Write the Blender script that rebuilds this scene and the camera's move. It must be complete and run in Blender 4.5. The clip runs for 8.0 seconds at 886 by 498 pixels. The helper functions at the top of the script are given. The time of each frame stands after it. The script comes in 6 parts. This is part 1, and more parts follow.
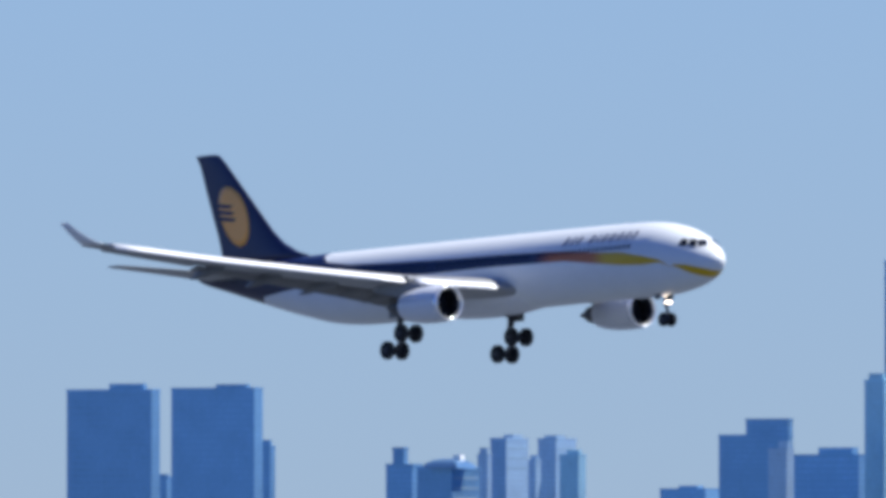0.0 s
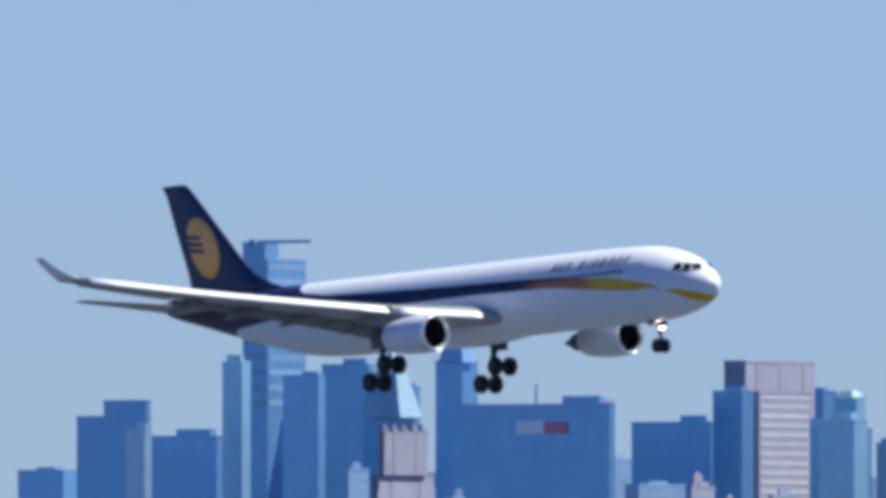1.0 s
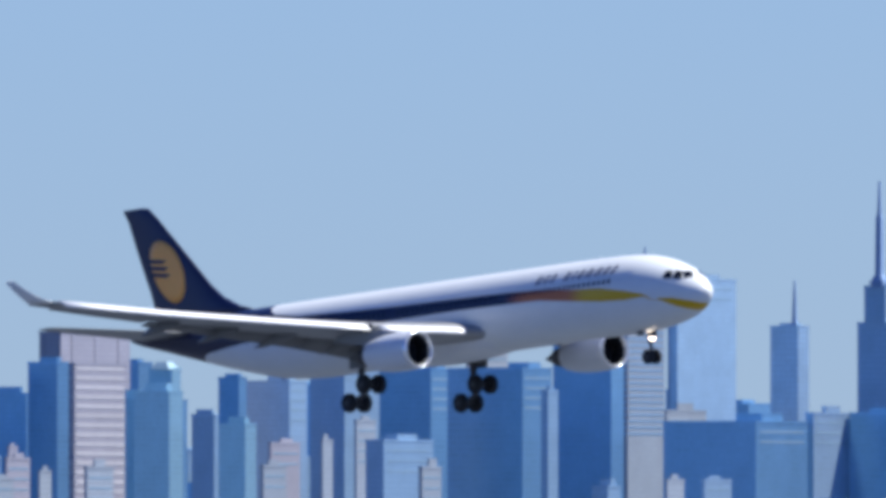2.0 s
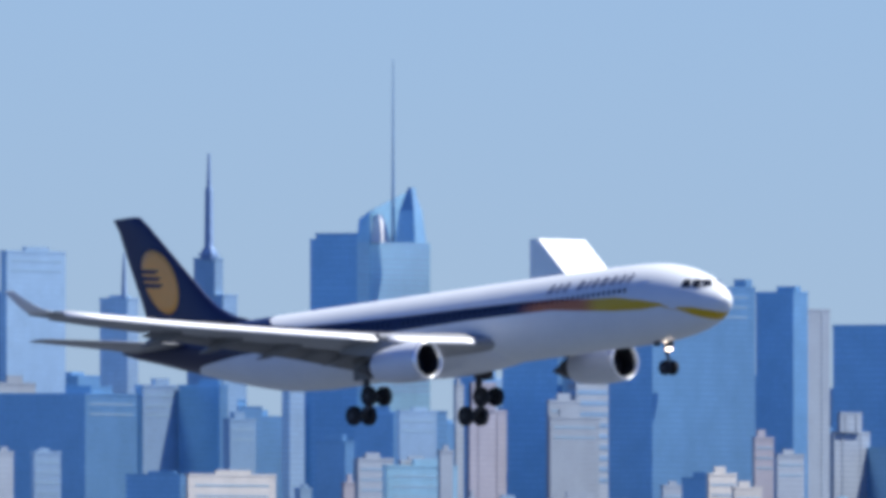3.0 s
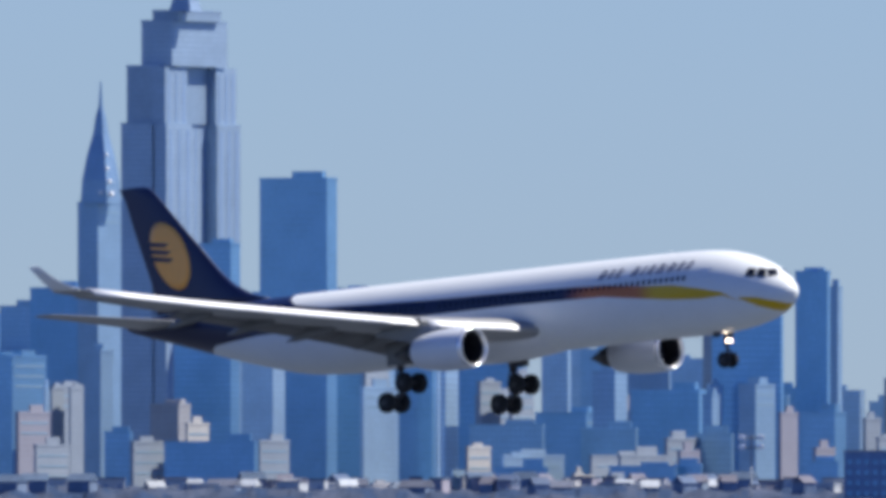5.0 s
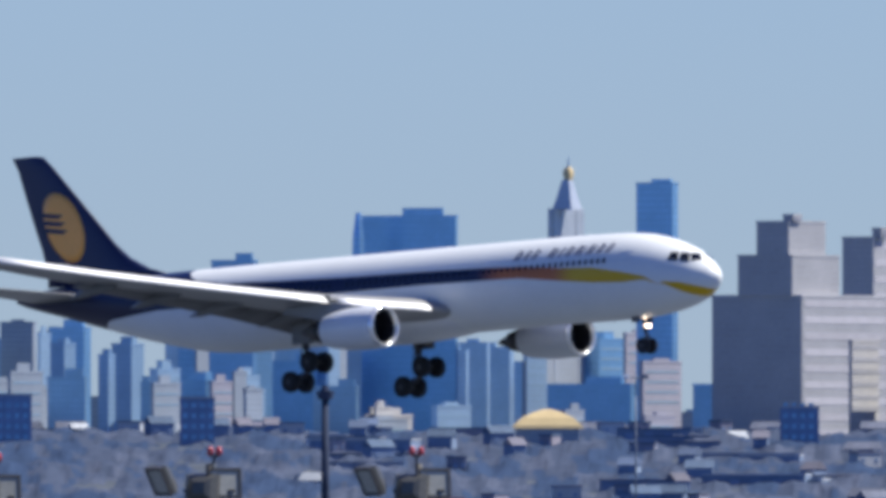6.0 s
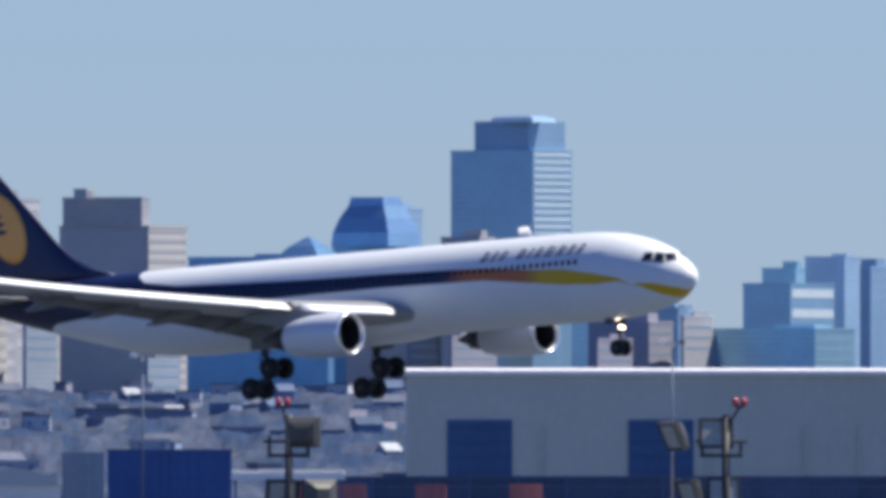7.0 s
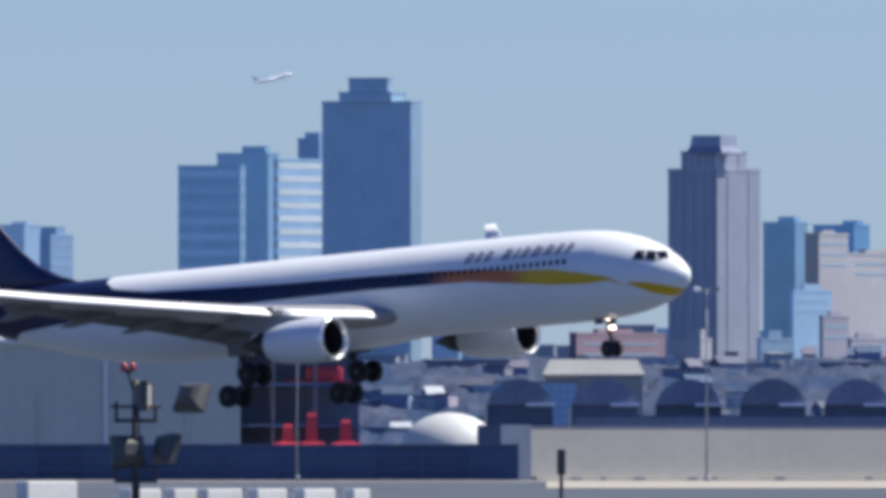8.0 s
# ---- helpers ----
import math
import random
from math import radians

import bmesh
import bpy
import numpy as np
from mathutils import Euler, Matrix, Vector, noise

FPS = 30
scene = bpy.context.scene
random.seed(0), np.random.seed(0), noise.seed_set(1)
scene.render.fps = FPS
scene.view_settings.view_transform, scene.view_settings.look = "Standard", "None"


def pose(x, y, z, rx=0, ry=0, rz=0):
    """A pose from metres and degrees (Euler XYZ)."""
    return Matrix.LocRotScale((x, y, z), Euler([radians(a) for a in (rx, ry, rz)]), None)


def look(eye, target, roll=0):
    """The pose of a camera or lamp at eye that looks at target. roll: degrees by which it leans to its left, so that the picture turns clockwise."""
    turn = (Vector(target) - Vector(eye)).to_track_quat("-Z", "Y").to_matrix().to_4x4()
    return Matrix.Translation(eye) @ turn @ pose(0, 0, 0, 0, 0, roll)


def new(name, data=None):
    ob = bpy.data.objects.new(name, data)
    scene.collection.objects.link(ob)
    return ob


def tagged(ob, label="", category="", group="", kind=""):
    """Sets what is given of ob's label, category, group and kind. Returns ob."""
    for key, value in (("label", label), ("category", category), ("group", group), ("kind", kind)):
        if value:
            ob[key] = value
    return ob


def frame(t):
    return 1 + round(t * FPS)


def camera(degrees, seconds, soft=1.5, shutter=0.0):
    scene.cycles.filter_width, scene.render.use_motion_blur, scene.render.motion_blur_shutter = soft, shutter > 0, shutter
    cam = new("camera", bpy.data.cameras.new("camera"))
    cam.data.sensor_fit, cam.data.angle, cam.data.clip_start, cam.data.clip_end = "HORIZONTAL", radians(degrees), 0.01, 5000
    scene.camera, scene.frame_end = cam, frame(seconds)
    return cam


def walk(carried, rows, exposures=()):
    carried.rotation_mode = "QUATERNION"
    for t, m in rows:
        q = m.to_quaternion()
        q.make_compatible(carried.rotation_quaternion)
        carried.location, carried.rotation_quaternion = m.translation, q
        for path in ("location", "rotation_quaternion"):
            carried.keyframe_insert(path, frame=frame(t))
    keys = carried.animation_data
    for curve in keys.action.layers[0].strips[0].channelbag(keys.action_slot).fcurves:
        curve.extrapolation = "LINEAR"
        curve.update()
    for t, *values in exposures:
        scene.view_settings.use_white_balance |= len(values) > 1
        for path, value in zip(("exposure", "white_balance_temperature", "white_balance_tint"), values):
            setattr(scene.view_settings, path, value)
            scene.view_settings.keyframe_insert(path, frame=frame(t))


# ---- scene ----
# The camera stands on the ground beside the airfield and pans with the landing aircraft.
EYE = 2.4
cam = camera(1.681, 8.0, soft=4.8)
# seconds, bearing (clockwise from +y), tilt
PAN = [(0, -5.3383, 0.9277), (0.5, -4.7283, 0.9154), (1, -4.1198, 0.8926), (1.5, -3.4863, 0.8604),
       (1.7, -3.2157, 0.8525), (2.8, -1.8045, 0.7939), (3, -1.5481, 0.7855), (3.5, -0.9569, 0.7519),
       (4, -0.3461, 0.7175), (4.2, -0.0488, 0.7006), (5.3, 1.5782, 0.5932), (5.5, 1.9319, 0.5702),
       (6, 2.7734, 0.5183), (6.5, 3.6162, 0.4749), (7, 4.4277, 0.4454), (7.5, 5.2816, 0.4127),
       (8, 5.9839, 0.3849)]
walk(cam, [(t, pose(0, 0, EYE, 90 + tilt, 0, -b)) for t, b, tilt in PAN],
     exposures=[(0, 0.62, 6400, 8), (1.5, 0.65, 6400, 8), (2.9, 0.70, 6440, 8), (3.7, 0.65, 6520, 8), (5.3, 0.61, 6780, 8), (8, 0.62, 6780, 8)])

# ---- light: clear midday in early spring, sun high in the south (to the right) ----
SUN_EL, SUN_AZ = 54.0, 84.0       # azimuth clockwise from +y
world = bpy.data.worlds.new("sky")
scene.world = world
world.use_nodes = True
wn, wl = world.node_tree.nodes, world.node_tree.links
sky = wn.new("ShaderNodeTexSky")
sky.sky_type = "NISHITA"
sky.sun_disc = False
sky.sun_elevation = radians(SUN_EL)
sky.sun_rotation = radians(SUN_AZ)
sky.altitude = 0
sky.air_density = 1.0
sky.dust_density = 0.0
sky.ozone_density = 3.0
tint = wn.new("ShaderNodeMix")
tint.data_type, tint.blend_type = "RGBA", "MULTIPLY"
tint.inputs["Factor"].default_value = 1.0
tint.inputs["B"].default_value = (0.362, 0.512, 0.965, 1)
wl.new(sky.outputs[0], tint.inputs["A"])
wl.new(tint.outputs["Result"], wn["Background"].inputs["Color"])
wn["Background"].inputs["Strength"].default_value = 0.0835
sun = new("sun", bpy.data.lights.new("sun", "SUN"))
sun.data.energy, sun.data.angle, sun.data.color = 5.0, radians(0.53), (1.0, 0.965, 0.90)
e, a = radians(SUN_EL), radians(SUN_AZ)
sun.matrix_world = look((0, 0, 300), (-math.sin(a) * math.cos(e), -math.cos(a) * math.cos(e), 300 - math.sin(e)))


# ---- materials ----
def surface(name, colour, rough=0.6, metal=0.0, vary=0.15, scale=1.0, bump=0.0, second=None, coat=0.0):
    """A painted or built surface: base colour varied at two scales, with fine relief."""
    m = bpy.data.materials.new(name)
    m.use_nodes = True
    n, l = m.node_tree.nodes, m.node_tree.links
    b = n["Principled BSDF"]
    co = n.new("ShaderNodeTexCoord")
    big, fine = n.new("ShaderNodeTexNoise"), n.new("ShaderNodeTexNoise")
    big.inputs["Scale"].default_value, big.inputs["Detail"].default_value = 0.35 * scale, 3
    fine.inputs["Scale"].default_value, fine.inputs["Detail"].default_value = 3.1 * scale, 4
    both = n.new("ShaderNodeMath")
    both.operation = "ADD"
    l.new(co.outputs["Object"], big.inputs["Vector"])
    l.new(co.outputs["Object"], fine.inputs["Vector"])
    l.new(big.outputs["Fac"], both.inputs[0])
    l.new(fine.outputs["Fac"], both.inputs[1])
    ramp = n.new("ShaderNodeValToRGB")
    ramp.color_ramp.elements[0].position, ramp.color_ramp.elements[1].position = 0.36, 0.64
    dark = [c * (1 - vary) for c in colour]
    light = second or [min(1, c * (1 + vary)) for c in colour]
    ramp.color_ramp.elements[0].color, ramp.color_ramp.elements[1].color = (*dark, 1), (*light, 1)
    half = n.new("ShaderNodeMath")
    half.operation = "MULTIPLY"
    half.inputs[1].default_value = 0.5
    l.new(both.outputs[0], half.inputs[0])
    l.new(half.outputs[0], ramp.inputs[0])
    # objects of one kind differ a little
    info, hue = n.new("ShaderNodeObjectInfo"), n.new("ShaderNodeHueSaturation")
    shade = n.new("ShaderNodeMapRange")
    shade.inputs["To Min"].default_value, shade.inputs["To Max"].default_value = 1 - vary * 0.9, 1 + vary * 0.9
    l.new(info.outputs["Random"], shade.inputs["Value"])
    l.new(shade.outputs["Result"], hue.inputs["Value"])
    l.new(ramp.outputs["Color"], hue.inputs["Color"])
    l.new(hue.outputs["Color"], b.inputs["Base Color"])
    b.inputs["Roughness"].default_value, b.inputs["Metallic"].default_value = rough, metal
    b.inputs["Coat Weight"].default_value = coat
    if rough >= 0.8:
        b.inputs["Specular IOR Level"].default_value = 0.12    # matt, open-grained
    if bump:
        bp = n.new("ShaderNodeBump")
        bp.inputs["Strength"].default_value, bp.inputs["Distance"].default_value = bump, 0.05
        l.new(fine.outputs["Fac"], bp.inputs["Height"])
        l.new(bp.outputs["Normal"], b.inputs["Normal"])
    return m


def facade(name, colour, window, storey=1.0, bay=0.8, rough=0.5, share=0.55, vary=0.15, metal=0.0):
    """A wall with fine rows of windows, too far off to be told apart singly; metal lets walls reflect the sky, standing
    in for haze.
    """
    m = surface(name, colour, rough, metal, vary=vary, scale=0.6)
    n, l = m.node_tree.nodes, m.node_tree.links
    b = n["Principled BSDF"]
    wall = b.inputs["Base Color"].links[0].from_socket
    co, sep = n.new("ShaderNodeTexCoord"), n.new("ShaderNodeSeparateXYZ")
    l.new(co.outputs["Object"], sep.inputs[0])
    xy = n.new("ShaderNodeMath")
    xy.operation = "ADD"
    l.new(sep.outputs["X"], xy.inputs[0])
    l.new(sep.outputs["Y"], xy.inputs[1])
    masks = []
    for source, period, part_open in ((sep.outputs["Z"], storey, share), (xy.outputs[0], bay, 0.7)):
        fr, less = n.new("ShaderNodeMath"), n.new("ShaderNodeMath")
        div = n.new("ShaderNodeMath")
        div.operation, div.inputs[1].default_value = "DIVIDE", period
        fr.operation = "FRACT"
        less.operation, less.inputs[1].default_value = "LESS_THAN", part_open
        l.new(source, div.inputs[0])
        l.new(div.outputs[0], fr.inputs[0])
        l.new(fr.outputs[0], less.inputs[0])
        masks.append(less.outputs[0])
    both = n.new("ShaderNodeMath")
    both.operation = "MULTIPLY"
    l.new(masks[0], both.inputs[0])
    l.new(masks[1], both.inputs[1])
    mix = n.new("ShaderNodeMix")
    mix.data_type = "RGBA"
    l.new(both.outputs[0], mix.inputs["Factor"])
    l.new(wall, mix.inputs["A"])
    mix.inputs["B"].default_value = (*window, 1)
    l.new(mix.outputs["Result"], b.inputs["Base Color"])
    rg = n.new("ShaderNodeMapRange")
    rg.inputs["To Min"].default_value, rg.inputs["To Max"].default_value = rough, rough
    l.new(both.outputs[0], rg.inputs["Value"])
    l.new(rg.outputs["Result"], b.inputs["Roughness"])
    return m


# distance haze is painted into the skyline colours as a blue tint
HAZED_BLUE_GLASS = facade("hazed_blue_glass", (0.23, 0.435, 0.655), (0.215, 0.415, 0.635), 0.9, 0.7, 0.3, metal=0.7)
HAZED_DARK_GLASS = facade("hazed_dark_glass", (0.205, 0.395, 0.60), (0.195, 0.38, 0.585), 0.8, 0.7, 0.3, metal=0.7)
HAZED_PALE_GLASS = facade("hazed_pale_glass", (0.42, 0.575, 0.72), (0.39, 0.545, 0.69), 0.8, 0.8, 0.3, metal=0.65)
HAZED_TEAL_GLASS = facade("hazed_teal_glass", (0.37, 0.60, 0.72), (0.35, 0.58, 0.70), 0.8, 0.8, 0.3, metal=0.65)
HAZED_GLAZE = facade("hazed_curtain_glass", (0.36, 0.56, 0.73), (0.33, 0.53, 0.70), 0.8, 0.8, 0.3, metal=0.65)
# metal on stone and brick lifts shaded walls, as haze would
HAZED_PALE_STONE = facade("hazed_pale_stone", (0.30, 0.345, 0.405), (0.265, 0.31, 0.375), 0.75, 0.62, 0.5, metal=0.3)
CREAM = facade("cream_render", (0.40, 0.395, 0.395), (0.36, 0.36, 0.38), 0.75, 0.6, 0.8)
HAZED_GRANITE = facade("hazed_granite", (0.31, 0.41, 0.53), (0.28, 0.385, 0.51), 0.75, 0.6, 0.45, metal=0.45)
HAZED_BRICK = facade("hazed_tan_brick", (0.41, 0.405, 0.42), (0.365, 0.37, 0.40), 0.8, 0.7, 0.5, metal=0.3)
HAZED_ROSE = facade("hazed_rose_granite", (0.355, 0.365, 0.43), (0.32, 0.345, 0.42), 0.8, 0.7, 0.4, metal=0.45)
HAZED_DULL_GLASS = facade("hazed_dull_blue_glass", (0.30, 0.475, 0.615), (0.28, 0.45, 0.59), 0.8, 0.75, 0.3, metal=0.65)
HAZED_CLOCK_STONE = facade("hazed_clock_stone", (0.50, 0.54, 0.59), (0.45, 0.50, 0.56), 0.75, 0.6, 0.45, metal=0.5)
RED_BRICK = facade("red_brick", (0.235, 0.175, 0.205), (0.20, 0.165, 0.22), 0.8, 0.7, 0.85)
HAZED_PANELS = facade("hazed_grey_panels", (0.285, 0.425, 0.575), (0.26, 0.40, 0.555), 0.8, 0.7, 0.4, metal=0.55)
HAZED_PINK = facade("hazed_pink_stone", (0.325, 0.315, 0.37), (0.285, 0.29, 0.355), 0.75, 0.6, 0.5, metal=0.25)
WHITE_METAL = surface("white_metal", (0.85, 0.85, 0.85), 0.35, vary=0.05)
BAND_PALE = surface("pale_spandrel", (0.40, 0.47, 0.52), 0.5, vary=0.08)
BAND_DARK = surface("dark_window_strip", (0.37, 0.37, 0.42), 0.8, vary=0.1)
FAR_WHITE = surface("far_pale_paint", (0.78, 0.82, 0.86), 0.5, vary=0.04)
STEEL_BLUE = surface("mast_steel", (0.20, 0.30, 0.48), 0.5, vary=0.1)
GOLD = surface("gilded_roof", (0.56, 0.44, 0.24), 0.35, vary=0.1)
COPPER = surface("copper_green_roof", (0.36, 0.51, 0.57), 0.5, 0.45, vary=0.1)
SIGN_WHITE = surface("sign_white", (0.78, 0.8, 0.85), 0.5, vary=0.04)
SIGN_RED = surface("sign_red", (0.62, 0.22, 0.28), 0.5, vary=0.06)

# ground colour is shifted towards blue to stand in for haze
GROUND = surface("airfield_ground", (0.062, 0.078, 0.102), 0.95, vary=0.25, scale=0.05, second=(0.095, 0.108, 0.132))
TERMINAL = surface("grey_beige_render", (0.295, 0.295, 0.295), 0.85, vary=0.06, scale=0.4)
# blue haze tint put into this stone's colour
HAZE_STONE = facade("hazed_blue_stone", (0.35, 0.485, 0.58), (0.32, 0.455, 0.555), 0.8, 0.7, 0.45, metal=0.6)
APRON = surface("pale_concrete_apron", (0.37, 0.345, 0.30), 0.9, vary=0.12, scale=0.3)
# haze is painted into the woods: bare trees and scrub tinted blue
HAZED_WOODS = surface("hazed_bare_woods", (0.033, 0.052, 0.096), 0.95, vary=0.3, scale=0.5, second=(0.056, 0.070, 0.112))
HAZE_BLUE_WOODS = surface("haze_blue_woods", (0.024, 0.043, 0.090), 0.95, vary=0.25, scale=0.5)
HAZED_SCRUB = surface("hazed_pale_scrub", (0.057, 0.071, 0.112), 0.95, vary=0.25, scale=0.5)
# blue-grey of the far walls and roofs is haze put into the colour
HAZED_BLOCK = surface("hazed_block_wall", (0.19, 0.265, 0.40), 0.8, vary=0.15, scale=0.5)
HAZED_HOUSE_WALLS = [surface("hazed_house_wall", c, 0.8, vary=0.18, scale=1.5) for c in
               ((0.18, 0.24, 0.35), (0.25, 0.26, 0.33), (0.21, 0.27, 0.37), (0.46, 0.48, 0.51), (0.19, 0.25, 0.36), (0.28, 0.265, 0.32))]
HAZED_HOUSE_ROOFS = [surface("hazed_house_roof", c, 0.8, vary=0.2, scale=1.5) for c in
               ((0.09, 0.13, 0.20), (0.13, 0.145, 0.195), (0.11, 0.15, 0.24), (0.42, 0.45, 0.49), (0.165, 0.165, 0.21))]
HANGAR_WALL = surface("hangar_cladding", (0.58, 0.565, 0.48), 0.55, vary=0.06, scale=0.4, bump=0.05)
HANGAR_DOOR = surface("hangar_door_blue", (0.036, 0.10, 0.225), 0.5, vary=0.12, scale=0.6)
HANGAR_ROOF = surface("hangar_roof_white", (0.8, 0.78, 0.75), 0.4, vary=0.06)
# dark fence blue, raised a little because haze lightens far darks
FENCE = surface("blast_fence_blue", (0.052, 0.085, 0.165), 0.6, vary=0.2, scale=0.8)
FENCE_RAIL = surface("fence_rail", (0.065, 0.11, 0.235), 0.5, vary=0.15)
CONTAINER = surface("container_blue", (0.03, 0.10, 0.30), 0.5, vary=0.15, scale=0.8)
CONTAINER_RED = surface("container_red", (0.36, 0.13, 0.14), 0.55, vary=0.15, scale=0.8)
WALL_PALE = surface("pale_block_wall", (0.80, 0.78, 0.75), 0.85, vary=0.07, scale=0.5)
# haze lift put into the dark cladding and roof sheet colours
HAZED_DARK_WALL = surface("hazed_dark_cladding", (0.085, 0.11, 0.17), 0.6, vary=0.15)
HAZED_DARK_SHEET = surface("hazed_dark_roof_sheet", (0.17, 0.205, 0.29), 0.45, vary=0.2, scale=0.5)
TARP_GREY = surface("weathered_roof_sheet", (0.24, 0.245, 0.245), 0.6, vary=0.12, scale=0.6)
TARP = surface("white_tarpaulin", (0.52, 0.54, 0.53), 0.6, vary=0.08, scale=0.4)
RED_PAINT = surface("red_machine_paint", (0.42, 0.035, 0.06), 0.4, vary=0.12)
LAMP_DARK = surface("weathered_dark_steel", (0.045, 0.043, 0.045), 0.6, vary=0.3, scale=3, bump=0.1)
# dark steel with the haze lift towards blue in its colour
HAZED_SOOT = surface("hazed_sooty_steel", (0.042, 0.056, 0.095), 0.9, vary=0.25, scale=1.0)
LAMP_GREY = surface("floodlight_housing", (0.10, 0.10, 0.095), 0.45, 0.3, vary=0.2, scale=3)
LAMP_GLASS = surface("floodlight_glass", (0.33, 0.33, 0.30), 0.2, vary=0.15, scale=4)
LAMP_RED = surface("red_beacon_glass", (0.40, 0.055, 0.07), 0.25, vary=0.1)
POLE_GREY = surface("galvanised_pole", (0.18, 0.21, 0.26), 0.5, 0.3, vary=0.1)
VEHICLE_WHITE = surface("vehicle_white", (0.75, 0.74, 0.70), 0.4, vary=0.08)

PAINT_WHITE = surface("white_gloss_paint", (0.70, 0.72, 0.75), 0.28, vary=0.03, scale=1.2, coat=0.3)
PAINT_NAVY = surface("navy_gloss_paint", (0.006, 0.012, 0.058), 0.42, vary=0.12, scale=1.0)
PAINT_GREY = surface("grey_wing_paint", (0.27, 0.275, 0.28), 0.4, vary=0.08, scale=1.5)
SLAT_METAL = surface("bright_slat_metal", (0.86, 0.86, 0.86), 0.35, vary=0.04, scale=2)
FLAP_GREY = surface("flap_grey_paint", (0.17, 0.168, 0.165), 0.5, vary=0.14, scale=1.5)
RUBBER = surface("tyre_rubber", (0.010, 0.011, 0.014), 0.75, vary=0.2, scale=6)
HUB_METAL = surface("wheel_hub", (0.06, 0.06, 0.065), 0.5, 0.4, vary=0.2, scale=6)
STRUT = surface("gear_leg_steel", (0.07, 0.072, 0.08), 0.45, 0.3, vary=0.25, scale=4)
EMBLEM = surface("emblem_orange", (0.88, 0.40, 0.085), 0.35, vary=0.06, scale=1)
LETTER = surface("letter_grey_blue", (0.075, 0.09, 0.155), 0.4, vary=0.05)
PANE_DARK = surface("cockpit_glass", (0.008, 0.009, 0.012), 0.12, vary=0.1, coat=0.5)
FAN_DARK = surface("fan_dark", (0.008, 0.009, 0.014), 0.6, vary=0.15, scale=3)
LIP_METAL = surface("polished_lip", (0.80, 0.81, 0.83), 0.22, 0.6, vary=0.05, scale=3)
EXHAUST = surface("exhaust_metal", (0.07, 0.065, 0.065), 0.5, 0.6, vary=0.2, scale=4)
GLOW = bpy.data.materials.new("landing_light_glow")
GLOW.use_nodes = True
GLOW.node_tree.nodes["Principled BSDF"].inputs["Emission Color"].default_value = (1.0, 0.80, 0.62, 1)
GLOW.node_tree.nodes["Principled BSDF"].inputs["Emission Strength"].default_value = 6.0


def livery():
    """White fuselage paint with a navy tail and a side stripe that turns orange and yellow towards the nose."""
    m = surface("fuselage_livery", (0.71, 0.735, 0.745), 0.34, vary=0.03, scale=1.2, coat=0.05)
    n, l = m.node_tree.nodes, m.node_tree.links
    b = n["Principled BSDF"]
    b.inputs["Specular IOR Level"].default_value = 0.3
    white = b.inputs["Base Color"].links[0].from_socket
    co, sep = n.new("ShaderNodeTexCoord"), n.new("ShaderNodeSeparateXYZ")
    l.new(co.outputs["Object"], sep.inputs[0])
    along = n.new("ShaderNodeMath")
    along.operation, along.inputs[1].default_value = "DIVIDE", -64.0
    l.new(sep.outputs["X"], along.inputs[0])

    def edge(points):
        """height over the axis as a curve of the station; the curve holds (z + 4) / 8"""
        c = n.new("ShaderNodeFloatCurve")
        pts = c.mapping.curves[0].points
        for i, (s, z) in enumerate(points):
            if i < 2:
                p = pts[i]
                p.location = (s / 64, (z + 4) / 8)
            else:
                p = pts.new(s / 64, (z + 4) / 8)
            p.handle_type = "VECTOR"
        c.mapping.update()
        l.new(along.outputs[0], c.inputs["Value"])
        back = n.new("ShaderNodeMath")
        back.operation = "MULTIPLY_ADD"
        back.inputs[1].default_value, back.inputs[2].default_value = 8, -4
        l.new(c.outputs[0], back.inputs[0])
        return back.outputs[0]

    def compare(op, a_socket, b_socket):
        c = n.new("ShaderNodeMath")
        c.operation = op
        l.new(a_socket, c.inputs[0])
        if isinstance(b_socket, float):
            c.inputs[1].default_value = b_socket
        else:
            l.new(b_socket, c.inputs[1])
        return c.outputs[0]

    z, s64 = sep.outputs["Z"], along.outputs[0]
    top = edge([(0, -2.2), (0.7, -1.72), (1.2, -1.45), (2.4, -1.10), (3.5, -1.0), (3.8, -1.2), (4.8, -0.58), (6.5, -0.20), (9, 0.24), (12, 0.40),
                (15.5, 0.72), (18, 0.84), (24, 0.98), (31, 1.08), (37, 1.24), (42, 1.45), (45, 1.85), (46.2, 2.4), (46.6, 3.9), (64, 3.9)])
    low = edge([(0, -2.4), (0.7, -2.3), (1.2, -2.2), (2.4, -1.72), (3.5, -1.14), (3.8, -1.2), (4.8, -0.80), (6.5, -0.88), (9, -0.74), (12, -0.42),
                (15.5, -0.03), (18, 0.02), (24, 0.10), (31, 0.08), (37, 0.02), (42, -0.05), (48, 0.05), (53.2, -0.25), (56.5, -1.6), (57.5, -3.9), (64, -3.9)])
    inside = compare("MULTIPLY", compare("LESS_THAN", z, top), compare("GREATER_THAN", z, low))
    hues = n.new("ShaderNodeValToRGB")
    hues.color_ramp.interpolation = "EASE"
    els = hues.color_ramp.elements
    yellow, orange, navy = (0.62, 0.38, 0.015, 1), (0.47, 0.14, 0.045, 1), (0.007, 0.012, 0.05, 1)
    els[0].position, els[0].color = 10.4 / 64, yellow
    els[1].position, els[1].color = 19.4 / 64, navy
    for p, c in ((12.6, orange), (16.6, orange)):
        el = els.new(p / 64)
        el.color = c
    l.new(s64, hues.inputs[0])
    mix = n.new("ShaderNodeMix")
    mix.data_type = "RGBA"
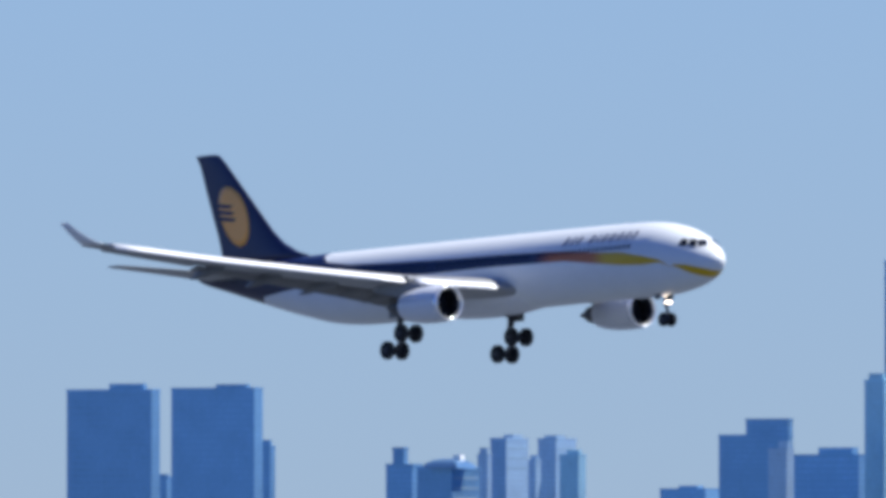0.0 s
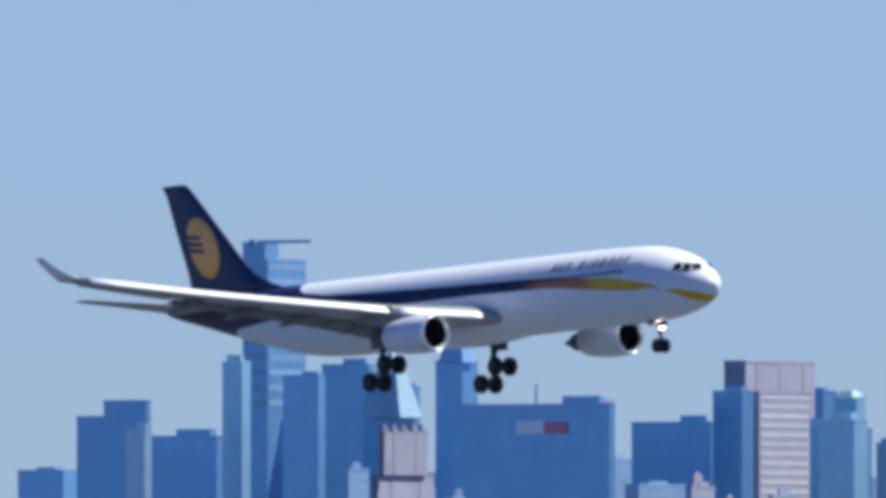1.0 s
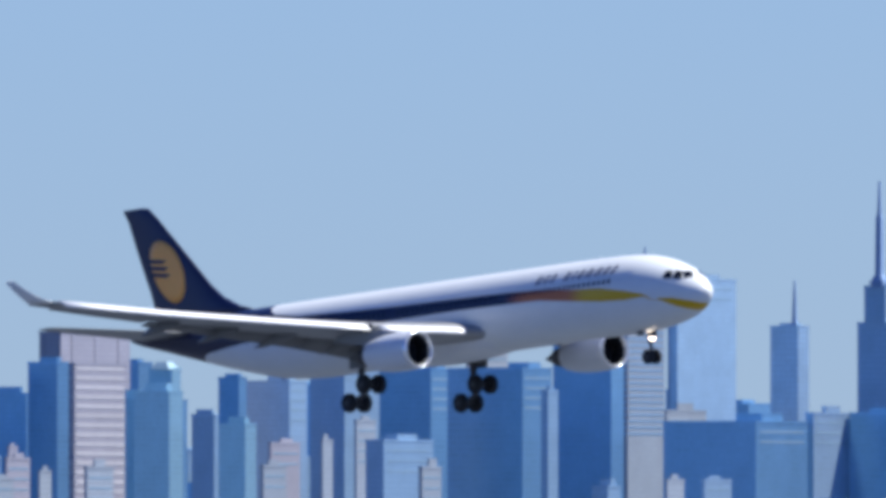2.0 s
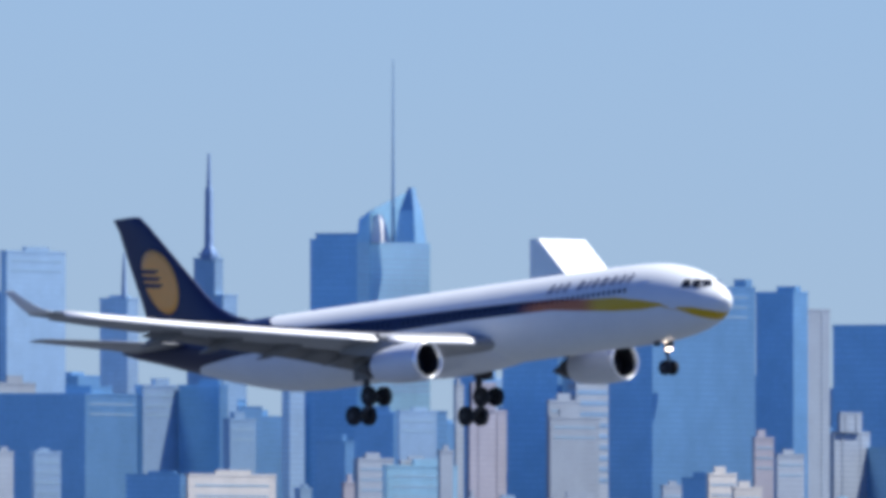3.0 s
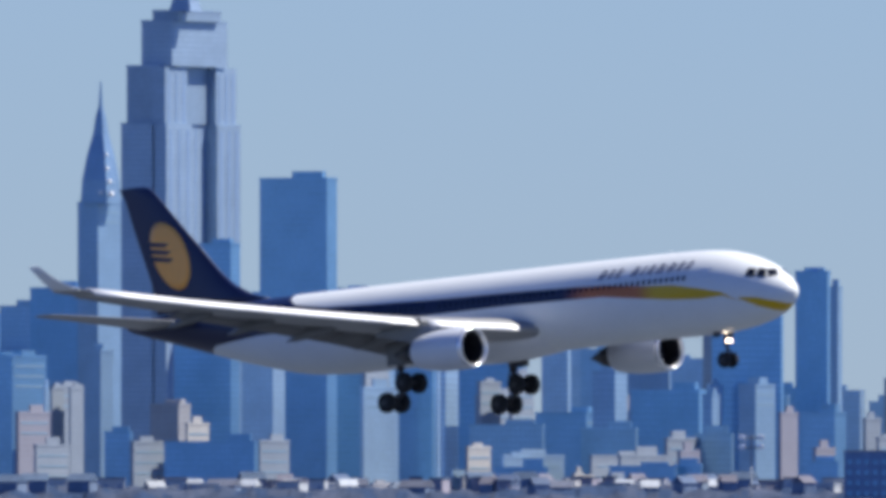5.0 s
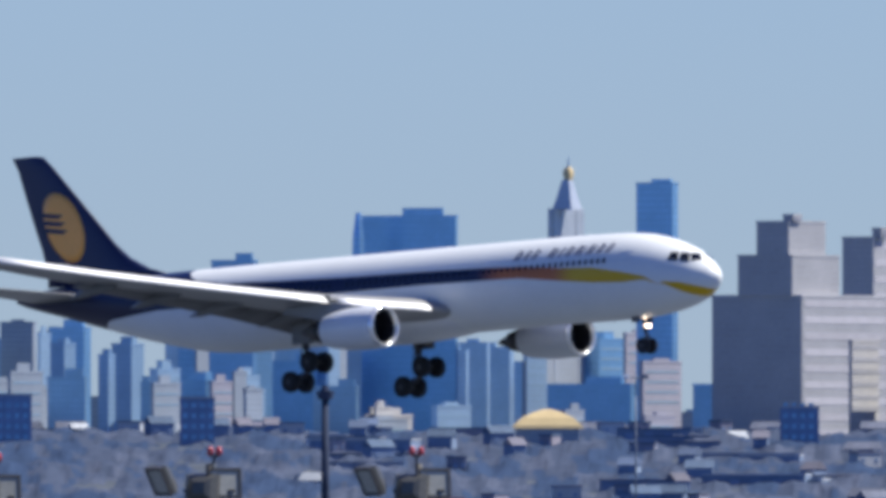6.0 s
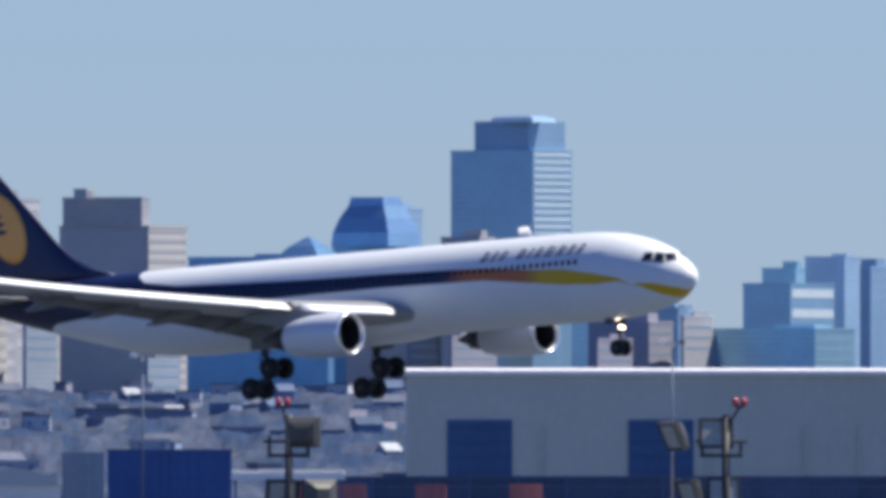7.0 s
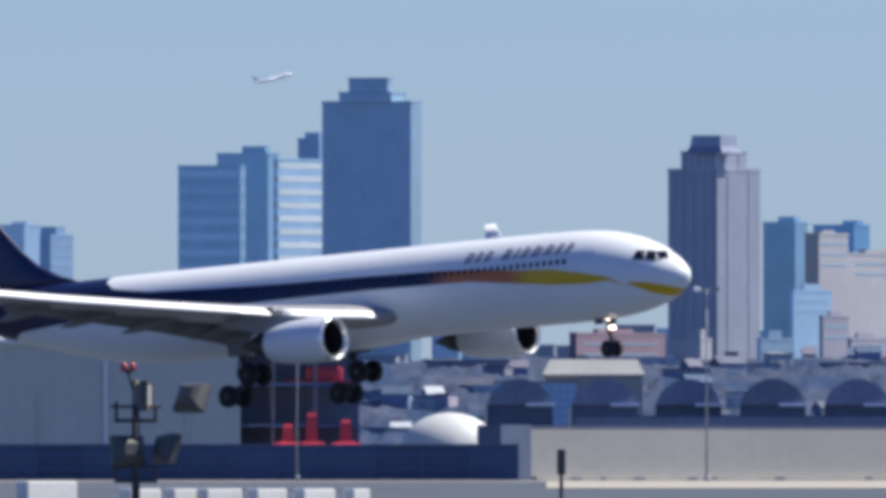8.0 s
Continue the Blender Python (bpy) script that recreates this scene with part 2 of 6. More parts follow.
    l.new(inside, mix.inputs["Factor"])
    l.new(white, mix.inputs["A"])
    l.new(hues.outputs["Color"], mix.inputs["B"])
    l.new(mix.outputs["Result"], b.inputs["Base Color"])
    return m


LIVERY = livery()


# ---- building helpers ----
def mesh_of(bm, name, material, smooth=False):
    bmesh.ops.recalc_face_normals(bm, faces=bm.faces[:])
    me = bpy.data.meshes.new(name)
    bm.to_mesh(me)
    bm.free()
    if smooth:
        for p in me.polygons:
            p.use_smooth = True
    me.materials.append(material)
    return me


def part(name, bm, material, parent, label="", smooth=False):
    ob = new(name, mesh_of(bm, name, material, smooth))
    ob.parent = parent
    return tagged(ob, label)


def piece(name, me, parent, m):
    ob = new(name, me)
    ob.parent = parent
    ob.matrix_local = m
    return ob


def thing(name, m, label, category, group="", kind=""):
    ob = new(name)
    ob.matrix_world = m
    return tagged(ob, label, category, group, kind)


def box(bm, x0, x1, y0, y1, z0, z1, bevel=0.0, m=None):
    g = bmesh.ops.create_cube(bm, size=1)["verts"]
    for v in g:
        v.co = Vector((x0 + (v.co.x + 0.5) * (x1 - x0), y0 + (v.co.y + 0.5) * (y1 - y0), z0 + (v.co.z + 0.5) * (z1 - z0)))
    if bevel:
        edges = {e for v in g for e in v.link_edges}
        r = bmesh.ops.bevel(bm, geom=list(edges), offset=bevel, segments=2, affect="EDGES", profile=0.6)
        g = list({v for f in r["faces"] for v in f.verts} | {v for v in g if v.is_valid})
    if m:
        bmesh.ops.transform(bm, matrix=m, verts=g)
    return bm


def tube(bm, p, q, r0, r1, n=12):
    """A round bar from p to q."""
    p, q = Vector(p), Vector(q)
    d = q - p
    g = bmesh.ops.create_cone(bm, cap_ends=True, segments=n, radius1=r0, radius2=r1, depth=d.length)["verts"]
    bmesh.ops.transform(bm, matrix=Matrix.Translation((p + q) / 2) @ d.to_track_quat("Z", "Y").to_matrix().to_4x4(), verts=g)
    return bm


def loft(bm, loops, cap=True):
    """Skin closed loops of equal length, in order."""
    rings = [[bm.verts.new(c) for c in loop] for loop in loops]
    n = len(rings[0])
    for a_ring, b_ring in zip(rings, rings[1:]):
        for i in range(n):
            bm.faces.new((a_ring[i], a_ring[(i + 1) % n], b_ring[(i + 1) % n], b_ring[i]))
    if cap:
        bm.faces.new(rings[0][::-1])
        bm.faces.new(rings[-1])
    return bm


def spin(bm, profile, axis_at, n=32, cap=False):
    """Turn a profile of (x, r) about an axis along x through axis_at."""
    ax = Vector(axis_at)
    loops = [[ax + Vector((x, r * math.cos(2 * math.pi * k / n), r * math.sin(2 * math.pi * k / n))) for k in range(n)] for x, r in profile]
    return loft(bm, loops, cap)


def at_bearing(b, d, z=0.0):
    """A place by bearing (degrees clockwise from +y) and distance from the camera's foot."""
    return Vector((d * math.sin(radians(b)), d * math.cos(radians(b)), z))


def hill(d):
    """The ground rises to a low ridge far beyond the airfield."""
    u = min(1, max(0, (d - 3100) / 1000))
    return 14.0 * u * u * (3 - 2 * u)


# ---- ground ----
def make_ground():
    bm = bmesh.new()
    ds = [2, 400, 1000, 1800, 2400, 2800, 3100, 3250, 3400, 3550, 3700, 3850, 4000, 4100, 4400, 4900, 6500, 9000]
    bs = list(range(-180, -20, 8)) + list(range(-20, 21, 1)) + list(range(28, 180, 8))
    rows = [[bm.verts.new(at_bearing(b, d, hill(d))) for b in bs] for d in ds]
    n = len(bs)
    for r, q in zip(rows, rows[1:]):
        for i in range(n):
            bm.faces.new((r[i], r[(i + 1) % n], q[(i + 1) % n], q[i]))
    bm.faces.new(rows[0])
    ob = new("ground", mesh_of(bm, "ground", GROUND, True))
    tagged(ob, "dry airfield grass, tinted haze-blue, rising to a low far ridge", "ground", kind="structure")
    bm = bmesh.new()
    loft(bm, [[at_bearing(b, d, z) for b, d, z in ((4.6, 2395, h), (9, 2395, h), (9, 2470, h), (4.6, 2470, h))] for h in (0.01, 0.05)])
    loft(bm, [[at_bearing(b, d, z) for b, d, z in ((6.18, 1960, h), (9, 1960, h), (9, 2395, h), (6.18, 2395, h))] for h in (0.01, 0.05)])
    ob = new("road", mesh_of(bm, "road", APRON))
    tagged(ob, "pale concrete taxiway across the airfield", "taxiway", kind="structure")


make_ground()

# ---- the airliner ----
STATIONS = [(0.4, -0.80, 0.05, 0.05), (0.62, -0.80, 0.52, 0.50), (1.2, -0.77, 1.04, 1.03), (2, -0.69, 1.55, 1.57), (3, -0.59, 1.96, 1.98),
            (4.5, -0.46, 2.38, 2.40), (6.5, -0.35, 2.68, 2.71), (9, -0.28, 2.82, 2.82), (15, -0.21, 2.82, 2.83), (41, -0.17, 2.82, 2.86), (45, -0.06, 2.74, 2.75),
            (50, 0.40, 2.30, 2.27), (55, 0.98, 1.58, 1.60), (59, 1.40, 0.98, 0.96), (62, 1.66, 0.46, 0.45), (62.9, 1.72, 0.2, 0.2)]


def hull(s):
    """Centre height, half width and half height of the fuselage at station s."""
    st = STATIONS
    i = max(k for k in range(len(st) - 1) if st[k][0] <= max(0.4, s))
    a_row, b_row = st[i], st[i + 1]
    u = (s - a_row[0]) / (b_row[0] - a_row[0])

    def slope(k, c):
        if k in (0, len(st) - 1):
            k0, k1 = (0, 1) if k == 0 else (k - 1, k)
            return (st[k1][c] - st[k0][c]) / (st[k1][0] - st[k0][0])
        m0 = (st[k][c] - st[k - 1][c]) / (st[k][0] - st[k - 1][0])
        m1 = (st[k + 1][c] - st[k][c]) / (st[k + 1][0] - st[k][0])
        return 0 if m0 * m1 <= 0 else 2 * m0 * m1 / (m0 + m1)
    out = []
    for c in (1, 2, 3):
        w = b_row[0] - a_row[0]
        m0, m1 = slope(i, c) * w, slope(i + 1, c) * w
        out.append((2 * u ** 3 - 3 * u * u + 1) * a_row[c] + (u ** 3 - 2 * u * u + u) * m0 + (3 * u * u - 2 * u ** 3) * b_row[c] + (u ** 3 - u * u) * m1)
    return out


def skin(s, angle, off=0.0):
    """A point of the fuselage skin; angle from the starboard horizontal upwards, in degrees."""
    zc, ry, rz = hull(s)
    c, d = math.cos(radians(angle)), math.sin(radians(angle))
    return Vector((-s, -(ry + off) * c, zc + (rz + off) * d))


def skin_at_height(s, z, off, side):
    zc, ry, rz = hull(s)
    q = max(-0.98, min(0.98, (z - zc) / rz))
    p = skin(s, math.degrees(math.asin(q)), off)
    return Vector((p.x, p.y * side, p.z))


def patch(corners, off, side, n=3, thick=0.03):
    """A thin plate that follows the fuselage skin; corners are four (station, height)."""
    bm = bmesh.new()
    layers = []
    for o in (off, off + thick):
        grid = []
        for i in range(n + 1):
            row = []
            for j in range(n + 1):
                u, v = i / n, j / n
                p = [(1 - u) * (1 - v) * a0 + u * (1 - v) * a1 + u * v * a2 + (1 - u) * v * a3 for a0, a1, a2, a3 in zip(*corners)]
                row.append(bm.verts.new(skin_at_height(p[0], p[1], o, side)))
            grid.append(row)
        layers.append(grid)
        for i in range(n):
            for j in range(n):
                bm.faces.new((grid[i][j], grid[i + 1][j], grid[i + 1][j + 1], grid[i][j + 1]))
    lo, hi = layers
    rim = [(i, 0) for i in range(n)] + [(n, j) for j in range(n)] + [(i, n) for i in range(n, 0, -1)] + [(0, j) for j in range(n, 0, -1)]
    for (i, j), (k, m) in zip(rim, rim[1:] + rim[:1]):
        bm.faces.new((lo[i][j], lo[k][m], hi[k][m], hi[i][j]))
    return bm


def section(y, s, chord, z, thick, side, droop=0.0, n=12):
    """An aerofoil loop in the plane y, leading edge at station s."""
    xs = [0.5 - 0.5 * math.cos(math.pi * k / n) for k in range(n + 1)]

    def t(x):
        return 5 * thick * (0.2969 * math.sqrt(x) - 0.126 * x - 0.3516 * x * x + 0.2843 * x ** 3 - 0.1036 * x ** 4)
    top = [(x, t(x) + 0.015 * math.sin(math.pi * x)) for x in xs]
    low = [(x, -t(x) * 0.8) for x in xs[1:-1]][::-1]
    return [Vector((-(s + chord * x), -y * side, z + chord * h - droop * chord * x)) for x, h in top + low]


WING = [(1.5, 21.4, 12.0, -1.75, 0.13), (4.0, 22.6, 10.6, -1.42, 0.125), (9.4, 25.95, 7.8, -0.92, 0.115),
        (15, 29.4, 6.2, -0.16, 0.10), (22, 33.75, 4.4, 0.84, 0.085), (29.0, 38.1, 2.7, 2.02, 0.075)]


def wing_at(y):
    for a_row, b_row in zip(WING, WING[1:]):
        if y <= b_row[0]:
            u = (y - a_row[0]) / (b_row[0] - a_row[0])
            return [p + u * (q - p) for p, q in zip(a_row, b_row)]
    return list(WING[-1])


def plane_wing(parent, side):
    bm = bmesh.new()
    loft(bm, [section(y, s, c, z, t, side) for y, s, c, z, t in (wing_at(1.5 + 27.5 * k / 22) for k in range(23))])
    wing = part("wing", bm, PAINT_GREY, parent, "light grey painted wing with slats and flaps out", True)
    # leading-edge slats, drooped and bright
    for y0, y1 in ((4.0, 9.0), (9.9, 28.4)):
        loops = []
        for k in range(11):
            y = y0 + (y1 - y0) * k / 10
            _, s, c, z, t = wing_at(y)
            k2 = 1.0 if y < 9.5 else 1.0 - 0.004 * (y - 9.5)
            loop = [Vector((-(s + a0 * k2), -y * side, z + h0 * k2)) for a0, h0 in
                    ((-0.60, -0.33), (-0.55, -0.22), (-0.38, -0.03), (-0.12, 0.12), (0.28, 0.20), (0.62, 0.21), (0.50, 0.08), (0.05, -0.06), (-0.40, -0.35))]
            loops.append(loop)
        bm = loft(bmesh.new(), loops)
        part("slat", bm, SLAT_METAL, wing, "bright drooped leading-edge slat", True)
    _, s, c, z, t = wing_at(9.45)
    bm = box(bmesh.new(), -(s + 0.55), -(s - 0.25), -9.75 * side - 0.12, -9.75 * side + 0.12, z - 0.12, z + 0.24, 0.03)
    part("slat_bracket", bm, STRUT, wing, "dark bracket in the slat gap")
    # flaps lowered behind the wing
    for y0, y1 in ((3.2, 9.36), (9.42, 20.6)):
        loops = []
        for k in range(7):
            y = y0 + (y1 - y0) * k / 6
            _, s, c, z, t = wing_at(y)
            fc = 0.19 * c + 0.2
            loops.append([Vector((p.x, p.y, p.z)) for p in section(y, s + c * 0.93, fc, z - 0.10, 0.12, side, 0.44 - 0.011 * y)])
        part("flap", loft(bmesh.new(), loops), FLAP_GREY, wing, "lowered grey trailing-edge flap", True)
    _, s0, c0, z0, t0 = wing_at(21)
    loops = []
    for y in (20.9, 24, 27.5):
        _, s, c, z, t = wing_at(y)
        loops.append(section(y, s + c * 0.84, c * 0.22, z - 0.02, 0.1, side, 0.12))
    part("aileron", loft(bmesh.new(), loops), PAINT_GREY, wing, "grey aileron drooped slightly", True)
    # flap track fairings: canoe shapes under the wing
    for y in (6.6, 11.6, 15.6, 19.6):
        _, s, c, z, t = wing_at(y)
        ln = 3.0 + 0.26 * c
        x0 = s + c * 0.60
        prof = [(0, 0.03), (0.1, 0.2), (0.28, 0.31), (0.55, 0.33), (0.8, 0.22), (1, 0.03)]
        loops = []
        for u, r in prof:
            drop = 0.22 + 0.08 * u + (0.9 * max(0, u - 0.45))
            loops.append([Vector((-(x0 + ln * u), -(y + r * 0.8 * math.cos(2 * math.pi * k / 12)) * side,
                                  z - drop + r * 1.25 * math.sin(2 * math.pi * k / 12))) for k in range(12)])
        part("flap_fairing", loft(bmesh.new(), loops), FLAP_GREY, wing, "grey canoe-shaped flap fairing", True)
    # winglet: canted up and out
    loops = []
    for u in (0, 0.2, 0.45, 0.75, 1.0):
        y = 29.0 + 1.55 * u ** 0.9
        z = 2.02 + 1.68 * (0.25 * u + 0.75 * u ** 1.5)
        s = 38.1 + 2.0 * u
        loops.append(section(y, s + 0.3 * u, 2.5 - 1.6 * u ** 0.7, z, 0.08, side))
    part("winglet", loft(bmesh.new(), loops), PAINT_WHITE, wing, "pale upswept winglet", True)
    if side < 0:
        # the port wing flexes up a little more
        root = Matrix.Translation((0, 1.5, -1.75))
        wing.matrix_local = root @ pose(0, 0, 0, 2.7, 0, 0) @ root.inverted()


def plane_engine(parent, side):
    ax = (-0.52, -9.37 * side, -2.96)
    bm = bmesh.new()
    # outer cowl and inner duct in one turn
    prof = [(-25.6, 1.06), (-24.9, 1.22), (-23.8, 1.36), (-22.6, 1.42), (-21.6, 1.41), (-20.95, 1.36)]
    spin(bm, prof, ax, 40)
    engine = part("engine", bm, PAINT_WHITE, parent, "white engine nacelle with a dark open intake", True)
    bm = bmesh.new()
    spin(bm, [(-20.95, 1.36), (-20.72, 1.32), (-20.62, 1.25), (-20.68, 1.18), (-20.95, 1.12)], ax, 40)
    part("intake_lip", bm, LIP_METAL, engine, "polished metal intake lip", True)
    bm = bmesh.new()
    spin(bm, [(-20.95, 1.12), (-21.5, 1.10), (-22.3, 1.13)], ax, 40)
    part("intake_duct", bm, FAN_DARK, engine, "dark intake duct", True)
    bm = bmesh.new()
    spin(bm, [(-22.31, 1.13), (-22.3, 0.9), (-22.3, 0.38), (-22.0, 0.30), (-21.7, 0.16), (-21.5, 0.02)], ax, 28)
    part("fan", bm, FAN_DARK, engine, "dark fan with a spinner", True)
    bm = bmesh.new()
    spin(bm, [(-25.6, 1.06), (-25.55, 0.9), (-25.3, 0.84), (-25.3, 0.80), (-26.3, 0.74), (-27.0, 0.58), (-27.0, 0.45), (-27.6, 0.28), (-28.2, 0.03)], ax, 28)
    part("exhaust_cone", bm, EXHAUST, engine, "dark metal exhaust cone", True)
    y0 = -9.37 * side
    bm = bmesh.new()
    loops = [[Vector((x, y0 + w, z)) for x, w, z in ((-a0, -0.22, z0), (-b0, -0.16, z1), (-b0, 0.16, z1), (-a0, 0.22, z0))]
             for a0, b0, z0, z1 in ((22.0, 26.2, -1.68, -1.05), (26.0, 27.6, -2.35, -1.2), (30.2, 29.8, -1.6, -1.3))]
    loft(bm, loops)
    part("pylon", bm, PAINT_GREY, engine, "grey engine pylon")
    # strake on the inner side
    bm = bmesh.new()
    box(bm, -23.3, -22.2, y0 + side * 0.9, y0 + side * 0.95, -2.1, -1.75)
    part("strake", bm, PAINT_WHITE, engine)


def wheel_mesh(r, w):
    bm = bmesh.new()
    prof = [(-w / 2, r * 0.55), (-w / 2, r * 0.86), (-w * 0.36, r * 0.97), (0, r), (w * 0.36, r * 0.97), (w / 2, r * 0.86), (w / 2, r * 0.55)]
    spin(bm, prof, (0, 0, 0), 28, True)
    tyre = mesh_of(bm, "tyre", RUBBER, True)
    bm = bmesh.new()
    spin(bm, [(-w * 0.52, 0.05 * r), (-w * 0.52, r * 0.25), (-w * 0.44, r * 0.30), (-w * 0.44, r * 0.5), (-w * 0.52, r * 0.56),
              (w * 0.52, r * 0.56), (w * 0.44, r * 0.5), (w * 0.44, r * 0.3), (w * 0.52, r * 0.25), (w * 0.52, r * 0.05)], (0, 0, 0), 20, True)
    rim = mesh_of(bm, "rim", HUB_METAL, False)
    return tyre, rim


MAIN_TYRE, MAIN_RIM = wheel_mesh(0.70, 0.52)
NOSE_TYRE, NOSE_RIM = wheel_mesh(0.53, 0.38)
ACROSS = pose(0, 0, 0, 0, 0, 90)


def wheel(gear, tyre, rim, place):
    w = piece("tyre", tyre, gear, Matrix.Translation(place) @ ACROSS)
    piece("rim", rim, gear, Matrix.Translation(place) @ ACROSS)
    return w


def main_gear(parent, side):
    y = -5.34 * side
    front, rear = Vector((-31.15, y, -4.52)), Vector((-32.85, y, -5.72))
    mid = (front + rear) / 2
    bm = bmesh.new()
    tube(bm, (-32.2, y - 0.15 * side, -1.6), (-32.05, y, -3.6), 0.27, 0.25, 16)
    tube(bm, (-32.05, y, -3.5), mid, 0.17, 0.17, 16)
    gear = part("main_gear", bm, STRUT, parent, "lowered four-wheel main landing gear", True)
    bm = bmesh.new()
    tube(bm, front, rear, 0.16, 0.16, 12)
    for p in (front, rear):
        tube(bm, p + Vector((0, -0.6, 0)), p + Vector((0, 0.6, 0)), 0.11, 0.11, 10)
    part("bogie_beam", bm, STRUT, gear, "tilted bogie beam with two axles", True)
    bm = bmesh.new()
    tube(bm, (-32.1, y, -3.1), (-32.2, y + 2.3 * side, -1.9), 0.09, 0.09, 8)
    tube(bm, (-32.0, y, -3.3), (-30.6, y + 0.2 * side, -1.9), 0.08, 0.08, 8)
    tube(bm, (-32.35, y, -3.4), (-32.6, y, -4.4), 0.06, 0.06, 8)
    tube(bm, (-32.6, y, -4.4), mid + Vector((-0.25, 0, 0.15)), 0.06, 0.06, 8)
    part("side_stay", bm, STRUT, gear, "thin steel stays and torque links", True)
    bm = bmesh.new()
    box(bm, -32.9, -31.0, y - 0.42 * side - 0.04, y - 0.42 * side + 0.04, -3.3, -1.75, 0.03, )
    part("gear_door", bm, FLAP_GREY, gear, "grey leg door")
    for p in (front, rear):
        for w in (-0.70, 0.70):
            wheel(gear, MAIN_TYRE, MAIN_RIM, p + Vector((0, w, 0)))


def nose_gear(parent):
    bm = bmesh.new()
    tube(bm, (-7.2, 0, -2.2), (-6.95, 0, -4.0), 0.15, 0.14, 14)
    tube(bm, (-6.95, 0, -3.8), (-6.9, 0, -4.88), 0.10, 0.10, 14)
    tube(bm, (-6.9, -0.5, -4.88), (-6.9, 0.5, -4.88), 0.08, 0.08, 10)
    tube(bm, (-7.05, 0, -3.2), (-8.65, 0, -2.4), 0.07, 0.07, 8)
    gear = part("nose_gear", bm, STRUT, parent, "lowered twin-wheel nose landing gear", True)
    for w in (-0.36, 0.36):
        wheel(gear, NOSE_TYRE, NOSE_RIM, Vector((-6.9, w, -4.88)))
    for w in (-0.62, 0.62):
        bm = box(bmesh.new(), -7.6, -6.9, w - 0.03, w + 0.03, -3.35, -2.75, 0.02)
        part("gear_door", bm, STRUT, gear, "dark nose gear door")
    bm = bmesh.new()
    tube(bm, (-6.8, -0.3, -3.6), (-6.8, 0.3, -3.6), 0.05, 0.05, 8)
    tube(bm, (-6.95, 0, -4.0), (-6.6, 0, -4.35), 0.045, 0.045, 8)
    tube(bm, (-6.6, 0, -4.35), (-6.85, 0, -4.75), 0.045, 0.045, 8)
    part("torque_link", bm, STRUT, gear, "steel torque link and lamp bar", True)
    for p in ((-6.72, -0.17, -3.6), (-6.72, 0.17, -3.6), (-6.78, -0.2, -3.05)):
        bm = bmesh.new()
        r = 0.10 if p[2] < -3.3 else 0.06
        spin(bm, [(p[0] - 0.15, 0.05), (p[0] - 0.02, r), (p[0], r * 0.9), (p[0] + 0.05, r * 0.5), (p[0] + 0.06, 0.01)], (0, p[1], p[2]), 14)
        part("landing_light", bm, GLOW, gear, "lit landing light", True)


def make_airliner():
    plane = thing("airliner", Matrix(), "white twin-engine airliner with navy tail, landing gear down", "airplane")
    bm = bmesh.new()
    ss = [0.42, 0.5, 0.62, 0.8, 1.0, 1.25, 1.6, 2, 2.5, 3, 3.6, 4.2, 5, 6, 7, 8, 9] + list(range(11, 42, 2)) + list(range(42, 63)) + [62.5, 62.9]
    loft(bm, [[skin(s, 360 * k / 56) for k in range(56)] for s in ss])
    fuselage = part("fuselage", bm, LIVERY, plane, "white fuselage with navy, orange and yellow side stripe", True)
    # wing-to-body fairing under the belly
    bm = bmesh.new()
    loops = []
    for k in range(15):
        u = k / 14
        w = math.sin(math.pi * (0.04 + 0.92 * u)) ** 0.55
        loops.append([Vector((-(19.5 + 17.0 * u), 2.72 * w * math.cos(2 * math.pi * i / 32), -2.0 + 1.42 * w * math.sin(2 * math.pi * i / 32))) for i in range(32)])
    loft(bm, loops)
    part("belly_fairing", bm, PAINT_WHITE, plane, "smooth white belly fairing", True)
    # cockpit panes on both sides
    for side in (1, -1):
        for quad in (((3.22, 0.36), (2.56, 0.28), (2.74, 0.84), (3.20, 0.88)), ((2.44, 0.27), (1.84, 0.18), (2.16, 0.76), (2.60, 0.84)),):
            part("cockpit_window", patch(quad, 0.01, side, 3), PANE_DARK, fuselage, "dark cockpit side window")
        bm = bmesh.new()
        # front pane wraps towards the centreline
        rings = []
        for u in (0, 0.25, 0.5, 0.75, 1):
            lo_s, hi_s = 1.74 - 0.36 * u, 2.12 - 0.34 * u
            lo_a, hi_a = 40 + 22 * u, 58 + 24 * u
            ring = []
            for s, ang, o in ((lo_s, lo_a, 0.0), (hi_s, hi_a, 0.0), (hi_s, hi_a, 0.035), (lo_s, lo_a, 0.035)):
                q = skin(s, ang, o)
                ring.append(Vector((q.x, q.y * side, q.z)))
            rings.append(ring)
        loft(bm, rings)
        part("cockpit_window", bm, PANE_DARK, fuselage, "dark windscreen pane")
    # cabin windows: one shared plate on the straight barrel
    bm = patch(((12.11, 0.46), (11.89, 0.46), (11.89, 0.76), (12.11, 0.76)), 0.0, 1, 1, 0.05)
    bmesh.ops.translate(bm, vec=(12, 0, 0), verts=bm.verts[:])
    pane = mesh_of(bm, "cabin_window", PANE_DARK)
    for side in (1, -1):
        turn = Matrix() if side == 1 else pose(0, 0, 0, 0, 0, 180)
        s = 8.0
        while s < 45:
            if not (18.6 < s < 19.9 or 31 < s < 32):
                piece("cabin_window", pane, fuselage, Matrix.Translation((-s, 0, 0)) @ turn)
            s += 0.53
